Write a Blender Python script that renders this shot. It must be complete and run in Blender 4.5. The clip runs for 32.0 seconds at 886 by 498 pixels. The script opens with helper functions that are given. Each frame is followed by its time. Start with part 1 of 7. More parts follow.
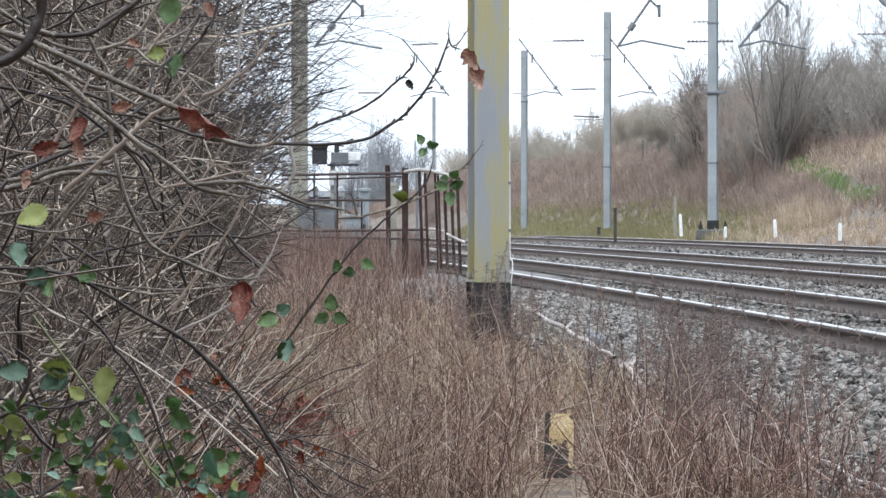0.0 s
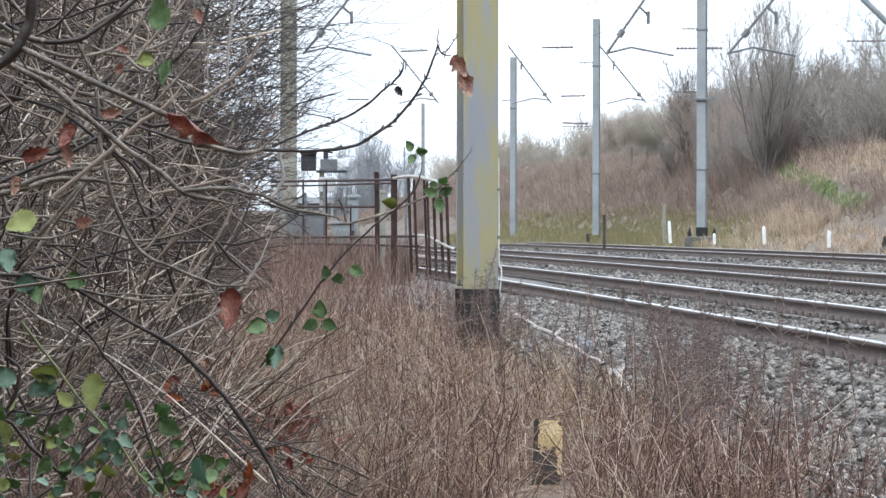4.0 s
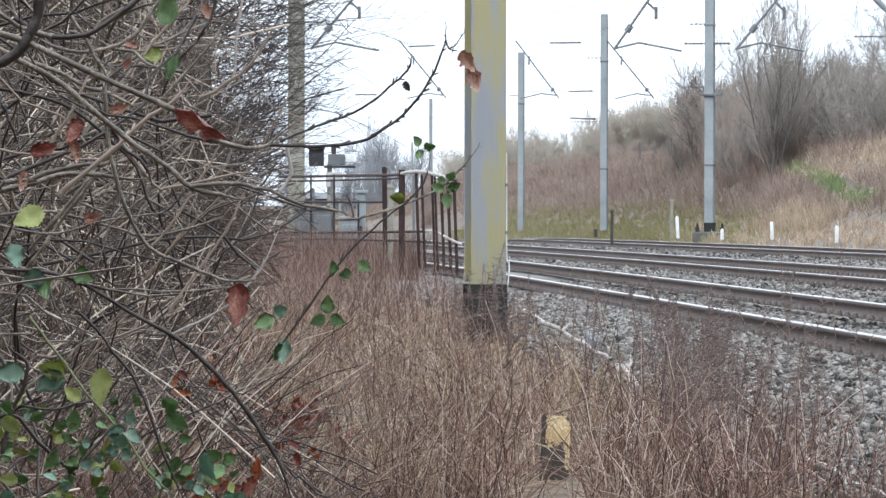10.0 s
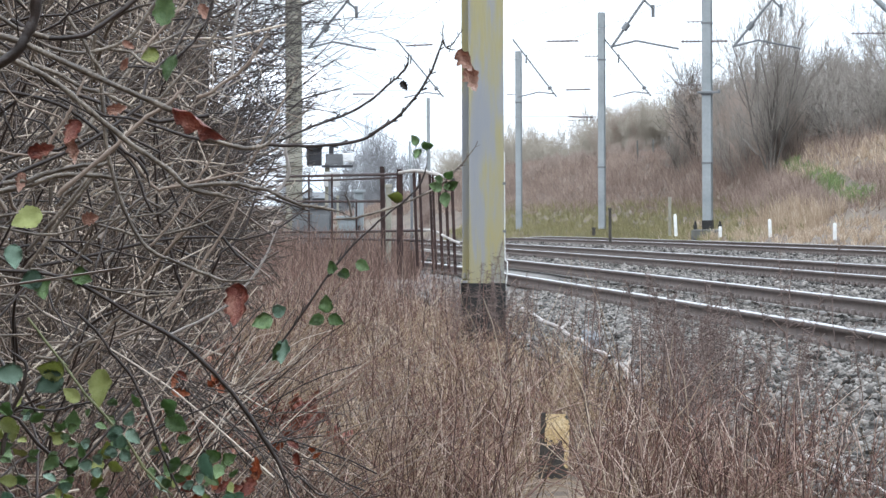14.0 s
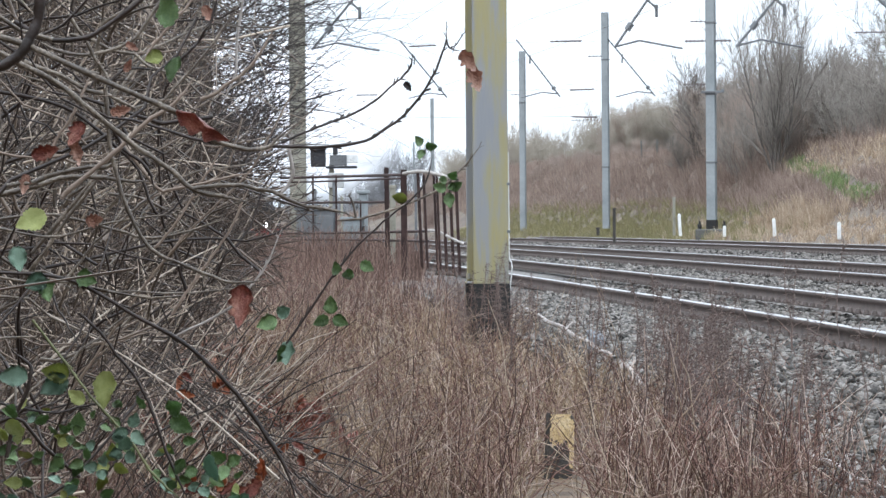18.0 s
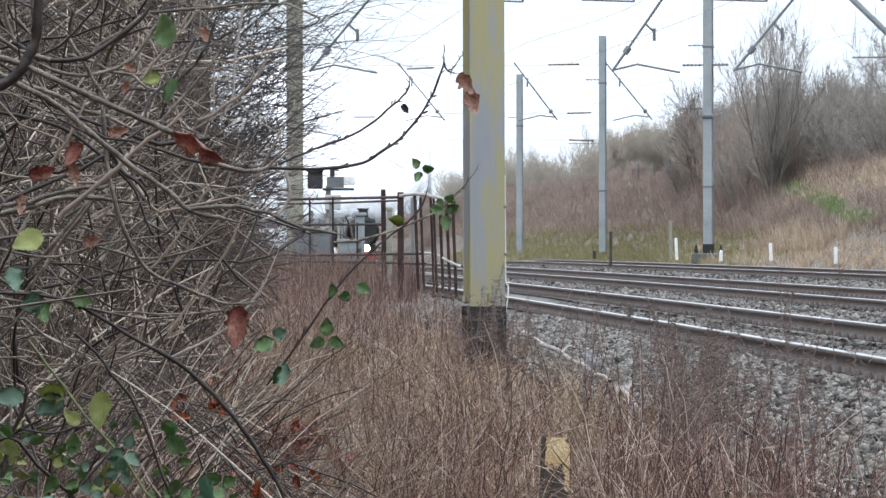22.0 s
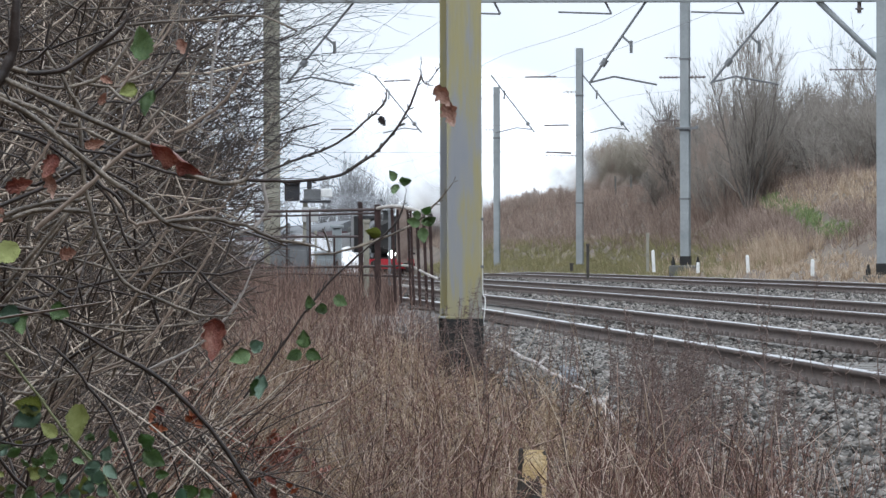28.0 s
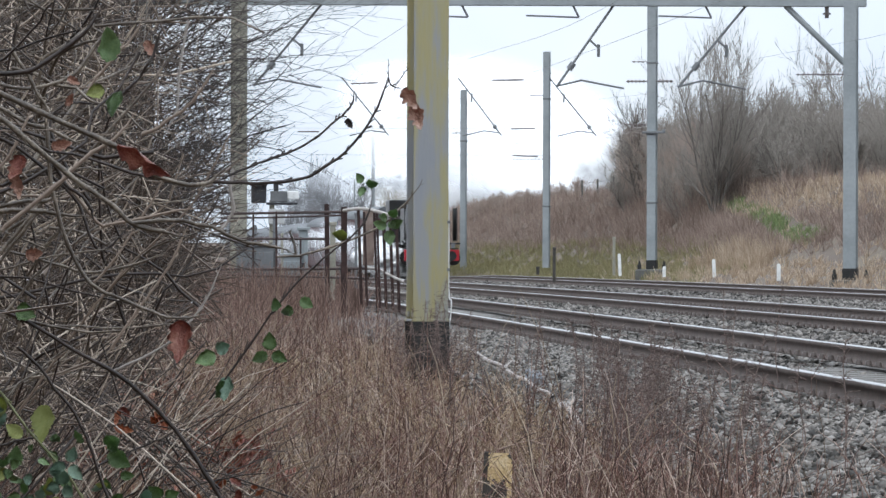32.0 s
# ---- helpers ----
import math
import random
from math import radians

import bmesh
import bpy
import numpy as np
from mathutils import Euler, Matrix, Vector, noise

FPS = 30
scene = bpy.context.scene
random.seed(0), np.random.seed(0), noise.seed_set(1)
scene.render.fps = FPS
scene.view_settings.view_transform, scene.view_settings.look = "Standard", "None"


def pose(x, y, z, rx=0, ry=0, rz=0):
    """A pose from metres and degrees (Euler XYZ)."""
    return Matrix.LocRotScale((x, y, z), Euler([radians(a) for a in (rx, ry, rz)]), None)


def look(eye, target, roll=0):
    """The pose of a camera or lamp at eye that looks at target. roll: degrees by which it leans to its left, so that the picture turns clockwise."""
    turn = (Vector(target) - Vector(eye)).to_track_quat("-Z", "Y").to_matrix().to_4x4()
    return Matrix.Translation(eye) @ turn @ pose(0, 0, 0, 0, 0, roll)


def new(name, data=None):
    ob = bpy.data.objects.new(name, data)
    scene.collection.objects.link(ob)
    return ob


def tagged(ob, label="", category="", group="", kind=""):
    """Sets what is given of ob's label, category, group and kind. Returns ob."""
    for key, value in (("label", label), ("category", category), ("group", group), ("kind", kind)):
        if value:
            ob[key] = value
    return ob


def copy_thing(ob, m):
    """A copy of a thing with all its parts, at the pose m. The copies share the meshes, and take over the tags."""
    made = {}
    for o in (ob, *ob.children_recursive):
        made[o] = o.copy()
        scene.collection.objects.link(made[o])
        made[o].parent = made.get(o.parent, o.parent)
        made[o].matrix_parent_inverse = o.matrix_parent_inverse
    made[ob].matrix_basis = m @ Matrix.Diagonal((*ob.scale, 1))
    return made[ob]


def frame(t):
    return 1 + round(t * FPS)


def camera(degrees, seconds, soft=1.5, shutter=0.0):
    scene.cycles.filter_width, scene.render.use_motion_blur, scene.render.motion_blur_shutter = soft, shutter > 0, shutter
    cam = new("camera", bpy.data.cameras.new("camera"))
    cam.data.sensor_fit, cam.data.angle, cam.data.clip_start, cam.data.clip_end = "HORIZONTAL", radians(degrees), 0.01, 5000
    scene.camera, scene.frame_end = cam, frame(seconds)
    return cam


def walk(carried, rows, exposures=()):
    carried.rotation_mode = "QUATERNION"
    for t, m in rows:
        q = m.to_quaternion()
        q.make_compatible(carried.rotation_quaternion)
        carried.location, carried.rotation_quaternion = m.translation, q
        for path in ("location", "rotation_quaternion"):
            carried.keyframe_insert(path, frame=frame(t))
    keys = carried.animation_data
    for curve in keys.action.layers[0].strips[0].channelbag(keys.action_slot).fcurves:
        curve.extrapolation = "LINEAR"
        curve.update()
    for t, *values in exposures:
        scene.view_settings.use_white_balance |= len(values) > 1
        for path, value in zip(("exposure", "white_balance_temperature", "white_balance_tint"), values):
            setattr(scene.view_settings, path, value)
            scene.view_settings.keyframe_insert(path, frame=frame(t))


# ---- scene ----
# The camera stands still on a verge and is panned by hand, with a long lens.
cam = camera(8.97, 32.0, soft=1.5)
EYE = (0.0, 0.0, 1.5)
PAN = [  # seconds, turn to the left, tilt, lean
    (0.0, 0.0000, -0.5329, -0.000), (0.5, 0.0014, -0.5192, 0.045), (1.0, 0.1147, -0.4799, -0.002), (1.5, 0.2194, -0.4611, -0.063),
    (2.0, 0.1408, -0.4784, -0.137), (2.5, -0.0099, -0.4935, -0.171), (3.0, -0.0986, -0.4724, -0.140), (3.5, -0.1157, -0.4663, -0.103),
    (5.5, -0.0825, -0.4620, 0.079), (6.0, -0.0534, -0.4644, 0.018), (6.5, -0.0258, -0.4814, 0.076), (7.0, 0.0401, -0.5105, 0.169),
    (7.5, 0.0706, -0.5030, 0.096), (8.0, 0.0461, -0.4315, -0.032), (8.5, 0.0059, -0.4137, -0.161), (9.0, -0.0108, -0.4091, -0.139),
    (9.5, -0.0280, -0.4770, -0.101), (10.0, -0.0330, -0.5138, -0.072), (10.5, 0.0564, -0.5491, -0.065), (11.0, 0.1153, -0.5316, 0.056),
    (11.5, 0.0869, -0.5309, 0.010), (12.0, 0.0621, -0.5685, 0.009), (12.5, 0.0173, -0.5546, 0.089), (13.0, -0.0183, -0.5361, 0.191),
    (13.5, -0.0438, -0.5312, 0.197), (15.5, -0.0146, -0.4977, 0.382), (16.0, 0.1073, -0.5022, 0.339), (16.5, 0.1302, -0.4749, 0.284),
    (17.0, 0.0973, -0.4416, 0.236), (17.5, 0.0212, -0.4813, 0.278), (18.0, -0.0121, -0.5176, 0.437), (18.5, 0.0008, -0.5367, 0.351),
    (19.0, 0.0562, -0.4880, 0.212), (19.5, 0.0596, -0.3957, 0.043), (20.0, 0.0347, -0.3744, -0.036), (20.5, -0.0371, -0.3662, -0.002),
    (21.0, -0.1110, -0.3617, 0.031), (21.5, -0.1248, -0.3361, 0.087), (22.0, -0.0453, -0.2887, 0.106), (22.5, -0.0036, -0.2478, 0.066),
    (23.0, 0.0042, -0.1738, 0.096), (23.5, 0.0025, -0.1871, 0.036), (24.0, -0.0506, -0.1523, 0.059), (24.5, -0.1227, -0.1996, 0.032),
    (25.0, -0.1145, -0.1960, 0.045), (25.5, -0.1373, -0.1800, 0.094), (27.5, -0.2254, -0.1521, 0.053), (28.0, -0.2782, -0.1644, 0.132),
    (28.5, -0.2224, -0.1782, 0.025), (29.0, -0.1978, -0.1281, -0.031), (29.5, -0.2077, -0.1064, 0.055), (30.0, -0.2900, -0.1444, 0.065),
    (30.5, -0.4044, -0.1686, -0.001), (31.0, -0.5073, -0.2206, -0.182), (31.5, -0.5547, -0.1943, -0.133), (32.0, -0.6185, -0.1356, -0.169)
]
walk(cam, [(t, pose(*EYE, 90 + tilt, lean, turn)) for t, turn, tilt, lean in PAN],
     exposures=((0, 0.07, 5990, 8.3), (12, 0.12, 5990, 8.3), (13.5, 0.12, 5990, 8.3), (16, 0.02, 5990, 8.3), (21, -0.06, 5990, 8.3), (23, -0.24, 6010, 8.4), (25, -0.34, 6030, 8.5), (32, -0.4, 6030, 8.5)))

# ---- world and light: a bright overcast winter day ----
world = bpy.data.worlds.new("overcast_sky")
scene.world = world
world.use_nodes = True
wn, wl = world.node_tree.nodes, world.node_tree.links
bg = wn["Background"]
sky = wn.new("ShaderNodeTexSky")
sky.sky_type, sky.sun_disc = "NISHITA", False
sky.sun_elevation, sky.sun_rotation = radians(58), radians(-150)
wco = wn.new("ShaderNodeTexCoord")
cloud = wn.new("ShaderNodeTexNoise")
cloud.inputs["Scale"].default_value, cloud.inputs["Detail"].default_value = 9.0, 5.0
ramp = wn.new("ShaderNodeValToRGB")
ramp.color_ramp.elements[0].position, ramp.color_ramp.elements[1].position = 0.3, 0.72
ramp.color_ramp.elements[0].color = (8.7, 9.5, 10.5, 1)
ramp.color_ramp.elements[1].color = (11.2, 11.3, 11.4, 1)
wmix = wn.new("ShaderNodeMix")
wmix.data_type = "RGBA"
wmix.inputs[0].default_value = 0.92
wl.new(wco.outputs["Generated"], cloud.inputs["Vector"])
wl.new(cloud.outputs["Fac"], ramp.inputs[0])
wl.new(sky.outputs[0], wmix.inputs[6])
wl.new(ramp.outputs[0], wmix.inputs[7])
wl.new(wmix.outputs[2], bg.inputs["Color"])
# an overcast sky grows brighter towards the zenith
up = wn.new("ShaderNodeSeparateXYZ")
lift = wn.new("ShaderNodeMath")
lift.operation, lift.use_clamp = "MULTIPLY_ADD", False
lift.inputs[1].default_value, lift.inputs[2].default_value = 0.17, 0.127
wl.new(wco.outputs["Generated"], up.inputs[0])
wl.new(up.outputs["Z"], lift.inputs[0])
wl.new(lift.outputs[0], bg.inputs["Strength"])
sun = new("sun", bpy.data.lights.new("sun", "SUN"))
sun.data.energy, sun.data.angle, sun.data.color = 1.35, radians(40), (1.0, 0.97, 0.93)
sun.matrix_world = look((-20, -5, 70), (0, 30, 0))

# ---- materials ----


def mat(name, stops, rough=0.8, scale=3.0, fine=0.3, bump=0.3, bump_scale=None, metal=0.0, island=0.0, spec=0.3, coords="Object", tall=1.0, coat=0.0):
    """A surface whose colour runs through stops by two sizes of noise, with relief, and a shift from piece to piece."""
    m = bpy.data.materials.new(name)
    m.use_nodes = True
    n, l = m.node_tree.nodes, m.node_tree.links
    p = n["Principled BSDF"]
    p.inputs["Roughness"].default_value, p.inputs["Metallic"].default_value = rough, metal
    p.inputs["Specular IOR Level"].default_value = spec
    p.inputs["Coat Weight"].default_value, p.inputs["Coat Roughness"].default_value = coat, 0.22
    tc = n.new("ShaderNodeTexCoord")
    big, small = n.new("ShaderNodeTexNoise"), n.new("ShaderNodeTexNoise")
    big.inputs["Scale"].default_value, small.inputs["Scale"].default_value = scale, scale * 9
    big.inputs["Detail"].default_value, small.inputs["Detail"].default_value = 4, 3
    mp = n.new("ShaderNodeMapping")
    mp.inputs["Scale"].default_value = (1, 1, 1 / tall)
    l.new(tc.outputs[coords], mp.inputs["Vector"])
    l.new(mp.outputs[0], big.inputs["Vector"])
    l.new(mp.outputs[0], small.inputs["Vector"])
    mx = n.new("ShaderNodeMix")
    mx.data_type = "FLOAT"
    mx.inputs[0].default_value = fine
    l.new(big.outputs["Fac"], mx.inputs[2])
    l.new(small.outputs["Fac"], mx.inputs[3])
    fac = mx.outputs[0]
    if island:
        geo = n.new("ShaderNodeNewGeometry")
        mi = n.new("ShaderNodeMix")
        mi.data_type = "FLOAT"
        mi.inputs[0].default_value = island
        l.new(fac, mi.inputs[2])
        l.new(geo.outputs["Random Per Island"], mi.inputs[3])
        fac = mi.outputs[0]
    r = n.new("ShaderNodeValToRGB")
    e = r.color_ramp.elements
    lo, hi = (0.32, 0.68) if not island else (0.2, 0.8)
    for i, c in enumerate(stops):
        pos = lo + (hi - lo) * i / max(1, len(stops) - 1)
        el = e[i] if i < 2 else e.new(pos)
        el.position, el.color = pos, (*c, 1)
    l.new(fac, r.inputs[0])
    l.new(r.outputs[0], p.inputs["Base Color"])
    if bump:
        b = n.new("ShaderNodeBump")
        b.inputs["Strength"].default_value, b.inputs["Distance"].default_value = bump, 0.02
        l.new(small.outputs["Fac"], b.inputs["Height"])
        l.new(b.outputs[0], p.inputs["Normal"])
    return m


M_EARTH = mat("leaf_litter", [(0.04, 0.027, 0.017), (0.088, 0.058, 0.036), (0.165, 0.113, 0.071)], scale=2.5, bump=0.8)
M_BANK = mat("bank_turf", [(0.07, 0.05, 0.038), (0.105, 0.08, 0.06), (0.15, 0.12, 0.082)], scale=0.25, bump=0.8)
M_BALLAST = mat("ballast_bed", [(0.045, 0.039, 0.035), (0.09, 0.079, 0.071), (0.16, 0.143, 0.13)], scale=5, fine=0.7, bump=1.0)
M_STONE = mat("ballast_stone", [(0.028, 0.026, 0.023), (0.118, 0.107, 0.096), (0.262, 0.241, 0.217)], scale=8, island=0.7, bump=0.4)
M_RAIL = mat("rusty_rail_side", [(0.07, 0.052, 0.045), (0.125, 0.093, 0.078)], rough=0.75, scale=4, bump=0.3)
M_RAILTOP = mat("polished_rail_head", [(0.36, 0.35, 0.35), (0.5, 0.495, 0.49)], rough=0.42, metal=1.0, scale=2, bump=0.05)
M_SLEEPER = mat("concrete_sleeper", [(0.09, 0.085, 0.077), (0.17, 0.16, 0.147)], scale=3)
M_CLIP = mat("rail_clip", [(0.05, 0.04, 0.035), (0.1, 0.08, 0.07)], rough=0.6)
M_MAST_OLD = mat("lichened_galvanised_steel", [(0.24, 0.248, 0.265), (0.25, 0.256, 0.268), (0.265, 0.264, 0.25), (0.3, 0.277, 0.18), (0.315, 0.278, 0.14), (0.28, 0.264, 0.19), (0.252, 0.255, 0.255), (0.24, 0.248, 0.262)], rough=0.6, scale=4.2, fine=0.13, bump=0.15, tall=7.0)
M_MAST = mat("galvanised_steel", [(0.21, 0.23, 0.235), (0.32, 0.34, 0.345)], rough=0.55, scale=1.2, bump=0.1)
M_MASTLEFT = mat("weathered_concrete", [(0.2, 0.19, 0.15), (0.34, 0.325, 0.27)], rough=0.85, scale=2.5)
M_BLACK = mat("black_bitumen_paint", [(0.012, 0.012, 0.012), (0.035, 0.033, 0.03)], rough=0.6, scale=4)
M_CONC = mat("dark_concrete", [(0.07, 0.07, 0.065), (0.16, 0.155, 0.14)], rough=0.9, scale=3)
M_WHITE = mat("white_marker_paint", [(0.62, 0.62, 0.6), (0.8, 0.8, 0.78)], rough=0.6, scale=6)
M_RUST = mat("rusty_fence_iron", [(0.018, 0.011, 0.01), (0.036, 0.02, 0.018), (0.065, 0.036, 0.031)], rough=0.8, scale=5)
M_PANEL = mat("rust_brown_sheet", [(0.1, 0.065, 0.05), (0.2, 0.15, 0.125), (0.28, 0.23, 0.2)], rough=0.8, scale=5)
M_PIPE = mat("weathered_handrail", [(0.2, 0.175, 0.15), (0.46, 0.43, 0.4)], rough=0.6, scale=3.5)
M_BLACKBOX = mat("black_signal_case", [(0.02, 0.02, 0.022), (0.045, 0.045, 0.05)], rough=0.5)
M_GREYBOX = mat("grey_cabinet_paint", [(0.105, 0.1087, 0.1125), (0.165, 0.1688, 0.1725)], rough=0.5, scale=2)
M_PALEBOX = mat("pale_grey_box_paint", [(0.36, 0.36, 0.35), (0.5, 0.5, 0.49)], rough=0.5, scale=3)
M_TEAL = mat("bluegreen_cabinet_paint", [(0.19, 0.215, 0.22), (0.27, 0.29, 0.295)], rough=0.5, scale=2)
M_WIRE = mat("dark_wire", [(0.126, 0.126, 0.135), (0.216, 0.216, 0.225)], rough=0.5, bump=0)
M_INSUL = mat("brown_insulator", [(0.11, 0.09, 0.085), (0.19, 0.16, 0.15)], rough=0.3, bump=0)
M_TUBE = mat("galvanised_tube", [(0.11, 0.115, 0.12), (0.18, 0.185, 0.19)], rough=0.45, bump=0)
M_STALK = mat("dead_stalk", [(0.025, 0.014, 0.011), (0.107, 0.054, 0.042), (0.224, 0.131, 0.101), (0.6, 0.49, 0.405)], scale=0.7, island=0.5, bump=0)
M_TALL = mat("tall_dead_stalk", [(0.04, 0.026, 0.021), (0.137, 0.083, 0.065), (0.312, 0.22, 0.176)], scale=0.9, island=0.5, bump=0)
M_DARKSTALK = mat("wet_dark_stalk", [(0.02, 0.011, 0.0095), (0.066, 0.035, 0.03), (0.135, 0.078, 0.065)], rough=0.5, scale=2, island=0.5, bump=0)
M_OCHRE = mat("ochre_grass", [(0.13, 0.082, 0.046), (0.29, 0.2, 0.122), (0.52, 0.41, 0.29)], scale=1.2, island=0.6, bump=0)
M_WEED = mat("dry_weed_spray", [(0.07, 0.046, 0.039), (0.14, 0.1, 0.086), (0.24, 0.19, 0.165)], scale=2, island=0.6, bump=0)
M_CANE = mat("bare_cane", [(0.05, 0.034, 0.027), (0.12, 0.085, 0.066), (0.24, 0.185, 0.145), (0.6, 0.52, 0.43)], rough=0.5, scale=2, island=0.75, bump=0)
M_DRYGRASS = mat("dead_grass", [(0.07, 0.045, 0.029), (0.21, 0.146, 0.097), (0.45, 0.37, 0.275)], scale=0.7, island=0.5, bump=0)
M_STRAW = mat("straw_grass", [(0.26, 0.18, 0.12), (0.42, 0.32, 0.225), (0.58, 0.48, 0.37)], scale=0.5, island=0.6, bump=0)
M_GREENGRASS = mat("bank_grass", [(0.12, 0.113, 0.048), (0.205, 0.19, 0.088), (0.33, 0.28, 0.16)], scale=0.4, island=0.5, bump=0)
M_TWIG = mat("hedge_twig", [(0.023, 0.0148, 0.0096), (0.06, 0.0395, 0.0257), (0.113, 0.079, 0.0565), (0.21, 0.158, 0.116), (0.56, 0.465, 0.365)], rough=0.45, scale=6, island=0.65, bump=0.1, spec=0.6)
# darker twig brown: the shade inside the hedge is put into the colour
M_INNER = mat("twig_with_inner_shade", [(0.016, 0.0105, 0.0075), (0.052, 0.035, 0.025), (0.12, 0.088, 0.066)], rough=0.7, scale=6, island=0.6, bump=0)
M_BARK = mat("grey_hedge_bark", [(0.03, 0.0215, 0.0145), (0.085, 0.065, 0.046), (0.27, 0.222, 0.17)], rough=0.36, scale=16, fine=0.35, bump=0.25, spec=0.55)
M_DARKBARK = mat("dark_bramble_stem", [(0.011, 0.0074, 0.0055), (0.035, 0.0221, 0.0166)], rough=0.45, scale=14, bump=0.15, spec=0.38)
M_GREENSTEM = mat("green_bramble_stem", [(0.09, 0.1, 0.045), (0.2, 0.2, 0.1)], rough=0.5, scale=10, bump=0.2)
M_LEAF = mat("bramble_leaf", [(0.055, 0.105, 0.04), (0.12, 0.19, 0.072), (0.235, 0.32, 0.135)], rough=0.35, scale=9, island=0.4, bump=0.3, spec=0.5)
M_LEAFPALE = mat("bramble_leaf_underside", [(0.12, 0.2, 0.14), (0.27, 0.36, 0.28)], rough=0.5, scale=9, island=0.4, bump=0.3)
M_LEAFYEL = mat("yellowing_leaf", [(0.144, 0.18, 0.048), (0.288, 0.312, 0.108), (0.36, 0.372, 0.168)], rough=0.45, scale=9, island=0.4)
M_OAK = mat("red_oak_leaf", [(0.13, 0.0364, 0.026), (0.247, 0.078, 0.0546), (0.468, 0.247, 0.182)], rough=0.38, scale=22, bump=0.4, spec=0.5)
M_OAKDRY = mat("dry_brown_leaf", [(0.253, 0.1265, 0.0862), (0.437, 0.2645, 0.2012), (0.6325, 0.483, 0.414)], rough=0.6, scale=14, bump=0.5)
M_RUSTLEAF = mat("rust_orange_leaf", [(0.2125, 0.075, 0.0375), (0.4, 0.15, 0.075), (0.525, 0.275, 0.1625)], rough=0.5, scale=16, bump=0.4)
M_FALLEN = mat("fallen_leaf", [(0.12, 0.04, 0.026), (0.25, 0.09, 0.055), (0.38, 0.19, 0.125)], rough=0.6, scale=4, island=0.7)
M_SCRUB = mat("bank_scrub_twig", [(0.1, 0.068, 0.055), (0.175, 0.125, 0.1), (0.27, 0.2, 0.165), (0.37, 0.29, 0.235), (0.44, 0.35, 0.275)], scale=0.16, island=0.35, bump=0)
M_TRUNK = mat("dark_tree_trunk", [(0.1, 0.088, 0.078), (0.19, 0.168, 0.148)], scale=2)
# aerial haze is mixed into this far bark as pale blue-grey
M_HAZE = mat("far_tree_bark_with_haze", [(0.2, 0.205, 0.215), (0.3, 0.3, 0.31)], scale=0.5, bump=0)
M_TREE = mat("bare_tree_bark", [(0.17, 0.15, 0.13), (0.28, 0.25, 0.22), (0.4, 0.365, 0.32)], scale=0.8, island=0.3, bump=0.2)
# paler than the nearer bark: distance haze is put into the wood's colour
M_WOOD = mat("haze_paled_wood", [(0.33, 0.292, 0.238), (0.4, 0.36, 0.3), (0.48, 0.44, 0.38)], scale=0.3, island=0.2, bump=0)
M_BRUSH = mat("red_brown_brushwood", [(0.27, 0.21, 0.175), (0.36, 0.29, 0.245), (0.45, 0.38, 0.325)], scale=0.3, island=0.25, bump=0)
M_POST = mat("weathered_marker_post", [(0.03, 0.028, 0.025), (0.09, 0.08, 0.07)], rough=0.8, scale=12)
M_YELLOW = mat("flaking_yellow_paint", [(0.33, 0.22, 0.1), (0.57, 0.42, 0.22), (0.68, 0.56, 0.37)], rough=0.7, scale=9, bump=0.5)
M_DEADWOOD = mat("bleached_dead_branch", [(0.2, 0.175, 0.155), (0.42, 0.38, 0.35)], rough=0.7, scale=10)
M_CLOTH = mat("pale_plastic_rubbish", [(0.15, 0.16, 0.17), (0.24, 0.25, 0.26)], rough=0.4, scale=8)
M_LOCO = mat("black_loco_paint", [(0.012, 0.012, 0.012), (0.028, 0.027, 0.026)], rough=0.35, scale=1)
M_RED = mat("red_buffer_beam_paint", [(0.33, 0.016, 0.026), (0.4, 0.025, 0.035)], rough=0.4, scale=2, bump=0.05)
M_MAROON = mat("maroon_coach_paint", [(0.05, 0.016, 0.017), (0.075, 0.026, 0.027)], rough=0.6, scale=1, bump=0.03)
M_ROOF = mat("grey_roof", [(0.09, 0.095, 0.1), (0.15, 0.155, 0.16)], rough=0.7, scale=0.8)
M_BRICK = mat("grey_building_wall", [(0.07, 0.073, 0.078), (0.13, 0.135, 0.142)], rough=0.85, scale=0.8)
M_GLASS = mat("dark_window_glass", [(0.03, 0.035, 0.04), (0.05, 0.055, 0.06)], rough=0.1, bump=0, spec=0.6)
# the steeple's stone is paled blue-grey to carry the haze before it
M_SPIRE = mat("hazy_spire_stone", [(0.5, 0.53, 0.56), (0.58, 0.61, 0.64)], rough=0.9, scale=0.2)

M_LAMP = bpy.data.materials.new("lit_headlamp")
M_LAMP.use_nodes = True
M_LAMP.node_tree.nodes["Principled BSDF"].inputs["Emission Color"].default_value = (1.0, 0.96, 0.9, 1)
M_LAMP.node_tree.nodes["Principled BSDF"].inputs["Emission Strength"].default_value = 14.0


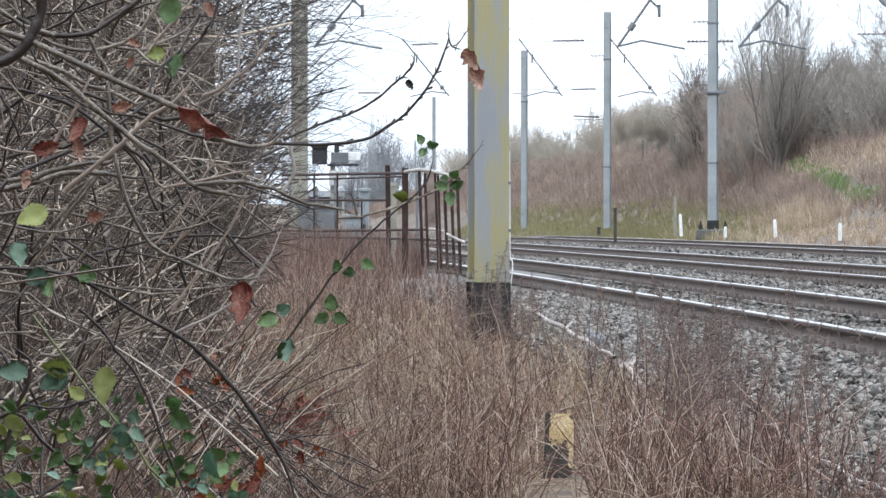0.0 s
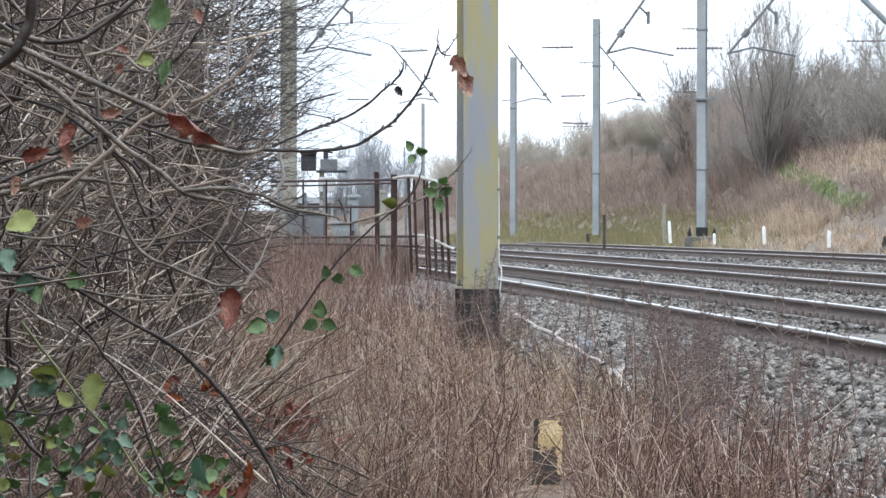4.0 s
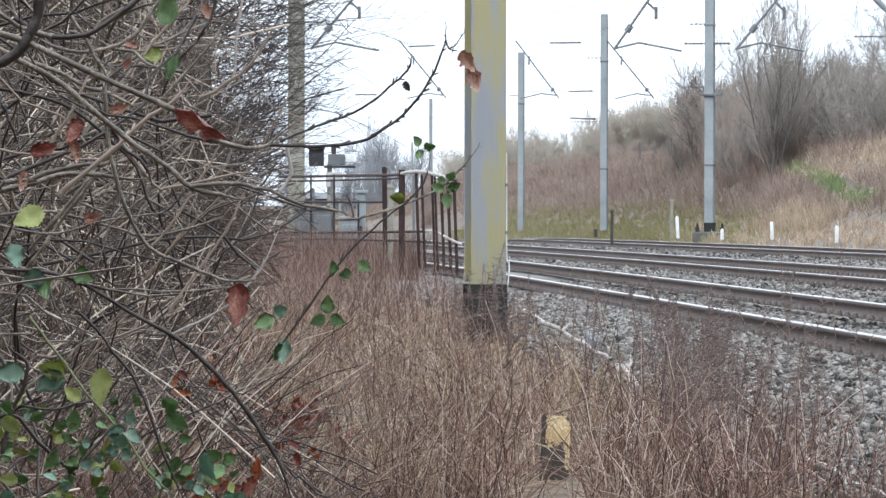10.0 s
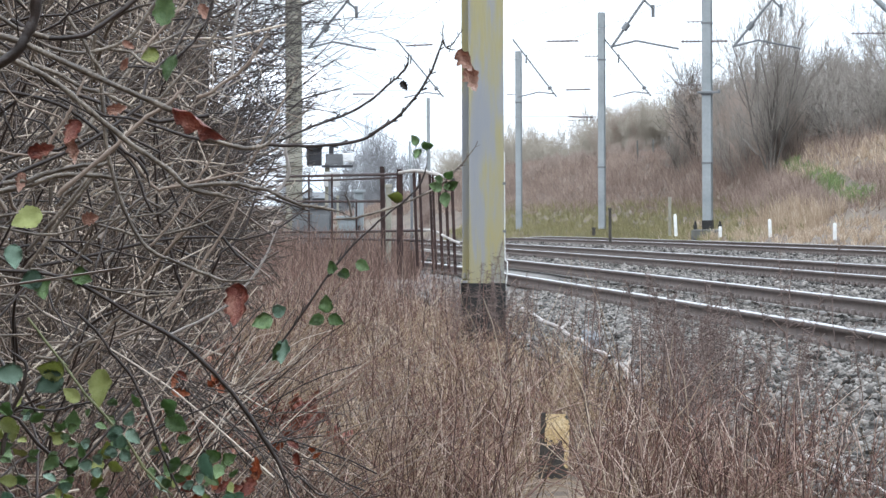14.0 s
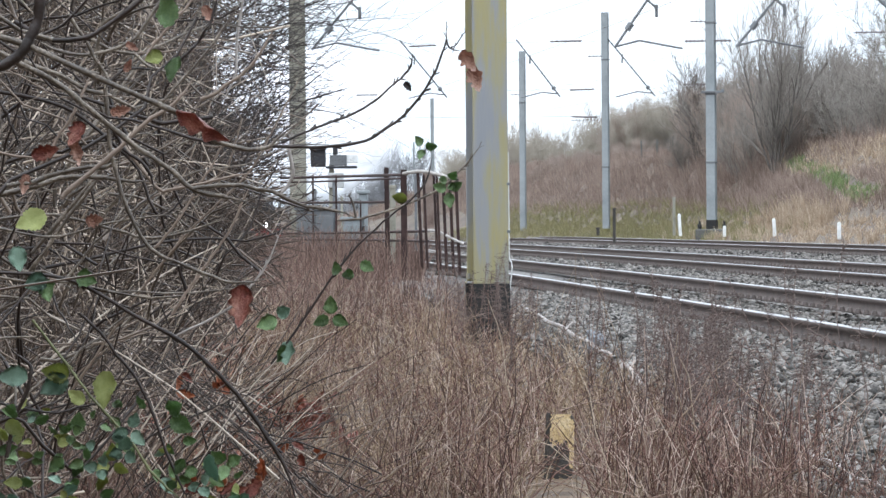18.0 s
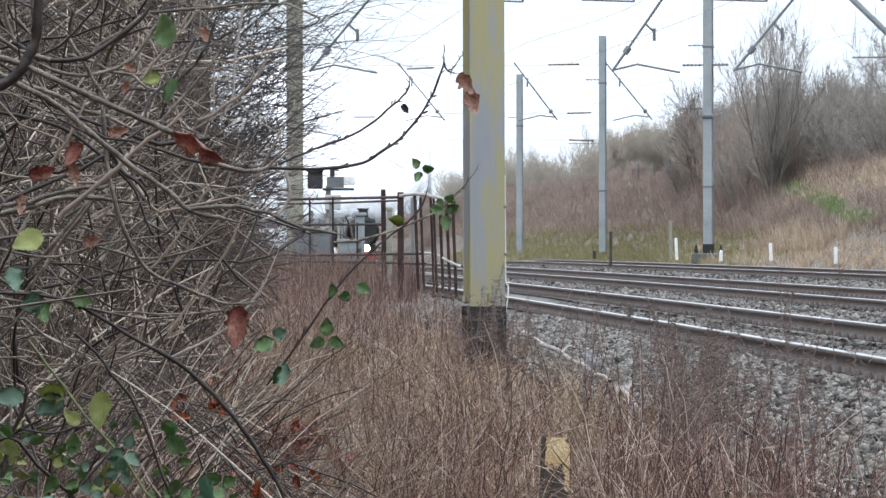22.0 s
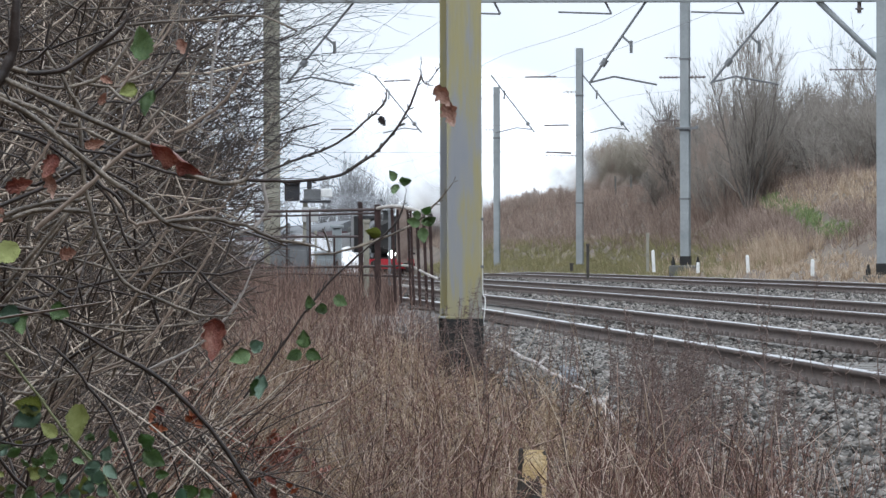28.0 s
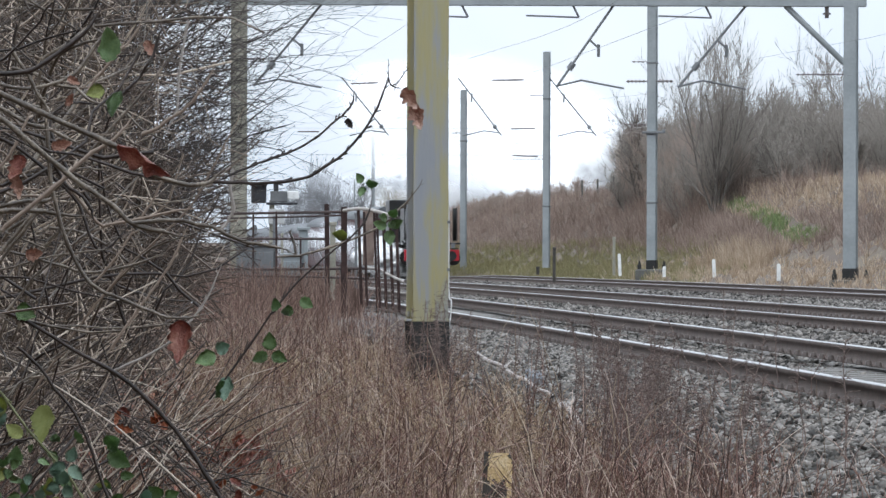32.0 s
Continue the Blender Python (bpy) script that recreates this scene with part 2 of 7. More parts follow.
def steam_mat(name, colour, cover, scale, lo=0.3, hi=0.6, rim=None):
    """Thin vapour: part of the light passes straight through, more where the noise is low and, with rim, towards the billow's edge."""
    m = bpy.data.materials.new(name)
    m.use_nodes = True
    n, l = m.node_tree.nodes, m.node_tree.links
    n.remove(n["Principled BSDF"])
    d, tr, add, mix = n.new("ShaderNodeBsdfDiffuse"), n.new("ShaderNodeBsdfTranslucent"), n.new("ShaderNodeMixShader"), n.new("ShaderNodeMixShader")
    clear = n.new("ShaderNodeBsdfTransparent")
    d.inputs["Color"].default_value = tr.inputs["Color"].default_value = (*colour, 1)
    tc, no, r = n.new("ShaderNodeTexCoord"), n.new("ShaderNodeTexNoise"), n.new("ShaderNodeMapRange")
    no.inputs["Scale"].default_value, no.inputs["Detail"].default_value = scale, 5
    r.inputs["From Min"].default_value, r.inputs["From Max"].default_value = lo, hi
    r.inputs["To Min"].default_value, r.inputs["To Max"].default_value = 0.0, cover
    l.new(tc.outputs["Object"], no.inputs["Vector"])
    l.new(no.outputs["Fac"], r.inputs["Value"])
    amount = r.outputs[0]
    if rim:
        flat, far = n.new("ShaderNodeVectorMath"), n.new("ShaderNodeVectorMath")
        flat.operation, far.operation = "MULTIPLY", "LENGTH"
        flat.inputs[1].default_value = (1.0, 0.0, 1.0)
        rough = n.new("ShaderNodeMath")
        rough.operation = "MULTIPLY_ADD"
        rough.inputs[1].default_value = 0.5
        fade = n.new("ShaderNodeMapRange")
        fade.interpolation_type = "SMOOTHSTEP"
        fade.inputs["From Min"].default_value, fade.inputs["From Max"].default_value = 1.17, rim
        fade.inputs["To Min"].default_value, fade.inputs["To Max"].default_value = 0.0, 1.0
        both = n.new("ShaderNodeMath")
        both.operation = "MULTIPLY"
        l.new(tc.outputs["Object"], flat.inputs[0])
        l.new(flat.outputs[0], far.inputs[0])
        l.new(no.outputs["Fac"], rough.inputs[0])
        l.new(far.outputs["Value"], rough.inputs[2])
        l.new(rough.outputs[0], fade.inputs["Value"])
        l.new(fade.outputs[0], both.inputs[0])
        l.new(amount, both.inputs[1])
        amount = both.outputs[0]
    # vapour scatters many times over, so its small folds hardly show in its shading
    geo, soft, unit = n.new("ShaderNodeNewGeometry"), n.new("ShaderNodeVectorMath"), n.new("ShaderNodeVectorMath")
    soft.operation, unit.operation = "MULTIPLY_ADD", "NORMALIZE"
    soft.inputs[1].default_value, soft.inputs[2].default_value = (0.03, 0.03, 0.03), (0.0, -0.35, 0.94)
    l.new(geo.outputs["Normal"], soft.inputs[0])
    l.new(soft.outputs[0], unit.inputs[0])
    l.new(unit.outputs[0], d.inputs["Normal"])
    l.new(d.outputs[0], add.inputs[1])
    l.new(tr.outputs[0], add.inputs[2])
    add.inputs[0].default_value = 0.1
    l.new(amount, mix.inputs[0])
    l.new(clear.outputs[0], mix.inputs[1])
    l.new(add.outputs[0], mix.inputs[2])
    l.new(mix.outputs[0], n["Material Output"].inputs[0])
    return m


M_STEAM = steam_mat("white_steam", (0.985, 0.99, 1.0), 0.97, 1.6, 0.2, 0.45, rim=0.62)
M_JET = steam_mat("cylinder_steam", (1.0, 1.0, 1.0), 1.0, 1.0)
M_SMOKE = steam_mat("grey_smoke", (0.55, 0.56, 0.58), 0.45, 1.4, 0.25, 0.55, rim=0.4)
M_VEIL = steam_mat("drifting_vapour", (0.8, 0.81, 0.83), 0.5, 1.4, 0.25, 0.55, rim=0.4)

# ---- building helpers ----
rng = np.random.default_rng(7)


def mesh_np(name, V, F, material=None, smooth=False):
    V, F = np.asarray(V, np.float32), np.asarray(F, np.int32)
    me = bpy.data.meshes.new(name)
    me.vertices.add(len(V))
    me.vertices.foreach_set("co", V.ravel())
    k = F.shape[1]
    me.loops.add(len(F) * k)
    me.loops.foreach_set("vertex_index", F.ravel())
    me.polygons.add(len(F))
    me.polygons.foreach_set("loop_start", np.arange(len(F), dtype=np.int32) * k)
    if smooth:
        me.polygons.foreach_set("use_smooth", np.ones(len(F), dtype=bool))
    me.update(calc_edges=True)
    me.validate()
    if material:
        me.materials.append(material)
    return me


def thing(name, label, category, at=(0, 0, 0), group="", kind="", data=None):
    ob = new(name, data)
    ob.location = at
    return tagged(ob, label, category, group, kind)


def part(name, me, parent, label="", at=None, kind=""):
    """Links a mesh as one part of a thing. Its points are in the thing's space."""
    ob = new(name, me)
    ob.parent = parent
    if at is not None:
        ob.location = at
    return tagged(ob, label, kind=kind)


def bm_mesh(name, bm, material, smooth=False):
    me = bpy.data.meshes.new(name)
    bmesh.ops.recalc_face_normals(bm, faces=bm.faces)
    for f in bm.faces:
        f.smooth = smooth
    bm.to_mesh(me)
    bm.free()
    me.materials.append(material)
    return me


def box(bm, size, at, bevel=0.0, rot=None):
    m = Matrix.Translation(at) @ (rot.to_4x4() if rot else Matrix.Identity(4)) @ Matrix.Diagonal((*size, 1))
    made = bmesh.ops.create_cube(bm, size=1.0, matrix=m)
    if bevel:
        edges = list({e for v in made["verts"] for e in v.link_edges})
        bmesh.ops.bevel(bm, geom=edges, offset=bevel, segments=2, affect="EDGES", profile=0.6)
    return bm


def boxes(*items):
    bm = bmesh.new()
    for it in items:
        box(bm, *it)
    return bm


def rod(bm, a, b, r, r2=None, n=10):
    a, b = Vector(a), Vector(b)
    q = (b - a).to_track_quat("Z", "Y").to_matrix().to_4x4()
    bmesh.ops.create_cone(bm, cap_ends=True, segments=n, radius1=r, radius2=r if r2 is None else r2, depth=(b - a).length, matrix=Matrix.Translation((a + b) / 2) @ q)
    return bm


def tubes(P, R, sides=4):
    """Tapered tubes along N paths of K points each: P is N x K x 3, R is N x K."""
    P, R = np.asarray(P, float), np.asarray(R, float)
    N, K = P.shape[:2]
    T = np.gradient(P, axis=1)
    T /= np.linalg.norm(T, axis=2, keepdims=True) + 1e-9
    ref = np.where(np.abs(T[:, :1, 2:3]) > 0.9, np.array([[[1.0, 0.2, 0]]]), np.array([[[0, 0.2, 1.0]]]))
    ref = np.repeat(ref, K, axis=1)
    A = np.cross(T, ref)
    A /= np.linalg.norm(A, axis=2, keepdims=True) + 1e-9
    B = np.cross(T, A)
    ang = np.arange(sides) * 2 * np.pi / sides
    V = P[:, :, None] + R[:, :, None, None] * (np.cos(ang)[None, None, :, None] * A[:, :, None] + np.sin(ang)[None, None, :, None] * B[:, :, None])
    idx = np.arange(N * K * sides).reshape(N, K, sides)
    a, b = idx[:, :-1], idx[:, 1:]
    F = np.stack([a, np.roll(a, -1, 2), np.roll(b, -1, 2), b], axis=3).reshape(-1, 4)
    return V.reshape(-1, 3), F


def join(*pairs):
    vs, fs, k = [], [], 0
    for V, F in pairs:
        vs.append(V)
        fs.append(F + k)
        k += len(V)
    return np.concatenate(vs), np.concatenate(fs)


def smooth_path(pts, k):
    """k points on a soft curve through pts."""
    pts = np.asarray(pts, float)
    n = len(pts)
    ext = np.vstack([2 * pts[0] - pts[1], pts, 2 * pts[-1] - pts[-2]])
    out = []
    for u in np.linspace(0, n - 1 - 1e-6, k):
        i, f = int(u), u - int(u)
        p0, p1, p2, p3 = ext[i], ext[i + 1], ext[i + 2], ext[i + 3]
        out.append(0.5 * (2 * p1 + (p2 - p0) * f + (2 * p0 - 5 * p1 + 4 * p2 - p3) * f * f + (3 * p1 - p0 - 3 * p2 + p3) * f ** 3))
    return np.array(out)


# ---- plan: the line's axis, its fall, and the ground ----
def axis(y):
    """x of the reference line of the railway at the distance y ahead: a long gentle left-hand curve."""
    return -0.035 * y - 0.0001 * y * abs(y)


def bed_z(y):
    return 0.45 - 0.0037 * (np.maximum(y, 20.0) - 60)


def rail_z(y):
    """Rail level: a steady fall, steeper for a while in the distance."""
    s = np.clip((y - 235.0) / 75.0, 0, 1)
    e = np.clip((y - 302.0) / 24.0, 0, 1)
    return bed_z(y) - 0.85 * s * s * (3 - 2 * s) - 0.33 * e * e * (3 - 2 * e)


RAILS = (4.707, 6.212, 9.547, 11.052, 17.402, 18.907)
HIGH = (0.0, 0.05, 0.0, 0.05, 0.0, 0.05)  # cant


def wob(x, y, s, k=0):
    return np.sin(x * s + 1.3 + k) * np.cos(y * s * 0.83 + k * 2.1) + 0.5 * np.sin(x * s * 2.3 - y * s * 1.7 + k)


def ground_z(x, y):
    """Height of the one ground sheet: verge, ballast shoulder, track bed, far cess and bank."""
    x, y = np.asarray(x, float), np.asarray(y, float)
    u = x - axis(y)
    r = rail_z(y)
    verge = np.interp(y, [-50, 0, 26, 50, 85, 140, 400, 2000], [0.0, 0.0, 0.1, 0.2, 0.25, 0.0, -0.9, -3.0]) + 0.03 * wob(x, y, 0.9)
    bed = r - 0.2
    toe = bed_z(y) - 0.2
    z = np.where(u < 2.7, verge, bed)
    s = np.clip((u - 2.7) / 1.3, 0, 1)
    z = np.where((u >= 2.7) & (u < 4.0), verge + (bed - verge) * s, z)
    far = toe + np.interp(u, [0, 19.8, 20.8, 22.2, 24.0, 27.0, 34.0, 60.0, 140.0], [0, 0, 0.3, 0.6, 1.6, 3.55, 3.9, 5.0, 7.0]) * np.interp(y, [180, 290, 360, 435], [1.0, 1.05, 1.02, 0.2]) + np.clip(u - 22, 0, 4) * 0.025 * wob(x, y, 0.35, 2)
    blend = np.clip((u - 19.6) / 0.8, 0, 1)
    return np.where(u > 19.6, z * (1 - blend) + far * blend, z)


def grid_strip(u0, u1, du, ys, zfun=None):
    us = np.arange(u0, u1 + du / 2, du)
    Y, U = np.meshgrid(ys, us, indexing="ij")
    X = U + axis(Y)
    Z = ground_z(X, Y) if zfun is None else zfun(U, X, Y)
    idx = np.arange(Y.size).reshape(Y.shape)
    F = np.stack([idx[:-1, :-1], idx[:-1, 1:], idx[1:, 1:], idx[1:, :-1]], axis=2).reshape(-1, 4)
    return np.stack([X, Y, Z], axis=2).reshape(-1, 3), F


# ---- ground: one sheet to the horizon, the track bed being a sheet of ballast just above it ----
us = np.concatenate([[-2500, -900, -300, -120], np.arange(-60, -6, 3.0), np.arange(-6, 36, 0.4), np.arange(37, 60, 2.0), [70, 90, 140, 300, 900, 2500]])
ysg = np.concatenate([[-600, -200, -80], np.arange(-40, 20, 5.0), np.arange(20, 120, 0.8), np.arange(120, 460, 4.0), [480, 540, 650, 800, 1100, 1600, 2600, 4000]])
YY, UU = np.meshgrid(ysg, us, indexing="ij")
XX = UU + axis(np.clip(YY, -200, 700))
ZZ = ground_z(UU + axis(YY), YY)
ZZ = np.where(YY > 500, np.minimum(ZZ, 3.0 - 0.002 * (YY - 500)) - 0, ZZ)
gi = np.arange(YY.size).reshape(YY.shape)
GF = np.stack([gi[:-1, :-1], gi[:-1, 1:], gi[1:, 1:], gi[1:, :-1]], axis=2).reshape(-1, 4)
gme = mesh_np("ground", np.stack([XX, YY, ZZ], 2).reshape(-1, 3), GF, M_EARTH, True)
gme.materials.append(M_BANK)
fu = (UU[:-1, :-1] > 19.6).ravel()
gme.polygons.foreach_set("material_index", fu.astype(np.int32))
thing("ground", "brown leaf-littered verge and scrubby railway bank", "ground", kind="structure", data=gme)
BV, BF = grid_strip(2.8, 20.2, 0.2, np.concatenate([np.arange(-60, 14, 4.0), np.arange(14, 130, 0.5), np.arange(130, 620, 4.0)]), lambda U, X, Y: ground_z(X, Y) + 0.02 + 0.012 * rng.standard_normal(X.shape))
thing("ballast_bed", "grey crushed-stone ballast bed under the tracks", "ballast", kind="structure", data=mesh_np("ballast_bed", BV, BF, M_BALLAST))


def stones(n, u0, u1, y0, y1, size, power=1.0):
    """Loose ballast stones: squashed, turned octahedra with jittered corners."""
    u = rng.uniform(u0, u1, n)
    y = y0 + (y1 - y0) * rng.uniform(0, 1, n) ** power
    x = u + axis(y)
    z = ground_z(x, y) + 0.02
    base = np.array([[1, 0, 0], [0, 1, 0], [-1, 0, 0], [0, -1, 0], [0, 0, 1], [0, 0, -1]], float)
    s = rng.uniform(0.6, 1.25, (n, 1, 1)) * size
    V = base[None] * s * rng.uniform(0.55, 1.45, (n, 6, 1)) + rng.normal(0, 0.18, (n, 6, 3)) * s
    a, b = rng.uniform(0, 6.28, n), rng.normal(0, 0.6, n)
    ca, sa, cb, sb = np.cos(a), np.sin(a), np.cos(b), np.sin(b)
    X = V[..., 0] * ca[:, None] - V[..., 1] * sa[:, None]
    Y = V[..., 0] * sa[:, None] + V[..., 1] * ca[:, None]
    Z = V[..., 2] * 0.6
    Y, Z = Y * cb[:, None] - Z * sb[:, None], Y * sb[:, None] + Z * cb[:, None]
    V = np.stack([X + x[:, None], Y + y[:, None], Z + z[:, None] + size * rng.uniform(-0.1, 0.45, n)[:, None]], 2).reshape(-1, 3)
    f = np.array([[0, 1, 4], [1, 2, 4], [2, 3, 4], [3, 0, 4], [1, 0, 5], [2, 1, 5], [3, 2, 5], [0, 3, 5]])
    F = (np.arange(n)[:, None, None] * 6 + f[None]).reshape(-1, 3)
    return V, F


SV, SF = join(stones(37000, 2.65, 4.66, 22, 75, 0.035), stones(9000, 4.75, 6.17, 54, 90, 0.032), stones(1500, 4.75, 6.17, 34, 54, 0.028), stones(30000, 6.2, 17.4, 40, 140, 0.04), stones(9000, 3.0, 17.4, 100, 260, 0.055))
thing("ballast_stones", "loose grey crushed-stone ballast around the rails", "ballast", kind="stuff", data=mesh_np("ballast_stones", SV, SF, M_STONE))


# ---- tracks ----
RAIL_PROFILE = np.array([(-0.07, -0.159), (0.07, -0.159), (0.07, -0.145), (0.012, -0.125), (0.009, -0.05), (0.036, -0.038), (0.036, -0.006), (0.026, 0.0), (-0.026, 0.0), (-0.036, -0.006), (-0.036, -0.038), (-0.009, -0.05), (-0.012, -0.125), (-0.07, -0.145)])


def rail_mesh(u, dz):
    ys = np.concatenate([np.arange(-60, 320, 4.0), np.arange(320, 700, 10.0)])
    n = len(RAIL_PROFILE)
    V = np.stack([np.stack([axis(y) + u + RAIL_PROFILE[:, 0], np.full(n, y), rail_z(y) + dz + RAIL_PROFILE[:, 1]], 1) for y in ys])
    idx = np.arange(V.shape[0] * n).reshape(V.shape[0], n)
    a, b = idx[:-1], idx[1:]
    F = np.stack([a, np.roll(a, -1, 1), np.roll(b, -1, 1), b], 2)
    me = mesh_np("rail", V.reshape(-1, 3), F.reshape(-1, 4), M_RAIL)
    me.materials.append(M_RAILTOP)
    top = np.zeros(F.shape[:2], np.int32)
    top[:, 6:9] = 1
    me.polygons.foreach_set("material_index", top.ravel())
    return me


sleeper_bm = bmesh.new()
box(sleeper_bm, (2.5, 0.26, 0.16), (0, 0, 0), 0.02)
SLEEPER_ME = bm_mesh("sleeper", sleeper_bm, M_SLEEPER)


def track(k):
    t = thing("railway_track", "rusty steel rails with shiny heads on concrete sleepers", "railway track", kind="structure", group="running lines")
    for i in (2 * k, 2 * k + 1):
        part("rail", rail_mesh(RAILS[i], HIGH[i]), t)
    items = []
    for j in range(300):
        y = 16 + 0.65 * j
        s = part("sleeper", SLEEPER_ME, t)
        cx = (RAILS[2 * k] + RAILS[2 * k + 1]) / 2
        slope = math.atan(-0.035 - 0.0002 * y)
        s.matrix_basis = Matrix.Translation((cx + axis(y), y, float(rail_z(y)) - 0.247 - 0.035 * float(np.clip(0.5 + 2.0 * wob(3.0 * k, y, 0.11, k), 0, 1)))) @ Euler((0, -math.atan2(0.05, 1.505), -slope)).to_matrix().to_4x4()
        for i in (2 * k, 2 * k + 1):
            for side in (-1, 1):
                items.append((RAILS[i] + side * 0.095 + axis(y), y, float(rail_z(y)) + HIGH[i] - 0.125))
    rest = []
    for j in range(115):
        y = 15.35 - 0.65 * j
        rest.append(((RAILS[2 * k] + RAILS[2 * k + 1]) / 2 + axis(y), y, float(rail_z(y)) - 0.247))
    c = np.array(rest)
    base = np.array([(-1, -1, -1), (1, -1, -1), (1, 1, -1), (-1, 1, -1), (-1, -.9, 1), (1, -.9, 1), (1, .9, 1), (-1, .9, 1)]) * (1.25, 0.13, 0.08)
    f = np.array([(0, 1, 5, 4), (1, 2, 6, 5), (2, 3, 7, 6), (3, 0, 4, 7), (4, 5, 6, 7)])
    part("sleeper_row", mesh_np("sleeper_row", (c[:, None] + base[None]).reshape(-1, 3), (np.arange(len(c))[:, None, None] * 8 + f[None]).reshape(-1, 4), M_SLEEPER), t, kind="stuff")
    c = np.array(items)
    base = np.array([(-1, -1, -1), (1, -1, -1), (1, 1, -1), (-1, 1, -1), (-.6, -.8, 1), (.6, -.8, 1), (.6, .8, 1), (-.6, .8, 1)]) * (0.03, 0.04, 0.02)
    V = (c[:, None] + base[None]).reshape(-1, 3)
    f = np.array([(0, 1, 5, 4), (1, 2, 6, 5), (2, 3, 7, 6), (3, 0, 4, 7), (4, 5, 6, 7)])
    part("clip_row", mesh_np("clip_row", V, (np.arange(len(c))[:, None, None] * 8 + f[None]).reshape(-1, 4), M_CLIP), t, kind="stuff")


# ---- masts and overhead line ----
def h_column(w, depth, z0, z1, flange=0.025, web=0.016):
    """An H-section column: two flanges and a web, lightly rounded."""
    bm = bmesh.new()
    h = z1 - z0
    box(bm, (w, flange, h), (0, -depth / 2, (z0 + z1) / 2), 0.005)
    box(bm, (w, flange, h), (0, depth / 2, (z0 + z1) / 2), 0.005)
    box(bm, (web, depth, h - 0.02), (0, 0, (z0 + z1) / 2))
    return bm


def near_mast():
    t = thing("catenary_mast", "lichened grey steel catenary mast with a black-painted foot", "mast", at=(0.401, 50.0, 0.0))
    t.rotation_euler = (0, 0, radians(11.5))
    part("column", bm_mesh("column", h_column(0.312, 0.3, 0.76, 9.6), M_MAST_OLD), t)
    part("foot", bm_mesh("foot", h_column(0.335, 0.31, 0.0, 0.74, 0.03), M_BLACK), t, "black bitumen-painted foot")
    bm = boxes(((0.34, 0.33, 0.02), (0, 0, 0.752), 0.004))
    for sx in (-0.15, 0.15):
        for sy in (-0.12, 0.12):
            rod(bm, (sx, sy, 0.78), (sx, sy, 0.83), 0.02, n=6)
    part("base_plate", bm_mesh("base_plate", bm, M_MAST_OLD), t)
    part("foundation", bm_mesh("foundation", boxes(((0.7, 0.7, 0.5), (0, 0, -0.05), 0.03)), M_CONC), t, "mossy dark concrete foundation")
    cable = smooth_path([(0.163, -0.14, 1.9), (0.164, -0.145, 1.4), (0.165, -0.15, 0.98), (0.185, -0.15, 0.93), (0.185, -0.15, 0.84), (0.17, -0.14, 0.7)], 20)
    part("earth_cable", mesh_np("earth_cable", *tubes([cable], [np.full(20, 0.006)], 6), M_WHITE, True), t, "pale earth cable clipped to the mast's edge")
    for z in (1.62, 1.2):
        part("cable_clip", bm_mesh("cable_clip", boxes(((0.03, 0.03, 0.025), (0.158, -0.15, z), 0.004)), M_GREYBOX), t)


def mast(at, w, top, label, bands=(), arms=(), foot=True, material=None, depth=None, turn=0):
    t = thing("catenary_mast", label, "mast", at=at, group="catenary masts along the line")
    t.rotation_euler = (0, 0, radians(turn))
    part("column", bm_mesh("column", h_column(w, depth or w, 0.0, top), material or M_MAST), t)
    for z in bands:
        part("band", bm_mesh("band", boxes(((w + 0.05, w + 0.05, 0.07), (0, 0, z), 0.01)), M_GREYBOX), t)
    for z, x0, x1, r in arms:
        bm = rod(bmesh.new(), (x0, 0, z), (x1, 0, z), r * 0.5, n=8)
        k = max(2, int(abs(x1 - x0) / 0.14))
        for i in range(k):
            x = x0 + (x1 - x0) * (i + 0.5) / k
            rod(bm, (x - 0.02, 0, z), (x + 0.02, 0, z), r * 1.15, n=8)
        part("insulator_arm", bm_mesh("insulator_arm", bm, M_INSUL), t)
    if foot:
        part("foot", bm_mesh("foot", boxes(((w + 0.05, w + 0.05, 0.5), (0, 0, 0.2), 0.02)), M_BLACK), t, "black-painted foot")
        part("foundation", bm_mesh("foundation", boxes(((1.05, 0.9, 0.5), (0, 0, -0.13), 0.05)), M_CONC), t)
        for sx in (-0.45, 0.45):
            bm = boxes(((0.12, 0.2, 0.22), (sx, 0, 0.18), 0.03))
            rod(bm, (sx, 0, 0.2), (sx, 0, 0.42), 0.06, 0.03)
            part("anchor_bolt", bm_mesh("anchor_bolt", bm, M_BLACK), t)
    return t



near_mast()
for k in range(3):
    track(k)
mast((13.031, 157.000, 0.173), 0.36, 7.85, "grey galvanised portal mast beside the far track", arms=((5.85, -1.55, -0.15, 0.03),), turn=-14)
braced = mast((9.656, 202.000, 0.197), 0.32, 9.6, "grey galvanised catenary mast on a dark concrete base", bands=(4.95, 2.5, 7.5), arms=((7.55, -0.75, -0.1, 0.03), (6.85, -0.95, 0.75, 0.05), (5.3, -1.0, -0.1, 0.035)), turn=-14)
part("bracket", bm_mesh("bracket", boxes(((0.8, 0.14, 0.08), (0.08, -0.2, 5.02), 0.015), ((0.1, 0.12, 0.14), (0.46, -0.2, 5.05), 0.02)), M_TUBE), braced, "pale steel bracket")
mast((6.955, 239.000, 0.150), 0.27, 9.15, "tall grey galvanised catenary mast by the bank", bands=(7.15, 2.6), arms=((7.3, -0.75, -0.1, 0.03), (4.6, -1.5, -0.1, 0.02)), foot=False, turn=-14)
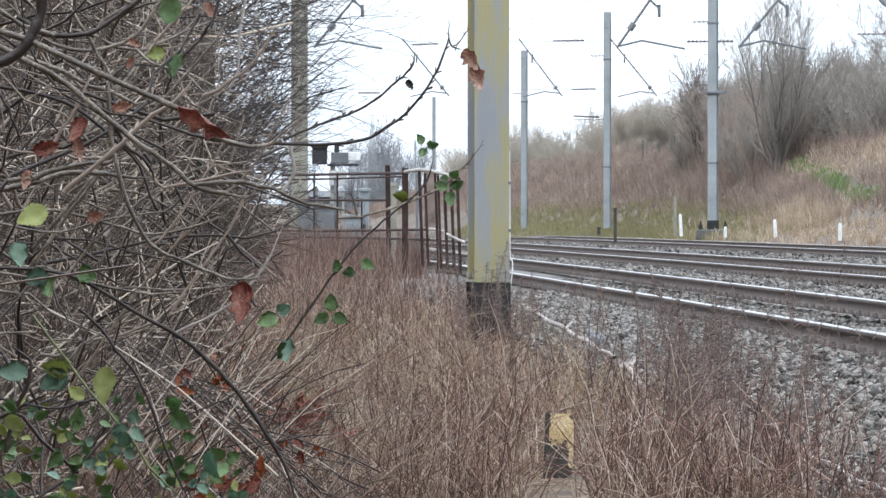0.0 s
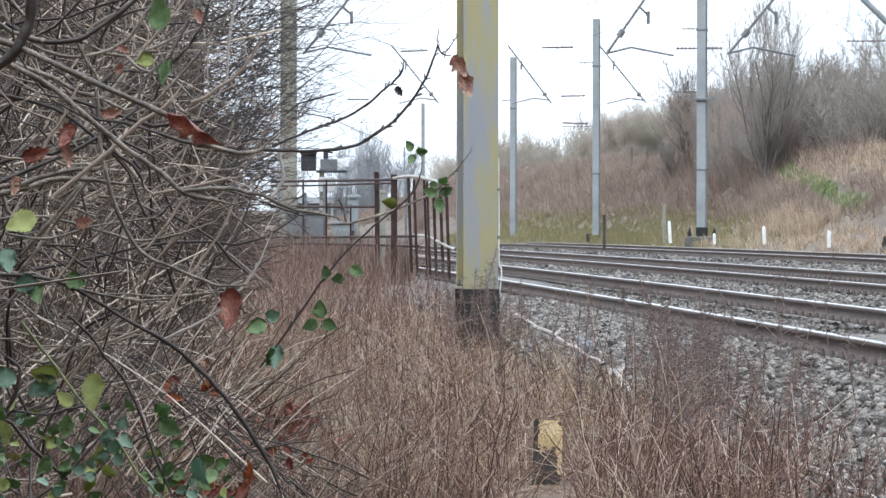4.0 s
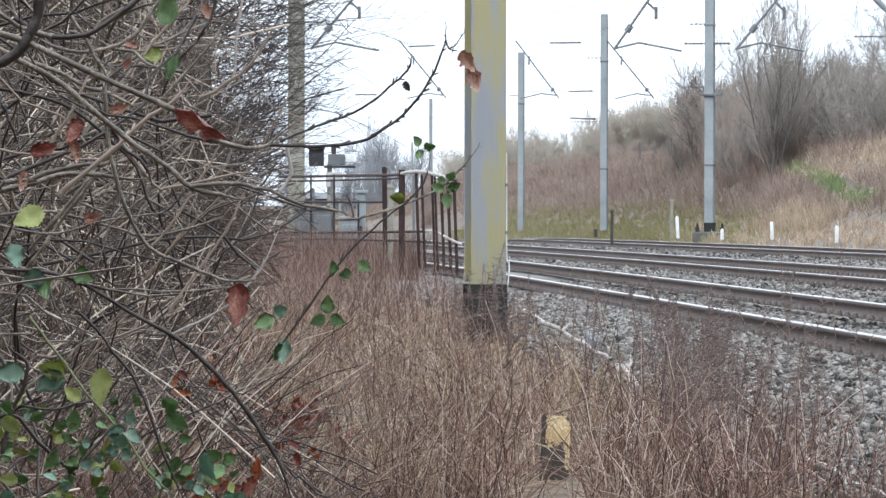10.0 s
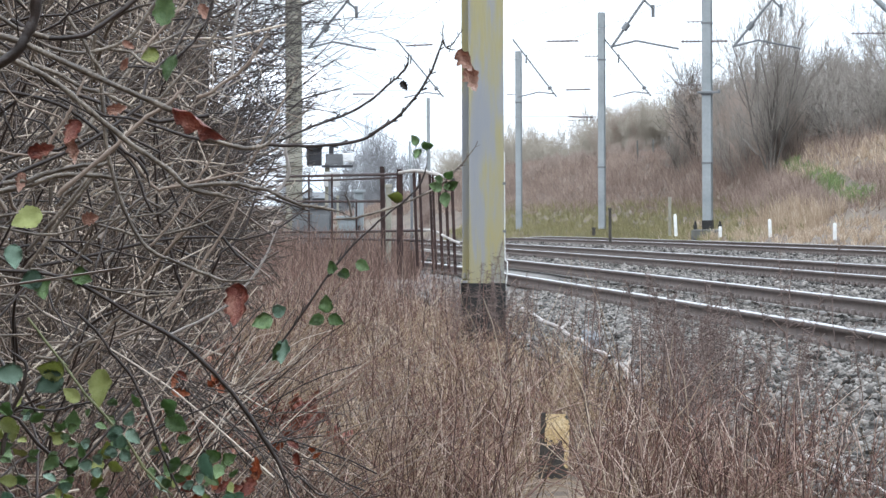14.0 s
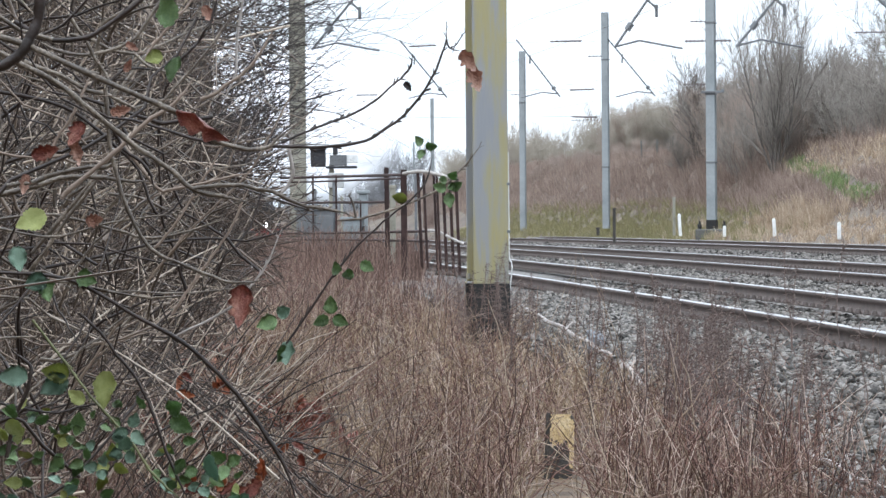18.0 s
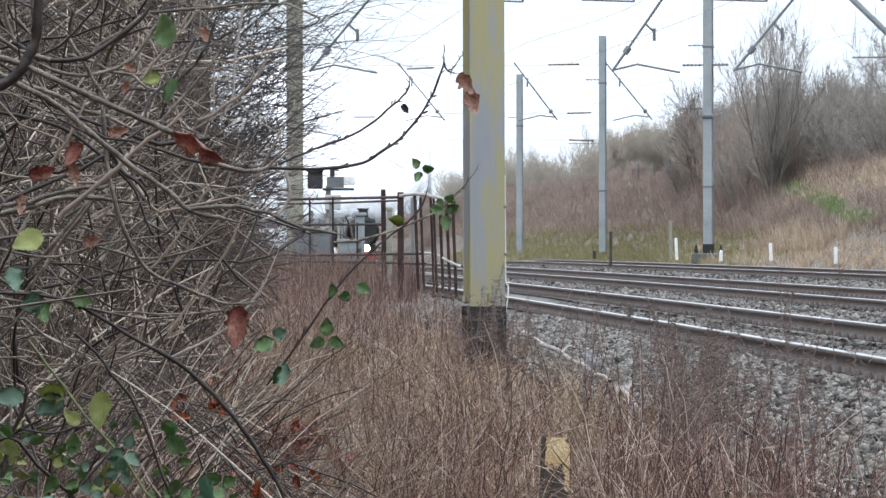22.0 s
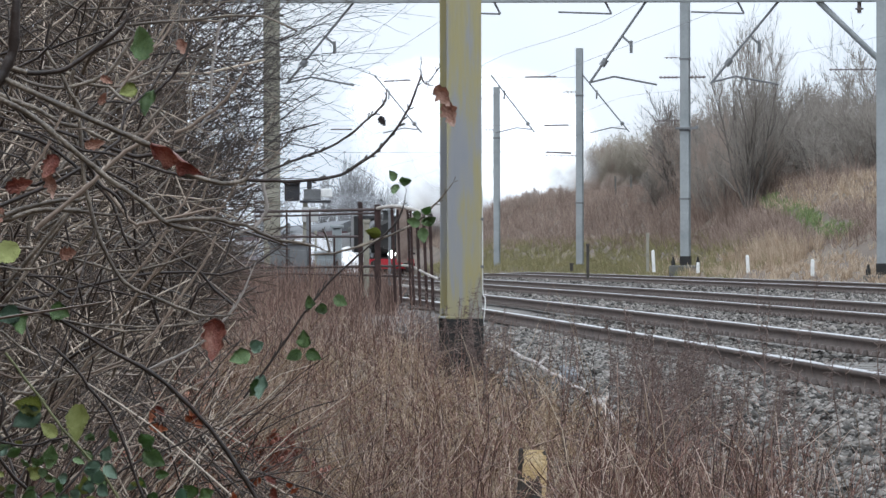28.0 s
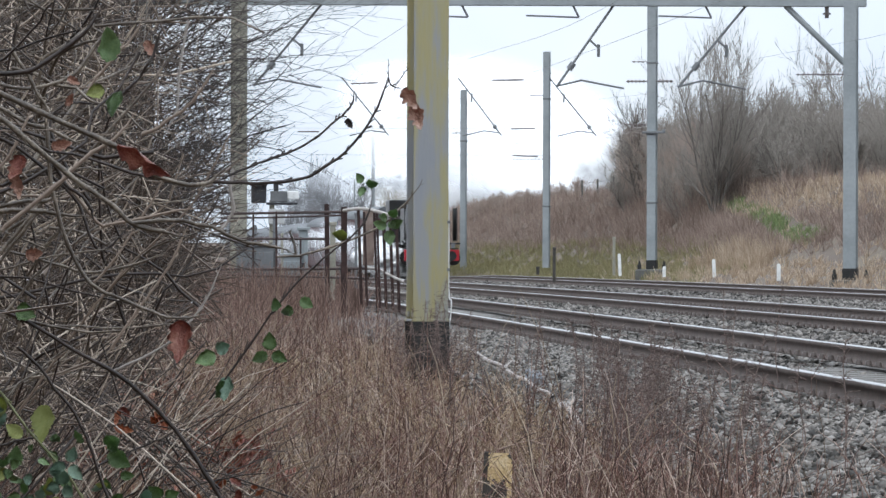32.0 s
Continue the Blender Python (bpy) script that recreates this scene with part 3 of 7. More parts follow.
mast((3.960, 275.000, -0.494), 0.27, 9.1, "slender grey catenary mast by the grassy bank", bands=(6.6,), arms=((7.0, -0.6, -0.1, 0.03),), foot=False, turn=-14)
mast((-2.921, 115.000, 0.436), 0.33, 8.5, "weathered concrete-grey catenary mast seen through the hedge", material=M_MASTLEFT, foot=False)
mast((-0.624, 390.000, -1.522), 0.24, 9.9, "thin grey catenary mast far along the line", foot=False)
mast((-2.107, 430.000, -1.833), 0.13, 7.6, "thin grey signal post far along the line", foot=False)


def portal_boom():
    """A lattice-free box boom across the tracks, with a knee brace, and hung cantilevers."""
    t = thing("portal_boom", "grey steel portal boom spanning the tracks with hung cantilevers", "gantry", at=(4.4, 157.6, 0.0))
    # boom from the hidden hedge side to the portal mast
    part("boom", bm_mesh("boom", boxes(((20.6, 0.4, 0.5), (-1.2, 0, 8.17), 0.02)), M_MAST), t)
    part("end_post", bm_mesh("end_post", h_column(0.36, 0.36, -0.1, 7.92), M_MAST), t, at=(-11.0, 0, 0))
    bm = rod(bmesh.new(), (6.85, 0, 7.95), (8.5, 0, 6.35), 0.085)
    part("knee_brace", bm_mesh("knee_brace", bm, M_MAST), t)
    bm = rod(bmesh.new(), (8.0, 0, 7.95), (8.0, 0, 7.6), 0.06)
    rod(bm, (8.0, 0, 7.75), (8.0, 0, 7.7), 0.12)
    part("hanging_insulator", bm_mesh("hanging_insulator", bm, M_INSUL), t)
    for x, dx in ((5.75, -1.9), (2.05, -1.6), (-6.1, -1.9)):
        bm = rod(bmesh.new(), (x, 0, 7.95), (x + dx, 0, 5.65), 0.035, n=8)
        rod(bm, (x + dx * 0.7, 0, 6.33), (x + dx * 0.78, 0, 6.15), 0.09, n=8)
        rod(bm, (x + dx * 0.42, 0, 6.98), (x + dx * 0.42 + 0.25, 0, 6.75), 0.03, n=6)
        rod(bm, (x + dx * 0.42 + 0.25, 0, 6.85), (x + dx * 0.42 + 0.25, 0, 6.5), 0.05, n=6)
        c = part("cantilever_strut", bm_mesh("cantilever_strut", bm, M_TUBE), t)
        bm = rod(bmesh.new(), (x + dx, 0, 5.68), (x + dx + 0.7, 0, 5.85), 0.028, n=8)
        rod(bm, (x + dx + 0.7, 0, 5.85), (x + dx + 1.9, 0, 5.62), 0.028, n=8)
        part("registration_arm", bm_mesh("registration_arm", bm, M_TUBE), t)
    for x in (4.6, 0.9, -2.2):
        bm = rod(bmesh.new(), (x, 0, 7.95), (x + 0.18, 0, 7.6), 0.03, n=8)
        rod(bm, (x + 0.18, 0, 7.6), (x - 1.3, 0, 7.35 + 0.3), 0.025, n=6)
        part("dropper_bracket", bm_mesh("dropper_bracket", bm, M_WIRE), t)


portal_boom()


def wire_run(pts, r, k=14):
    return tubes([smooth_path(pts, k)], [np.full(k, r)], 5)


def contact_wires():
    """Catenary and contact wires over two tracks, hung from the portal and the headspan, with droppers."""
    t = thing("overhead_wires", "thin dark overhead catenary and contact wires", "wires")
    for cx in (5.46, 10.3, 18.155):
        hang = [-20, 40, 98, 157.6, 198, 238, 300, 380]
        top, low = [], []
        for i, y in enumerate(hang):
            zz = float(rail_z(y))
            top.append((cx + axis(y), y, zz + 6.3))
            low.append((cx + axis(y), y, zz + 5.3))
            if i + 1 < len(hang):
                m = (y + hang[i + 1]) / 2
                top.append((cx + axis(m), m, float(rail_z(m)) + 6.05))
                low.append((cx + axis(m), m, float(rail_z(m)) + 5.3))
        V, F = join(wire_run(top, 0.0045, 60), wire_run(low, 0.0045, 60))
        part("wire", mesh_np("wire", V, F, M_WIRE), t)


contact_wires()


def headspan():
    """Cross-span wires with insulators and three hung cantilevers, farther along the line."""
    t = thing("headspan", "headspan wires with dark insulators and slanting cantilevers", "overhead line")
    y = 239.0
    for drop in (0.0, 2.03, 3.155):
        V, F = wire_run([(-5.354, 239.000, 8.061), (0.382, 239.000, 8.061), (6.955, 239.000, 8.061)], 0.007)
        V = V.copy()
        V[:, 2] -= drop
        part("span_wire", mesh_np("span_wire", V, F, M_WIRE), t)
    for a, b in (((4.637, 239.000, 8.084), (5.975, 239.000, 8.108)), ((5.449, 239.000, 6.029), (6.477, 239.000, 6.053)), ((-1.338, 239.000, 7.917), (-0.191, 239.000, 7.965)), ((-3.585, 239.000, 5.886), (-2.677, 239.000, 5.886)), ((5.521, 239.000, 4.906), (6.596, 239.000, 4.858))):
        a, b = Vector(a), Vector(b)
        bm = rod(bmesh.new(), a, b, 0.03, n=8)
        for i in range(7):
            p = a.lerp(b, (i + 0.5) / 7)
            rod(bm, p - (b - a) * 0.02, p + (b - a) * 0.02, 0.042, n=8)
        part("insulator", bm_mesh("insulator", bm, M_INSUL), t)
    for x, reach in ((3.203, 1.840), (7.074, 1.984), (-1.721, 1.984)):
        a = Vector((x, y, 8.180))
        b = a + Vector((reach, 0, -2.438))
        bm = rod(bmesh.new(), a, b, 0.03, n=8)
        p = a.lerp(b, 0.83)
        rod(bm, p, a.lerp(b, 0.87), 0.09, n=8)
        q = a.lerp(b, 0.25)
        rod(bm, q, q + Vector((0.12, 0, -0.16)), 0.03, n=6)
        rod(bm, q + Vector((0.12, 0, -0.05)), q + Vector((0.1, 0, -0.42)), 0.035, n=6)
        part("cantilever", bm_mesh("cantilever", bm, M_TUBE), t)
        bm = rod(bmesh.new(), b + Vector((-0.1, 0, 0.12)), b + Vector((-0.75, 0, 0.2)), 0.025, n=6)
        rod(bm, b + Vector((-0.75, 0, 0.2)), b + Vector((-1.65, 0, -0.02)), 0.025, n=6)
        part("registration_arm", bm_mesh("registration_arm", bm, M_TUBE), t)


headspan()


# ---- marker posts and small posts by the far line ----
def marker_post(at, h, lean):
    t = thing("marker_post", "short white-painted concrete marker post", "post", at=at, group="white marker posts")
    t.rotation_euler = (0, radians(lean), 0)
    bm = boxes(((0.11, 0.09, h), (0, 0, h / 2), 0.015), ((0.085, 0.06, 0.05), (0, 0, h + 0.01), 0.015))
    part("shaft", bm_mesh("shaft", bm, M_WHITE), t)


for at, h, lean in (((8.440, 200.000, 0.090), 0.75, -3), ((9.700, 194.000, 0.093), 0.34, 0), ((10.838, 184.000, 0.166), 0.55, -3), ((11.810, 168.000, 0.181), 0.48, 0)):
    marker_post(at, h, lean)


def thin_post(at, h, w, material, label):
    t = thing("post", label, "post", at=at)
    part("shaft", bm_mesh("shaft", boxes(((w, w, h), (0, 0, h / 2), 0.01)), material), t)
    part("cap", bm_mesh("cap", boxes(((w * 1.3, w * 1.3, 0.06), (0, 0, h), 0.01)), material), t)


thin_post((5.032, 165.000, 0.139), 1.0, 0.085, M_POST, "thin dark steel post between the tracks")
thin_post((8.343, 203.000, 0.089), 1.35, 0.1, M_MASTLEFT, "slim grey concrete post at the foot of the bank")
thin_post((5.934, 215.000, 0.027), 0.28, 0.12, M_POST, "stubby dark post at the foot of the bank")


thin_post((-0.774, 89.000, 0.481), 1.2, 0.09, M_MASTLEFT, "mottled pale concrete post behind the railing")
thin_post((-0.442, 96.000, 0.612), 1.25, 0.045, M_TUBE, "thin galvanised post behind the railing")
thin_post((-2.006, 105.000, 0.529), 1.3, 0.05, M_TUBE, "thin galvanised stanchion behind the railing")


# ---- verge things: marker stump, dead branches, rubbish ----
def stump():
    t = thing("wooden_marker_post", "rotten square wooden post with flaking yellow paint", "post", at=(0.563, 28.000, -0.005))
    t.rotation_euler = (0, radians(2), radians(12))
    bm = bmesh.new()
    box(bm, (0.128, 0.1, 0.46), (0, 0, 0.2), 0.014)
    for v in bm.verts:
        if v.co.z > 0.4:
            v.co.z += 0.015 * math.sin(v.co.x * 60) - 0.1 * max(0, v.co.x)
        v.co.x += 0.012 * (v.co.z - 0.2)
    part("post", bm_mesh("post", bm, M_POST), t)
    # what is left of the paint, with a ragged edge
    bm = bmesh.new()
    nx, nz = 18, 50
    V = [[bm.verts.new((-0.062 + 0.124 * i / nx + 0.012 * (0.43 * k / nz - 0.2), -0.0525, 0.43 * k / nz)) for i in range(nx + 1)] for k in range(nz + 1)]
    for k in range(nz):
        for i in range(nx):
            x, z = -0.062 + 0.124 * (i + 0.5) / nx, 0.43 * (k + 0.5) / nz
            e = 0.03 * noise.noise((x * 40, z * 25, 1.0)) + 0.015 * noise.noise((x * 110, z * 80, 4.0))
            top = z > 0.285 + e + 8 * max(0, x + 0.005) ** 2 and abs(x + 0.004) < 0.056 + e
            side = x > 0.036 + e * 0.6 and 0.16 < z < 0.37 + e
            low = abs(x - 0.01) < 0.035 + e and abs(z - 0.085) < 0.018 + e
            if top or side or low:
                bm.faces.new((V[k][i], V[k][i + 1], V[k + 1][i + 1], V[k + 1][i]))
    bmesh.ops.delete(bm, geom=[v for v in bm.verts if not v.link_faces], context="VERTS")
    bmesh.ops.solidify(bm, geom=list(bm.faces), thickness=0.002)
    part("paint", bm_mesh("paint", bm, M_YELLOW), t, "flaking yellow paint")


stump()


def dead_branch(pts, r, label, material):
    t = thing("dead_branch", label, "branch")
    k = 14
    P = smooth_path(pts, k)
    P[:, 2] += 0.012 * np.sin(np.arange(k) * 1.7)
    part("limb", mesh_np("limb", *tubes([P], [np.linspace(r, r * 0.55, k)], 7), material, True), t)
    Q = np.array([P[5], P[5] + (0.05, 0.1, 0.05), P[5] + (0.12, 0.25, 0.04)])
    part("side_twig", mesh_np("side_twig", *tubes([Q], [[r * 0.5, r * 0.4, r * 0.25]], 5), material), t)


def lying(*xy):
    return [(x, y, float(ground_z(x, y)) + 0.12) for x, y in xy]


dead_branch(lying((0.85, 57.2), (1.03, 49.3), (1.18, 45.1), (1.25, 41.2)), 0.025, "bleached fallen branch lying on the ballast edge", M_DEADWOOD)
dead_branch(lying((1.26, 40.400000000000006), (1.32, 39.4), (1.3, 35.8)), 0.026, "broken pale branch lying among dead weeds", M_DEADWOOD)
dead_branch([(1.788, 29.500, 0.218), (1.852, 27.000, 0.211), (1.940, 25.000, 0.199), (2.037, 23.800, 0.185)], 0.017, "long bleached branch lying on grey ballast", M_DEADWOOD)


def rubbish(at, size, label):
    bm = bmesh.new()
    bmesh.ops.create_icosphere(bm, subdivisions=3, radius=1.0)
    for v in bm.verts:
        n = noise.noise(v.co * 2.0 + Vector(at)) * 0.5 + noise.noise(v.co * 5 + Vector(at)) * 0.18
        v.co = Vector((v.co.x * size[0], v.co.y * size[1], v.co.z * size[2])) * (1 + n)
    t = thing("rubbish", label, "rubbish", at=at, data=bm_mesh("rubbish", bm, M_CLOTH))
    return t


rubbish((1.23, 46.2, 0.27), (0.1, 0.06, 0.13), "crumpled pale plastic sheet among the weeds")
rubbish((0.81, 51.2, 0.235), (0.07, 0.05, 0.02), "small scrap of white plastic on the ballast")
rubbish((1.686, 34.000, 0.149), (0.04, 0.05, 0.02), "small white scrap of litter among dead grass")


# ---- iron railing beyond the mast ----
def railing():
    t = thing("railing", "rusty brown iron railing with pipe handrails beside the line", "fence")
    def post(a, b, w):
        a, b = Vector(a), Vector(b)
        bm = bmesh.new()
        box(bm, (w, w, (a - b).length), (0, 0, 0), 0.01, None)
        q = (a - b).to_track_quat("Z", "Y").to_matrix().to_4x4()
        bm.transform(Matrix.Translation((a + b) / 2) @ q)
        part("post", bm_mesh("post", bm, M_RUST), t)

    post((-0.570, 85.000, 1.929), (-0.570, 85.000, 0.204), 0.095)
    post((-0.862, 88.000, 1.988), (-0.845, 88.000, 0.334), 0.075)
    post((-1.720, 92.000, 1.891), (-1.720, 92.000, 0.373), 0.032)
    post((-2.166, 95.000, 1.904), (-2.166, 95.000, 0.336), 0.032)
    post((-1.368, 95.000, 1.476), (-1.368, 95.000, 0.336), 0.032)

    def pipe(pts, r, k=10, material=None):
        part("rail", mesh_np("rail", *tubes([smooth_path(pts, k)], [np.full(k, r)], 8), material or M_RUST, True), t)

    pipe([(-2.726, 96.000, 1.860), (-1.693, 92.000, 1.863), (-0.587, 85.000, 1.853)], 0.022)
    pipe([(-2.726, 96.000, 1.783), (-1.693, 92.000, 1.790), (-0.587, 85.000, 1.802)], 0.015)
    pipe([(-2.726, 96.000, 1.438), (-1.693, 92.000, 1.440), (-0.827, 88.000, 1.443)], 0.02)
    pipe([(-2.918, 96.000, 0.919), (-1.693, 92.000, 0.943), (-0.204, 85.000, 1.003)], 0.02)
    pipe([(-2.918, 96.000, 0.823), (-1.693, 92.000, 0.833), (-0.204, 85.000, 0.850)], 0.018)
    pipe([(-0.587, 85.000, 1.870), (-0.328, 84.000, 1.899), (-0.075, 83.000, 1.853), (0.230, 82.000, 1.758)], 0.026, material=M_PIPE)
    pipe([(-0.204, 84.8, 1.011), (-0.050, 83.8, 1.000), (0.133, 82.45, 0.915), (0.328, 81.9, 0.824)], 0.019, material=M_PIPE)
    pipe([(-0.204, 85.000, 0.714), (0.050, 84.000, 0.681), (0.361, 82.000, 0.659)], 0.016, material=M_PIPE)
    part("panel", bm_mesh("panel", boxes(((0.17, 0.02, 0.85), (-0.205, 85.3, 1.47), 0.004)), M_PANEL), t, "rusty brown sheet panel")
    # the upright bars of the bent end, each leaning a little
    for top_x, low_x, y, top, low, w in ((-0.354, -0.303, 84.25, 1.883, 0.468, 0.046), (-0.269, -0.218, 83.95, 1.848, 0.455, 0.04), (-0.117, -0.067, 83.41, 1.863, 0.428, 0.04), (-0.075, -0.025, 83.26, 1.829, 0.430, 0.036), (0.017, 0.066, 82.93, 1.828, 0.418, 0.046), (0.116, 0.165, 82.57, 1.810, 0.406, 0.046), (0.206, 0.255, 82.24, 1.776, 0.377, 0.046)):
        post((top_x, y, top), (low_x, y, low), w)


railing()


# ---- line-side equipment and buildings beyond the railing ----
def signal_cases():
    t = thing("signal", "black signal head with hood beside a grey equipment box", "signal", at=(-2.285, 112.000, 0.464))
    bm = boxes(((0.1, 0.1, 1.75), (0.1, 0, 0.85), 0.01))
    part("post", bm_mesh("post", bm, M_MASTLEFT), t)
    bm = boxes(((0.3, 0.28, 0.34), (-0.16, 0, 1.84), 0.03), ((0.34, 0.12, 0.04), (-0.16, -0.16, 2.02), 0.01))
    part("signal_head", bm_mesh("signal_head", bm, M_BLACKBOX), t)
    bm = boxes(((0.34, 0.3, 0.22), (0.24, 0, 1.8), 0.02))
    part("equipment_box", bm_mesh("equipment_box", bm, M_GREYBOX), t)
    bm = boxes(((0.26, 0.3, 0.17), (0.5, 0.05, 1.83), 0.02))
    part("white_box", bm_mesh("white_box", bm, M_WHITE), t, "white-painted box")
    bm = boxes(((0.62, 0.32, 0.05), (0.3, 0, 1.66), 0.01), ((0.1, 0.1, 0.2), (0.18, 0, 2.0), 0.03))
    part("bracket", bm_mesh("bracket", bm, M_BLACKBOX), t)
    part("relay_box", bm_mesh("relay_box", boxes(((0.32, 0.14, 0.3), (0.19, -0.1, 1.4), 0.02)), M_PALEBOX), t, "pale grey relay box")


signal_cases()


def cabinet(at, size, material, label):
    t = thing("equipment_cabinet", label, "cabinet", at=at, group="line-side cabinets")
    w, d, h = size
    part("body", bm_mesh("body", boxes(((w, d, h), (0, 0, h / 2), 0.03)), material), t)
    part("lid", bm_mesh("lid", boxes(((w + 0.08, d + 0.08, 0.06), (0, 0, h + 0.03), 0.015)), material), t)
    for sx in (-0.25, 0.25):
        dr = part("door", bm_mesh("door", boxes(((w * 0.46, 0.03, h * 0.86), (sx * w, -d / 2 - 0.014, h * 0.48), 0.008)), material), t)
        part("handle", bm_mesh("handle", boxes(((0.03, 0.04, 0.14), (sx * w * 0.3, -d / 2 - 0.05, h * 0.55), 0.008)), M_BLACKBOX), dr)


for x, w, d, h, m, label in ((-2.35, 0.7, 0.45, 1.15, M_GREYBOX, "grey line-side equipment cabinet with double doors"), (-1.46, 0.17, 0.2, 1.5, M_TEAL, "narrow blue-green line-side cabinet"), (-1.68, 0.34, 0.4, 1.0, M_TEAL, "low blue-green line-side equipment cabinet")):
    cabinet((x, 105.0, float(ground_z(x, 105.0)) - 0.03), (w, d, h), m, label)
thin_post((-2.912, 130.000, 0.427), 1.25, 0.06, M_TUBE, "thin galvanised lamp post stub by the cabinets")
thin_post((-2.212, 125.000, 0.469), 1.05, 0.05, M_MASTLEFT, "slim concrete post among the cabinets")


def building(at, w, d, h, roof_h, label, bays):
    t = thing("building", label, "building", at=at, group="buildings beyond the railing")
    part("wall", bm_mesh("wall", boxes(((w, d, h), (0, 0, h / 2), 0.02)), M_BRICK), t)
    bm = bmesh.new()
    vs = [bm.verts.new(p) for p in ((-w / 2 - 0.3, -d / 2 - 0.3, h), (w / 2 + 0.3, -d / 2 - 0.3, h), (w / 2 + 0.3, d / 2 + 0.3, h), (-w / 2 - 0.3, d / 2 + 0.3, h), (-w / 2, 0, h + roof_h), (w / 2, 0, h + roof_h))]
    for f in ((0, 1, 5, 4), (2, 3, 4, 5), (1, 2, 5), (3, 0, 4), (3, 2, 1, 0)):
        bm.faces.new([vs[i] for i in f])
    part("roof", bm_mesh("roof", bm, M_ROOF), t)
    for i in range(bays):
        x = -w / 2 + w * (i + 0.5) / bays
        f = part("window", bm_mesh("window", boxes(((w / bays * 0.55, 0.08, h * 0.42), (x, -d / 2 - 0.04, h * 0.55), 0.01)), M_GREYBOX), t)
        part("pane", bm_mesh("pane", boxes(((w / bays * 0.45, 0.03, h * 0.34), (x, -d / 2 - 0.09, h * 0.55), 0.004)), M_GLASS), f)


building((-8.268, 520.000, -2.530), 8.5, 7.0, 4.0, 0.55, "low slate-grey lineside building with a shallow roof", 6)


def spire():
    t = thing("church_spire", "hazy grey church steeple far beyond the line", "church", at=(-11.3, 900.0, -3.0))
    part("tower", bm_mesh("tower", boxes(((1.3, 1.3, 11.5), (0, 0, 5.75), 0.05)), M_SPIRE), t)
    bm = rod(bmesh.new(), (0, 0, 11.3), (0, 0, 17.6), 0.62, 0.04, n=8)
    part("steeple", bm_mesh("steeple", bm, M_SPIRE), t)


spire()


# ---- bare trees, scrub and grass on the bank ----
def grow(seed, height, stems, spread, levels, kids, sides=3, k=4, fork=0.45, base_r=None, upright=0.5, loose=0.34):
    """Branches of a bare tree, level by level: lists of paths and radii for each level."""
    g = np.random.default_rng(seed)
    base_r = base_r or height * 0.018
    out = []
    P = []
    for i in range(stems):
        a = g.uniform(0, 6.28)
        lean = spread * g.uniform(0.3, 1.0)
        tip = np.array([math.cos(a) * lean, math.sin(a) * lean, height * g.uniform(0.75, 1.0)])
        start = np.array([math.cos(a), math.sin(a), 0]) * base_r * 1.5 * (stems > 1)
        u = np.linspace(0, 1, k)[:, None]
        path = start + tip * u + g.normal(0, 0.03 * height, (k, 3)) * u * (1, 1, 0.3)
        P.append(path)
    R = [np.linspace(base_r, base_r * 0.35, k) * g.uniform(0.6, 1.0) for _ in P]
    out.append((np.array(P), np.array(R)))
    length = height * fork
    for lv in range(levels):
        Q, S = [], []
        PP, RR = out[-1]
        for path, rad in zip(PP, RR):
            for _ in range(kids[lv]):
                f = g.uniform(0.12, 1.0) * (k - 1.001)
                i, w = int(f), f - int(f)
                p = path[i] * (1 - w) + path[i + 1] * w
                r = (rad[i] * (1 - w) + rad[i + 1] * w) * 0.62
                t = path[i + 1] - path[i]
                t /= np.linalg.norm(t) + 1e-9
                d = t + g.normal(0, loose, 3) + (0, 0, upright * g.uniform(0.2, 1))
                d /= np.linalg.norm(d)
                ln = length * g.uniform(0.5, 1.0)
                u = np.linspace(0, 1, k)[:, None]
                q = p + d * ln * u + np.array([0, 0, 0.18 * ln]) * u ** 2 + g.normal(0, 0.05 * ln, (k, 3)) * u
                Q.append(q)
                S.append(np.linspace(r, r * 0.35, k))
        out.append((np.array(Q), np.maximum(np.array(S), 0.004)))
        length *= 0.62
    return out


def bare_tree(at, seed, height, stems, spread, kids, label, sides=4, min_r=0.006, material=None, name="tree", group="", copies=None, fork=0.45, turn=0.0, base_r=None, upright=0.5, loose=0.34):
    lv = grow(seed, height, stems, spread, len(kids), kids, fork=fork, base_r=base_r, upright=upright, loose=loose)
    lv = [(P, np.maximum(R, min_r)) for P, R in lv]
    t = thing(name, label, "tree", at=at, group=group)
    t.rotation_euler = (0, 0, turn)
    half = 2 if len(lv) > 2 else 1
    part("trunk", mesh_np("trunk", *join(*[tubes(P, R, 5) for P, R in lv[:half]]), material or M_TRUNK, True), t)
    part("crown", mesh_np("crown", *join(*[tubes(P, R, 3) for P, R in lv[half:]]), material or M_TREE), t)
    return t


def on_ground(u, y, sink=0.1):
    x = u + axis(y)
    return (float(x), float(y), float(ground_z(x, y)) - sink)


def ground_at(x, y, sink=0.1):
    return (x, y, float(ground_z(x, y)) - sink)


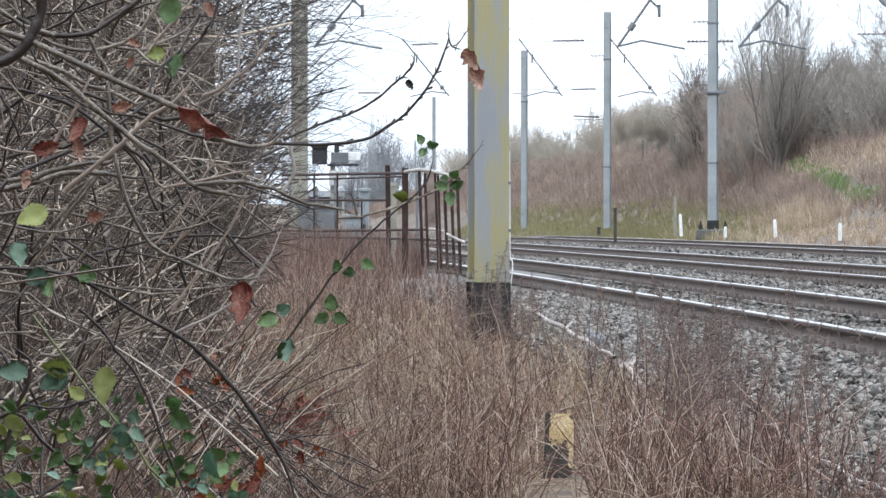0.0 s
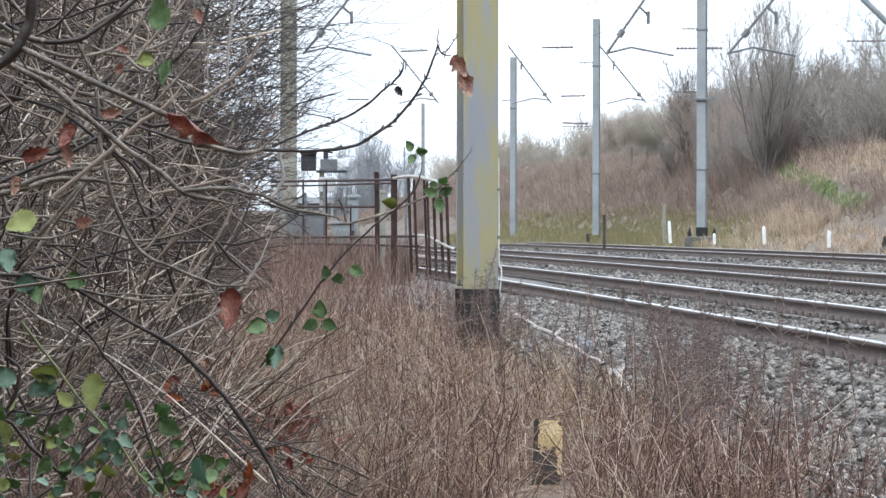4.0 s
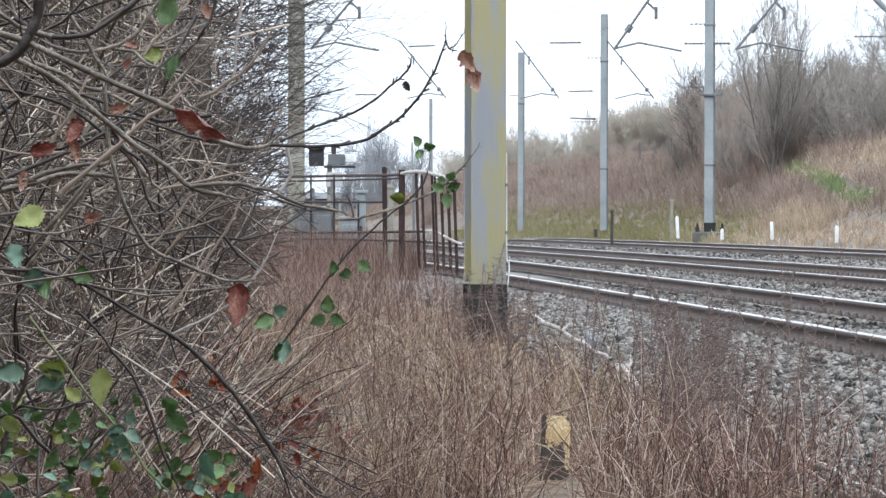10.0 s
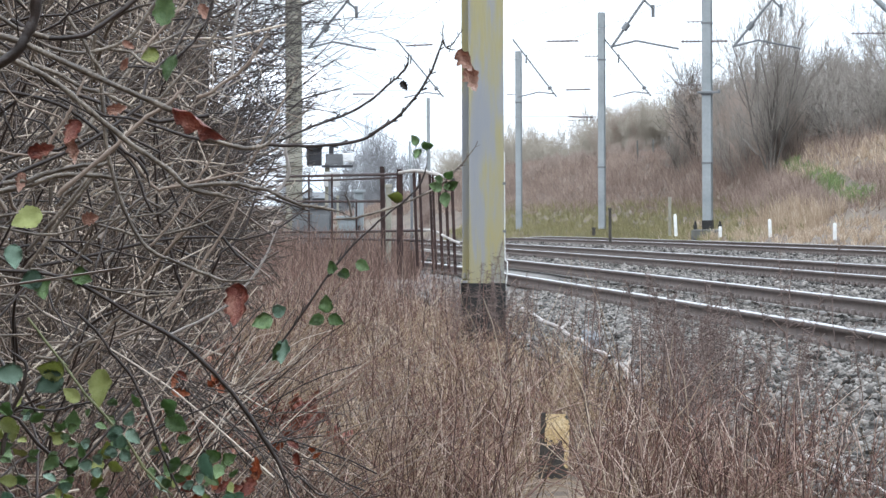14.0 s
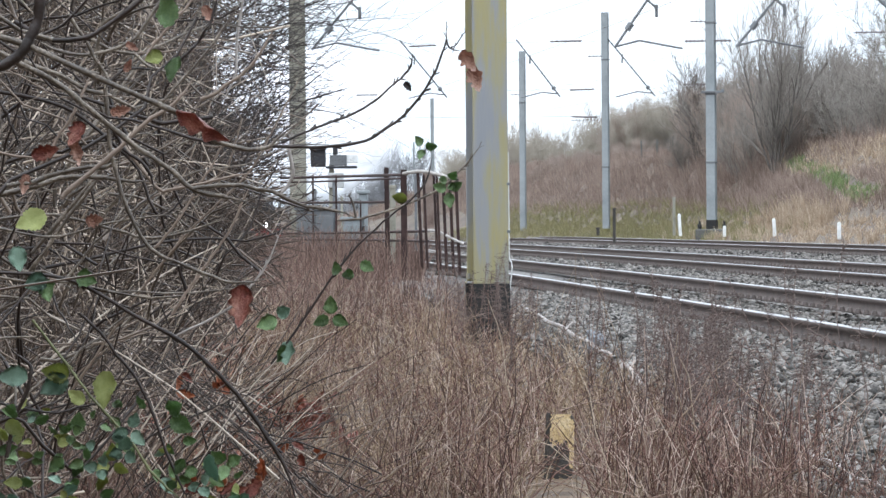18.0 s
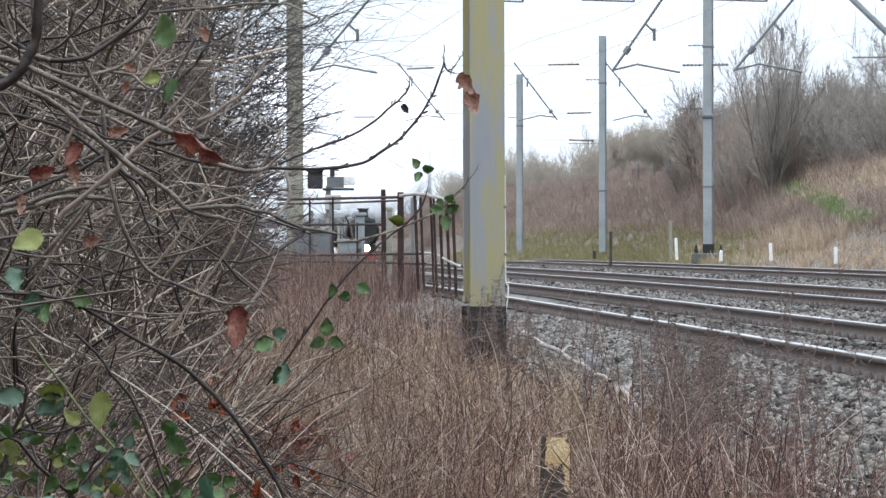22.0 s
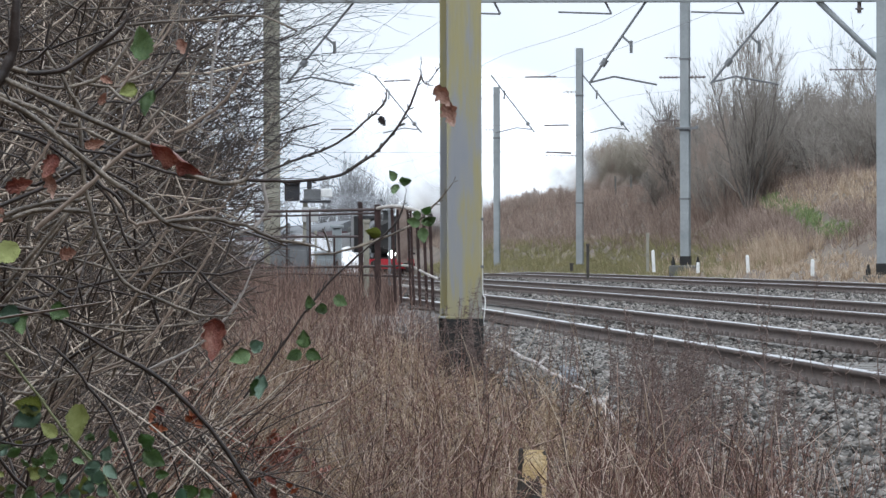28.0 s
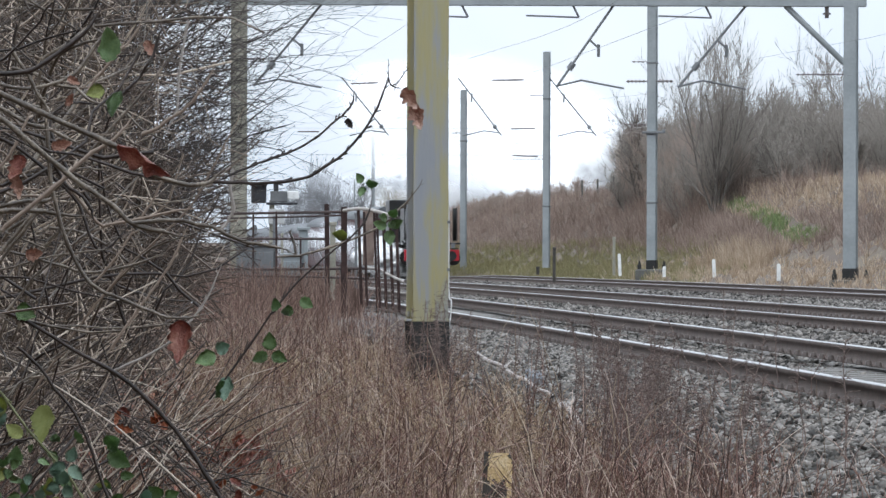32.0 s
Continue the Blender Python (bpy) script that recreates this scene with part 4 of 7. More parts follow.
bare_tree(ground_at(12.95, 219.5), 3, 5.6, 9, 2.3, (9, 6, 5), "tall bare multi-stemmed tree with an airy crown on the bank", min_r=0.0052, fork=0.34, base_r=0.065, upright=0.32, loose=0.4)
bare_tree(ground_at(13.35, 222), 4, 3.6, 6, 2.0, (7, 6, 4), "bare grey-brown tree crowded beside a larger one", min_r=0.006, fork=0.4, base_r=0.04, upright=0.15, loose=0.5)
bare_tree(ground_at(11.45, 250), 5, 3.9, 5, 1.0, (8, 6, 4), "small dark bare tree behind the mast on the bank", min_r=0.007, fork=0.42, base_r=0.06, upright=0.2, loose=0.45, material=M_TRUNK)
bare_tree(ground_at(17.6, 243), 6, 3.5, 7, 2.2, (9, 7, 5), "bare bushy tree at the top of the bank", min_r=0.006, fork=0.42, base_r=0.045, upright=0.15, loose=0.5)
bare_tree(ground_at(20.6, 238), 7, 4.2, 7, 2.4, (9, 7, 5), "tall bare tree beyond the portal mast", min_r=0.006, fork=0.42, base_r=0.05, upright=0.15, loose=0.5)
bare_tree(ground_at(24.5, 245), 17, 4.8, 7, 2.4, (9, 7, 5), "wide bare tree among the bank scrub", min_r=0.006, fork=0.42, base_r=0.05, upright=0.15, loose=0.5)

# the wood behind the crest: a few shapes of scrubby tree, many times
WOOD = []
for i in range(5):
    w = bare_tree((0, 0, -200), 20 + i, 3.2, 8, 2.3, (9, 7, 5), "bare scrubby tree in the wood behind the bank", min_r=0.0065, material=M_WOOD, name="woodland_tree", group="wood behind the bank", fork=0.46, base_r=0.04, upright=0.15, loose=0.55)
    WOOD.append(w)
g = np.random.default_rng(11)
spots = []
for i in range(200):
    spots.append((g.uniform(37, 60), g.uniform(300, 425)))
for i in range(62):
    spots.append((g.uniform(32.5, 42), g.uniform(375, 432)))
for i in range(34):
    spots.append((g.uniform(33, 52), g.uniform(215, 290)))
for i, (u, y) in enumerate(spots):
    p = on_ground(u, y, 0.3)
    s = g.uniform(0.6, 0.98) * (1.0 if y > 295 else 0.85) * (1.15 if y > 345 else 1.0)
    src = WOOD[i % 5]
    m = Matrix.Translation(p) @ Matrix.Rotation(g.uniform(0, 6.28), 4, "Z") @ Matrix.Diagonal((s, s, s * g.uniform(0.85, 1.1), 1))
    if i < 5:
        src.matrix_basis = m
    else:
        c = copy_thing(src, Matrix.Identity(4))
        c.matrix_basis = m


DARK = []
for i in range(3):
    w = bare_tree((0, 0, -200), 70 + i, 3.4, 9, 2.3, (7, 5, 4), "bare brown scrubby tree crowding the top of the bank", min_r=0.009, name="scrub_tree", group="scrub trees on the bank top", fork=0.42, base_r=0.04, upright=0.15, loose=0.5)
    DARK.append(w)
for i in range(34):
    y = g.uniform(222, 262)
    p = on_ground(g.uniform(28.5, 42), y, 0.3)
    m = Matrix.Translation(p) @ Matrix.Rotation(g.uniform(0, 6.28), 4, "Z") @ Matrix.Diagonal((*([g.uniform(0.7, 1.05)] * 3), 1))
    if i < 3:
        DARK[i].matrix_basis = m
    else:
        copy_thing(DARK[i % 3], Matrix.Identity(4)).matrix_basis = m


BRUSH = []
for i in range(3):
    w = bare_tree((0, 0, -200), 90 + i, 3.2, 10, 1.6, (7, 5, 4), "bare red-brown brushwood tree on the crest of the bank", min_r=0.0065, material=M_BRUSH, name="brushwood_tree", group="brushwood rising along the crest", fork=0.42, base_r=0.03, upright=0.2, loose=0.5)
    BRUSH.append(w)
for i in range(60):
    k = g.uniform(0.0325, 0.05)
    y = float(np.interp(k, [0.0325, 0.05], [280, 242])) + g.uniform(0, 26)
    h = float(np.interp(k, [0.0325, 0.040, 0.043, 0.046, 0.05], [0.3, 0.5, 1.2, 2.4, 2.9])) * g.uniform(0.75, 1.0) / 3.2
    m = Matrix.Translation(ground_at(k * y, y, 0.2)) @ Matrix.Rotation(g.uniform(0, 6.28), 4, "Z") @ Matrix.Diagonal((max(h, 0.3), max(h, 0.3), h, 1))
    if i < 3:
        BRUSH[i].matrix_basis = m
    else:
        copy_thing(BRUSH[i % 3], Matrix.Identity(4)).matrix_basis = m
# low bushes break the line of the far crest
for i in range(22):
    k = g.uniform(0.016, 0.036)
    y = float(np.interp(k, [0.016, 0.036], [318, 284])) + g.uniform(-4, 8)
    h = g.uniform(0.12, 0.34)
    m = Matrix.Translation(ground_at(k * y, y, 0.15)) @ Matrix.Rotation(g.uniform(0, 6.28), 4, "Z") @ Matrix.Diagonal((h * 1.2, h * 1.2, h, 1))
    copy_thing(BRUSH[i % 3], Matrix.Identity(4)).matrix_basis = m
# taller brushwood farther back, over which the plume drifts
for i in range(34):
    k = g.uniform(0.03, 0.048)
    y = g.uniform(348, 374)
    h = float(np.interp(k, [0.03, 0.0355, 0.048], [3.3, 3.8, 4.7])) * g.uniform(0.8, 1.0) / 4.0
    m = Matrix.Translation(ground_at(k * y, y, 0.2)) @ Matrix.Rotation(g.uniform(0, 6.28), 4, "Z") @ Matrix.Diagonal((h, h, h, 1))
    copy_thing((BRUSH + WOOD[:2])[i % 5], Matrix.Identity(4)).matrix_basis = m
# a thicket comes down the slope round the tall tree
for i in range(34):
    k = g.uniform(0.0475, 0.061)
    u = g.uniform(25.6, 27.6) - 0.5 * (k > 0.055)
    y = float(np.interp(k, [0.0475, 0.061], [248, 219])) + g.uniform(-2, 6)
    h = g.uniform(0.45, 0.85) * (0.75 if u < 26.2 else 1.0)
    m = Matrix.Translation(on_ground(u, y, 0.2)) @ Matrix.Rotation(g.uniform(0, 6.28), 4, "Z") @ Matrix.Diagonal((h * 0.8, h * 0.8, h, 1))
    copy_thing((BRUSH + DARK)[i % 5], Matrix.Identity(4)).matrix_basis = m
# the near edge of the wood, above the straw slope
for i in range(36):
    k = g.uniform(0.063, 0.098)
    y = float(np.interp(k, [0.063, 0.098], [226, 192])) + g.uniform(0, 16)
    h = g.uniform(0.45, 0.8)
    m = Matrix.Translation(ground_at(k * y, y, 0.2)) @ Matrix.Rotation(g.uniform(0, 6.28), 4, "Z") @ Matrix.Diagonal((h, h, h, 1))
    copy_thing(DARK[i % 3], Matrix.Identity(4)).matrix_basis = m


def green_way(y):
    """Middle of the strip of fresh grass that climbs the bank."""
    return np.interp(y, [187, 200, 218], [24.1, 24.9, 26.2])


def tufts(n, u0, u1, y0, y1, per, length, r, lean, material, name, label, keep=None, sides=3, k=3, seed=1):
    """Fans of thin stems standing on the ground: scrub, reeds or grass."""
    g = np.random.default_rng(seed)
    u = g.uniform(u0, u1, n)
    y = g.uniform(y0, y1, n)
    if keep is not None:
        ok = keep(u, y, g)
        u, y = u[ok], y[ok]
    n = len(u)
    x = u + axis(y)
    base = np.stack([x, y, ground_z(x, y) - 0.05], 1)
    big = g.uniform(0.55, 1.15, n)
    base = np.repeat(base, per, 0)
    big = np.repeat(big, per)
    N = len(base)
    a = g.uniform(0, 6.28, N)
    ln = length * big * g.uniform(0.5, 1.1, N)
    tilt = lean * g.uniform(0, 1, N) ** 0.7
    d = np.stack([np.cos(a) * np.sin(tilt), np.sin(a) * np.sin(tilt), np.cos(tilt)], 1)
    b0 = base + np.stack([np.cos(a), np.sin(a), 0 * a], 1) * (g.uniform(0, 0.35, N) * length * 0.4)[:, None]
    w = np.linspace(0, 1, k)
    P = b0[:, None] + d[:, None] * (ln[:, None] * w[None])[:, :, None]
    P[:, :, :2] += (g.normal(0, 0.1, (N, 1, 2)) * ln[:, None, None]) * (w ** 2)[None, :, None]
    P[:, :, 2] -= (ln * g.uniform(0, 0.18, N))[:, None] * (w ** 2)[None]
    R = (r * g.uniform(0.6, 1.3, N))[:, None] * np.linspace(1, 0.3, k)[None]
    return thing(name, label, "vegetation", kind="stuff", data=mesh_np(name, *tubes(P, R, sides), material))


def patch(cx, cy, rx, ry):
    return lambda u, y, g: ((u - cx) / rx) ** 2 + ((y - cy) / ry) ** 2 < g.uniform(0.5, 1.1, len(u))


tufts(15500, 22.6, 33.0, 145, 460, 11, 0.85, 0.0095, 0.75, M_SCRUB, "bank_scrub", "dense bare purple-brown scrub over the bank", keep=lambda u, y, g: g.uniform(0, 1, len(u)) < np.clip((u - 22.9) / 1.2, 0, 1) * np.where(u > 25.3, np.clip((y - 196) / 25, 0.12, 1), 1.0) * np.where((np.abs(u - green_way(y)) < 0.5) & (y > 186) & (y < 219), 0.06, 1.0), seed=2, k=2)
tufts(900, 22.9, 25.4, 186, 222, 11, 0.6, 0.0095, 0.75, M_SCRUB, "low_scrub", "low red-brown scrub on the lower bank", keep=lambda u, y, g: (np.abs(u - green_way(y)) > 0.45) & (g.uniform(0, 1, len(u)) < np.clip((y - 184) / 14, 0, 1) * np.clip((u - 22.8) / 0.7, 0, 1)), seed=12, k=2)
tufts(620, 26.5, 37.0, 190, 470, 14, 1.35, 0.012, 0.6, M_SCRUB, "tall_scrub", "tall bare scrub along the crest of the bank", keep=lambda u, y, g: y < 252, seed=3)
tufts(260, 24.2, 29.5, 222, 244, 22, 1.9, 0.0085, 0.5, M_SCRUB, "brushwood", "tall purple-brown brushwood round the foot of the trees", keep=patch(26.9, 233, 2.6, 10), seed=8)
tufts(3500, 19.95, 24.0, 185, 330, 9, 0.44, 0.012, 0.8, M_GREENGRASS, "bank_grass", "yellow-green grass at the foot of the bank", keep=lambda u, y, g: (y < 305) & (g.uniform(0, 1, len(u)) < np.clip((y - 180) / 25, 0, 1)), seed=4)
tufts(1500, 25.1, 30.0, 165, 224, 10, 0.5, 0.012, 0.7, M_STRAW, "pale_grass", "pale straw grass over the upper bank", keep=lambda u, y, g: g.uniform(0, 1, len(u)) < np.clip((226 - y) / 14, 0, 1) * np.clip((u - 25.0) / 0.8, 0, 1), seed=9)
tufts(2900, 20.0, 27.5, 135, 222, 10, 0.42, 0.011, 0.7, M_STRAW, "straw_grass", "dry straw-coloured grass on the bank", keep=lambda u, y, g: g.uniform(0, 1, len(u)) < np.clip((225 - y) / 30, 0, 1) * np.clip((u - 20.0) / 0.4, 0, 1) * np.where(u > 22.7, 0.12, 0.75), seed=5)
tufts(170, 21.9, 23.3, 184, 201, 26, 0.8, 0.008, 0.35, M_STRAW, "dry_reeds", "tall pale dry reeds at the foot of the bank", keep=lambda u, y, g: g.uniform(0, 1, len(u)) < 0.6, seed=6)
tufts(900, 23.6, 26.6, 184, 220, 10, 0.4, 0.014, 0.8, mat("fresh_green_grass", [(0.1, 0.155, 0.055), (0.16, 0.22, 0.085), (0.26, 0.27, 0.13)], scale=0.5, island=0.5, bump=0), "green_grass", "patch of fresh green grass on the bank", keep=lambda u, y, g: np.abs(u - green_way(y)) < g.uniform(0.15, 0.42, len(u)), seed=7)


def crest_fence():
    t = thing("post_and_wire_fence", "weathered post and wire fence along the bank crest", "fence")
    rows = []
    for i in range(9):
        y = 230 + 6.0 * i
        p = Vector(on_ground(27.3, y, 0.2))
        bm = boxes(((0.09, 0.09, 1.3), (0, 0, 0.65), 0.02))
        part("post", bm_mesh("post", bm, M_CONC), t, at=p)
        rows.append(p)
    for z in (0.5, 0.8, 1.15):
        part("wire", mesh_np("wire", *wire_run([tuple(p + Vector((0, -0.07, z))) for p in rows], 0.006, 40), M_WIRE), t)


crest_fence()
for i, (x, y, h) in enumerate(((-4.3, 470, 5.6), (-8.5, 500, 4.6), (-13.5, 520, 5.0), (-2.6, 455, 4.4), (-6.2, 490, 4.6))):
    bare_tree(ground_at(x, y), 40 + i, h + 0.5, 6, 1.9, (8, 6, 5), "bare tree far along the line, greyed with haze", min_r=0.009, material=M_HAZE, fork=0.4, loose=0.6, name="distant_tree", group="trees far along the line", base_r=0.06)


# ---- the verge: dead stalks, canes and grass ----
def verge_points(n, g, y0, y1, reach=0.095, umax=4.4, power=1.6):
    y = y0 + (y1 - y0) * g.uniform(0, 1, n) ** power
    x = g.uniform(-1, 1, n) * (reach * y)
    u = x - axis(y)
    edge = np.interp(y, [24, 30, 40, 50, 60], [2.75, 2.9, 3.15, 3.32, 3.42]) + 0.3 * np.sin(y * 0.7) + 0.35 * wob(x, y, 0.8, 3)
    keep = (u < edge) | (g.uniform(0, 1, n) < np.exp(-(u - edge) / 0.55) * 0.6)
    keep &= ~((np.abs(x / y - 0.0203) < 0.0066) & (y > 22) & (y < 28.3) & (g.uniform(0, 1, n) < 0.985))
    thin = wob(x, y, 2.9, 7) + 0.6 * wob(x, y, 6.1, 9)
    keep &= g.uniform(0, 1, n) < np.clip(0.78 + 0.35 * thin, 0.42, 1.0)
    keep &= ~((x / y > -0.037) & (x / y < -0.011) & (y > 25.5) & (y < 37.5) & (g.uniform(0, 1, n) < np.where((x / y < -0.018) & (y < 33), 0.86, 0.72)))
    keep &= ~((x / y > 0.013) & (x / y < 0.037) & (y > 34) & (y < 66) & (u > 2.0) & (g.uniform(0, 1, n) < 0.88))
    keep &= (u < umax) & ~((np.abs(x - 0.415) < 0.3) & (np.abs(y - 50) < 0.35))
    return x[keep], y[keep], u[keep]


def stalk_mesh(n, y0, y1, seed, hmin, hmax, r, lean, k=5, bend=0.35, sides=3, power=1.6, umax=4.4):
    g = np.random.default_rng(seed)
    x, y, u = verge_points(n, g, y0, y1, power=power, umax=umax)
    N = len(x)
    clump = 0.75 + 0.35 * wob(x, y, 1.7, 5)
    h = g.uniform(hmin, hmax, N) * np.clip(clump, 0.45, 1.25) * np.clip(1.15 - 0.35 * np.clip(u - 1.8, 0, 2), 0.35, 1)
    a = g.uniform(0, 6.28, N)
    tilt = np.abs(g.normal(0, lean, N))
    w = np.linspace(0, 1, k)
    d = np.stack([np.cos(a) * np.sin(tilt), np.sin(a) * np.sin(tilt), np.cos(tilt)], 1)
    base = np.stack([x, y, ground_z(x, y) - 0.03], 1)
    P = base[:, None] + d[:, None] * (h[:, None] * w[None])[:, :, None]
    b = g.uniform(0, 6.28, N)
    side = np.stack([np.cos(b), np.sin(b), -0.6 + 0 * b], 1) * (h * bend * g.uniform(0, 1, N) ** 1.5)[:, None]
    P += side[:, None] * (w ** 2)[None, :, None]
    P += g.normal(0, 0.012, P.shape) * w[None, :, None]
    P[:, :, 2] = np.maximum(P[:, :, 2], base[:, None, 2] - 0.03 + 0.05 * w[None])
    R = (r * g.uniform(0.55, 1.3, N))[:, None] * np.linspace(1, 0.4, k)[None]
    return P, R, N


P, R, N = stalk_mesh(13500, 23, 95, 31, 0.26, 0.8, 0.0033, 0.5, bend=0.7)
g = np.random.default_rng(32)
# side shoots on the stalks
pick = g.integers(0, N, 11000)
lo = P[pick, 2 + (g.uniform(0, 1, 11000) > 0.5)]
dirs = g.normal(0, 1, (11000, 3)) * (0.7, 0.7, 0.35) + (0, 0, 0.75)
dirs /= np.linalg.norm(dirs, axis=1, keepdims=True)
ln = g.uniform(0.07, 0.26, 11000)
w = np.linspace(0, 1, 4)
SP = lo[:, None] + dirs[:, None] * (ln[:, None] * w)[:, :, None] + g.normal(0, 0.006, (11000, 4, 3)) * w[None, :, None]
SR = np.full((11000, 1), 0.0022) * np.linspace(1, 0.5, 4)[None]
thing("dead_stalks", "tangle of dead reddish-brown weed stalks and canes", "weeds", kind="stuff", data=mesh_np("dead_stalks", *join(tubes(P, R, 3), tubes(SP, SR, 3)), M_STALK))
P, R, N = stalk_mesh(7500, 88, 175, 35, 0.4, 0.95, 0.006, 0.4, k=4, power=1.0, umax=3.5)
thing("far_stalks", "dead brown weeds along the line beyond the railing", "weeds", kind="stuff", data=mesh_np("far_stalks", *tubes(P, R, 3), M_TALL))
g = np.random.default_rng(34)
n = 4200
y = g.uniform(84, 116, n)
x = g.uniform(-0.034, -0.0035, n) * y
h = 0.42 + 0.45 * g.uniform(0, 1, n) ** 1.5
w = np.linspace(0, 1, 4)
d = np.stack([g.normal(0, 0.3, n), g.normal(0, 0.3, n), np.ones(n)], 1)
P = np.stack([x, y, ground_z(x, y) - 0.03], 1)[:, None] + d[:, None] * (h[:, None] * w)[:, :, None] + g.normal(0, 0.02, (n, 4, 3)) * w[None, :, None]
thing("railing_weeds", "dense dead brown weeds grown through the railing", "weeds", kind="stuff", data=mesh_np("railing_weeds", *tubes(P, np.full((n, 4), 0.0042) * np.linspace(1, 0.5, 4), 3), M_TALL))
P, R, N = stalk_mesh(6000, 52, 84, 38, 0.5, 1.25, 0.004, 0.28, k=5, power=1.0, umax=2.5, bend=0.5)
thing("tall_stalks", "tall dead brown weeds before the railing", "weeds", kind="stuff", data=mesh_np("tall_stalks", *tubes(P, R, 3), M_TALL))
P, R, N = stalk_mesh(620, 23, 60, 37, 0.7, 1.2, 0.0036, 0.85, k=7, bend=0.5, umax=3.2)
thing("leaning_canes", "long bleached canes leaning through the dead weeds", "canes", kind="stuff", data=mesh_np("leaning_canes", *tubes(P, R, 4), M_DRYGRASS))
P, R, N = stalk_mesh(23000, 23, 80, 33, 0.14, 0.45, 0.0027, 0.7, k=4, bend=0.7)
thing("dead_grass", "matted dead buff grass covering the verge", "grass", kind="stuff", data=mesh_np("dead_grass", *tubes(P, R, 3), M_DRYGRASS))


P, R, N = stalk_mesh(1300, 23, 52, 41, 0.35, 0.85, 0.0034, 0.26, k=6, bend=0.3, umax=2.8)
thing("dark_stalks", "dark wet upright weed stalks standing over the grass", "weeds", kind="stuff", data=mesh_np("dark_stalks", *tubes(P, R, 4), M_DARKSTALK))
g = np.random.default_rng(42)
n = 420
y = 23.5 + 36 * g.uniform(0, 1, n) ** 1.4
x = g.uniform(-0.045, 0.035, n) * y
u = x - axis(y)
ok = (wob(x, y, 1.3, 2) + 0.5 * wob(x, y, 3.1, 4) > 0.1) & (u < 2.8) & ~((np.abs(x / y - 0.0203) < 0.007) & (y < 28.6))
x, y = np.repeat(x[ok], 26), np.repeat(y[ok], 26)
n = len(x)
x, y = x + g.normal(0, 0.09, n), y + g.normal(0, 0.12, n)
a, L = g.uniform(0, 6.28, n), g.uniform(0.18, 0.5, n)
w = np.linspace(0, 1, 5)
out = np.stack([np.cos(a), np.sin(a), 0 * a], 1) * (L * g.uniform(0.2, 0.8, n))[:, None]
P = np.stack([x, y, ground_z(x, y) - 0.02], 1)[:, None] + out[:, None] * (w ** 1.6)[None, :, None]
P[:, :, 2] += L[:, None] * (w - 0.55 * g.uniform(0.2, 1.0, n)[:, None] * w ** 2.5)
thing("ochre_grass", "tufts of bleached ochre grass among the dead weeds", "grass", kind="stuff", data=mesh_np("ochre_grass", *tubes(P, np.full((n, 5), 0.0024) * np.linspace(1, 0.4, 5), 3), M_OCHRE))

# canes that have fallen out of the hedge across the weeds
g = np.random.default_rng(39)
n = 300
y = 22.5 + 14 * g.uniform(0, 1, n)
x = g.uniform(-0.066, -0.016, n) * y
a = np.where(g.uniform(0, 1, n) < 0.7, g.normal(0.75, 0.3, n), g.normal(2.3, 0.35, n))
L = g.uniform(0.45, 1.3, n)
w = np.linspace(0, 1, 8)
d = np.stack([np.cos(a), g.normal(0, 0.4, n), np.sin(a)], 1)
P = np.stack([x, y, ground_z(x, y) + 0.02], 1)[:, None] + d[:, None] * (L[:, None] * w)[:, :, None]
P[:, :, 2] -= (L * g.uniform(0.0, 0.35, n))[:, None] * (w ** 2)[None]
P += np.cumsum(g.normal(0, 0.006, P.shape), axis=1)
P[:, :, 2] = np.maximum(P[:, :, 2], ground_z(P[:, :, 0], P[:, :, 1]) + 0.02)
R = g.uniform(0.0018, 0.0042, n)[:, None] * np.linspace(1, 0.5, 8)[None]
for i in range(n):
    me = mesh_np("fallen_cane", *tubes(P[i:i + 1] - P[i, 0], R[i:i + 1], 4), (M_CANE, M_DRYGRASS, M_CANE, M_STALK)[i % 4])
    thing("fallen_cane", "slanting bare cane fallen from the hedge over the weeds", "cane", at=P[i, 0], group="canes fallen from the hedge", data=me)


def tall_weed(at, h, seed, lean=0.05):
    """One tall dead weed with drooping seed sprays."""
    g = np.random.default_rng(seed)
    k = 7
    w = np.linspace(0, 1, k)
    stem = np.stack([lean * h * w ** 1.5 + np.cumsum(g.normal(0, 0.012, k)), np.cumsum(g.normal(0, 0.012, k)), h * w], 1)
    t = thing("dead_weed", "tall dead brown weed with dry seed sprays", "weed", at=at, group="tall dead weeds")
    part("stem", mesh_np("stem", *tubes([stem], [np.linspace(0.0042, 0.0022, k)], 5), M_WEED), t)
    Q = []
    for i in range(70):
        f = g.uniform(0.35, 1.0)
        p = np.array([np.interp(f, w, stem[:, c]) for c in range(3)])
        a = g.uniform(0, 6.28)
        L = g.uniform(0.02, 0.12) * (1.2 - 0.6 * f)
        v = np.linspace(0, 1, 4)[:, None]
        Q.append(p + np.array([math.cos(a) * 0.6, math.sin(a) * 0.6, g.uniform(0.1, 1.0)]) * L * v + np.array([math.cos(a) * 0.3 * L, 0, -0.45 * L]) * v ** 2 + g.normal(0, 0.006, (4, 3)) * v)
    part("seed_spray", mesh_np("seed_spray", *tubes(np.array(Q), np.full((70, 4), 0.0021) * np.linspace(1, 0.7, 4), 3), M_WEED), t, kind="stuff")


def weed_on(x, y, h, seed, lean=0.05):
    tall_weed(ground_at(x, y, 0.05), h, seed, lean)


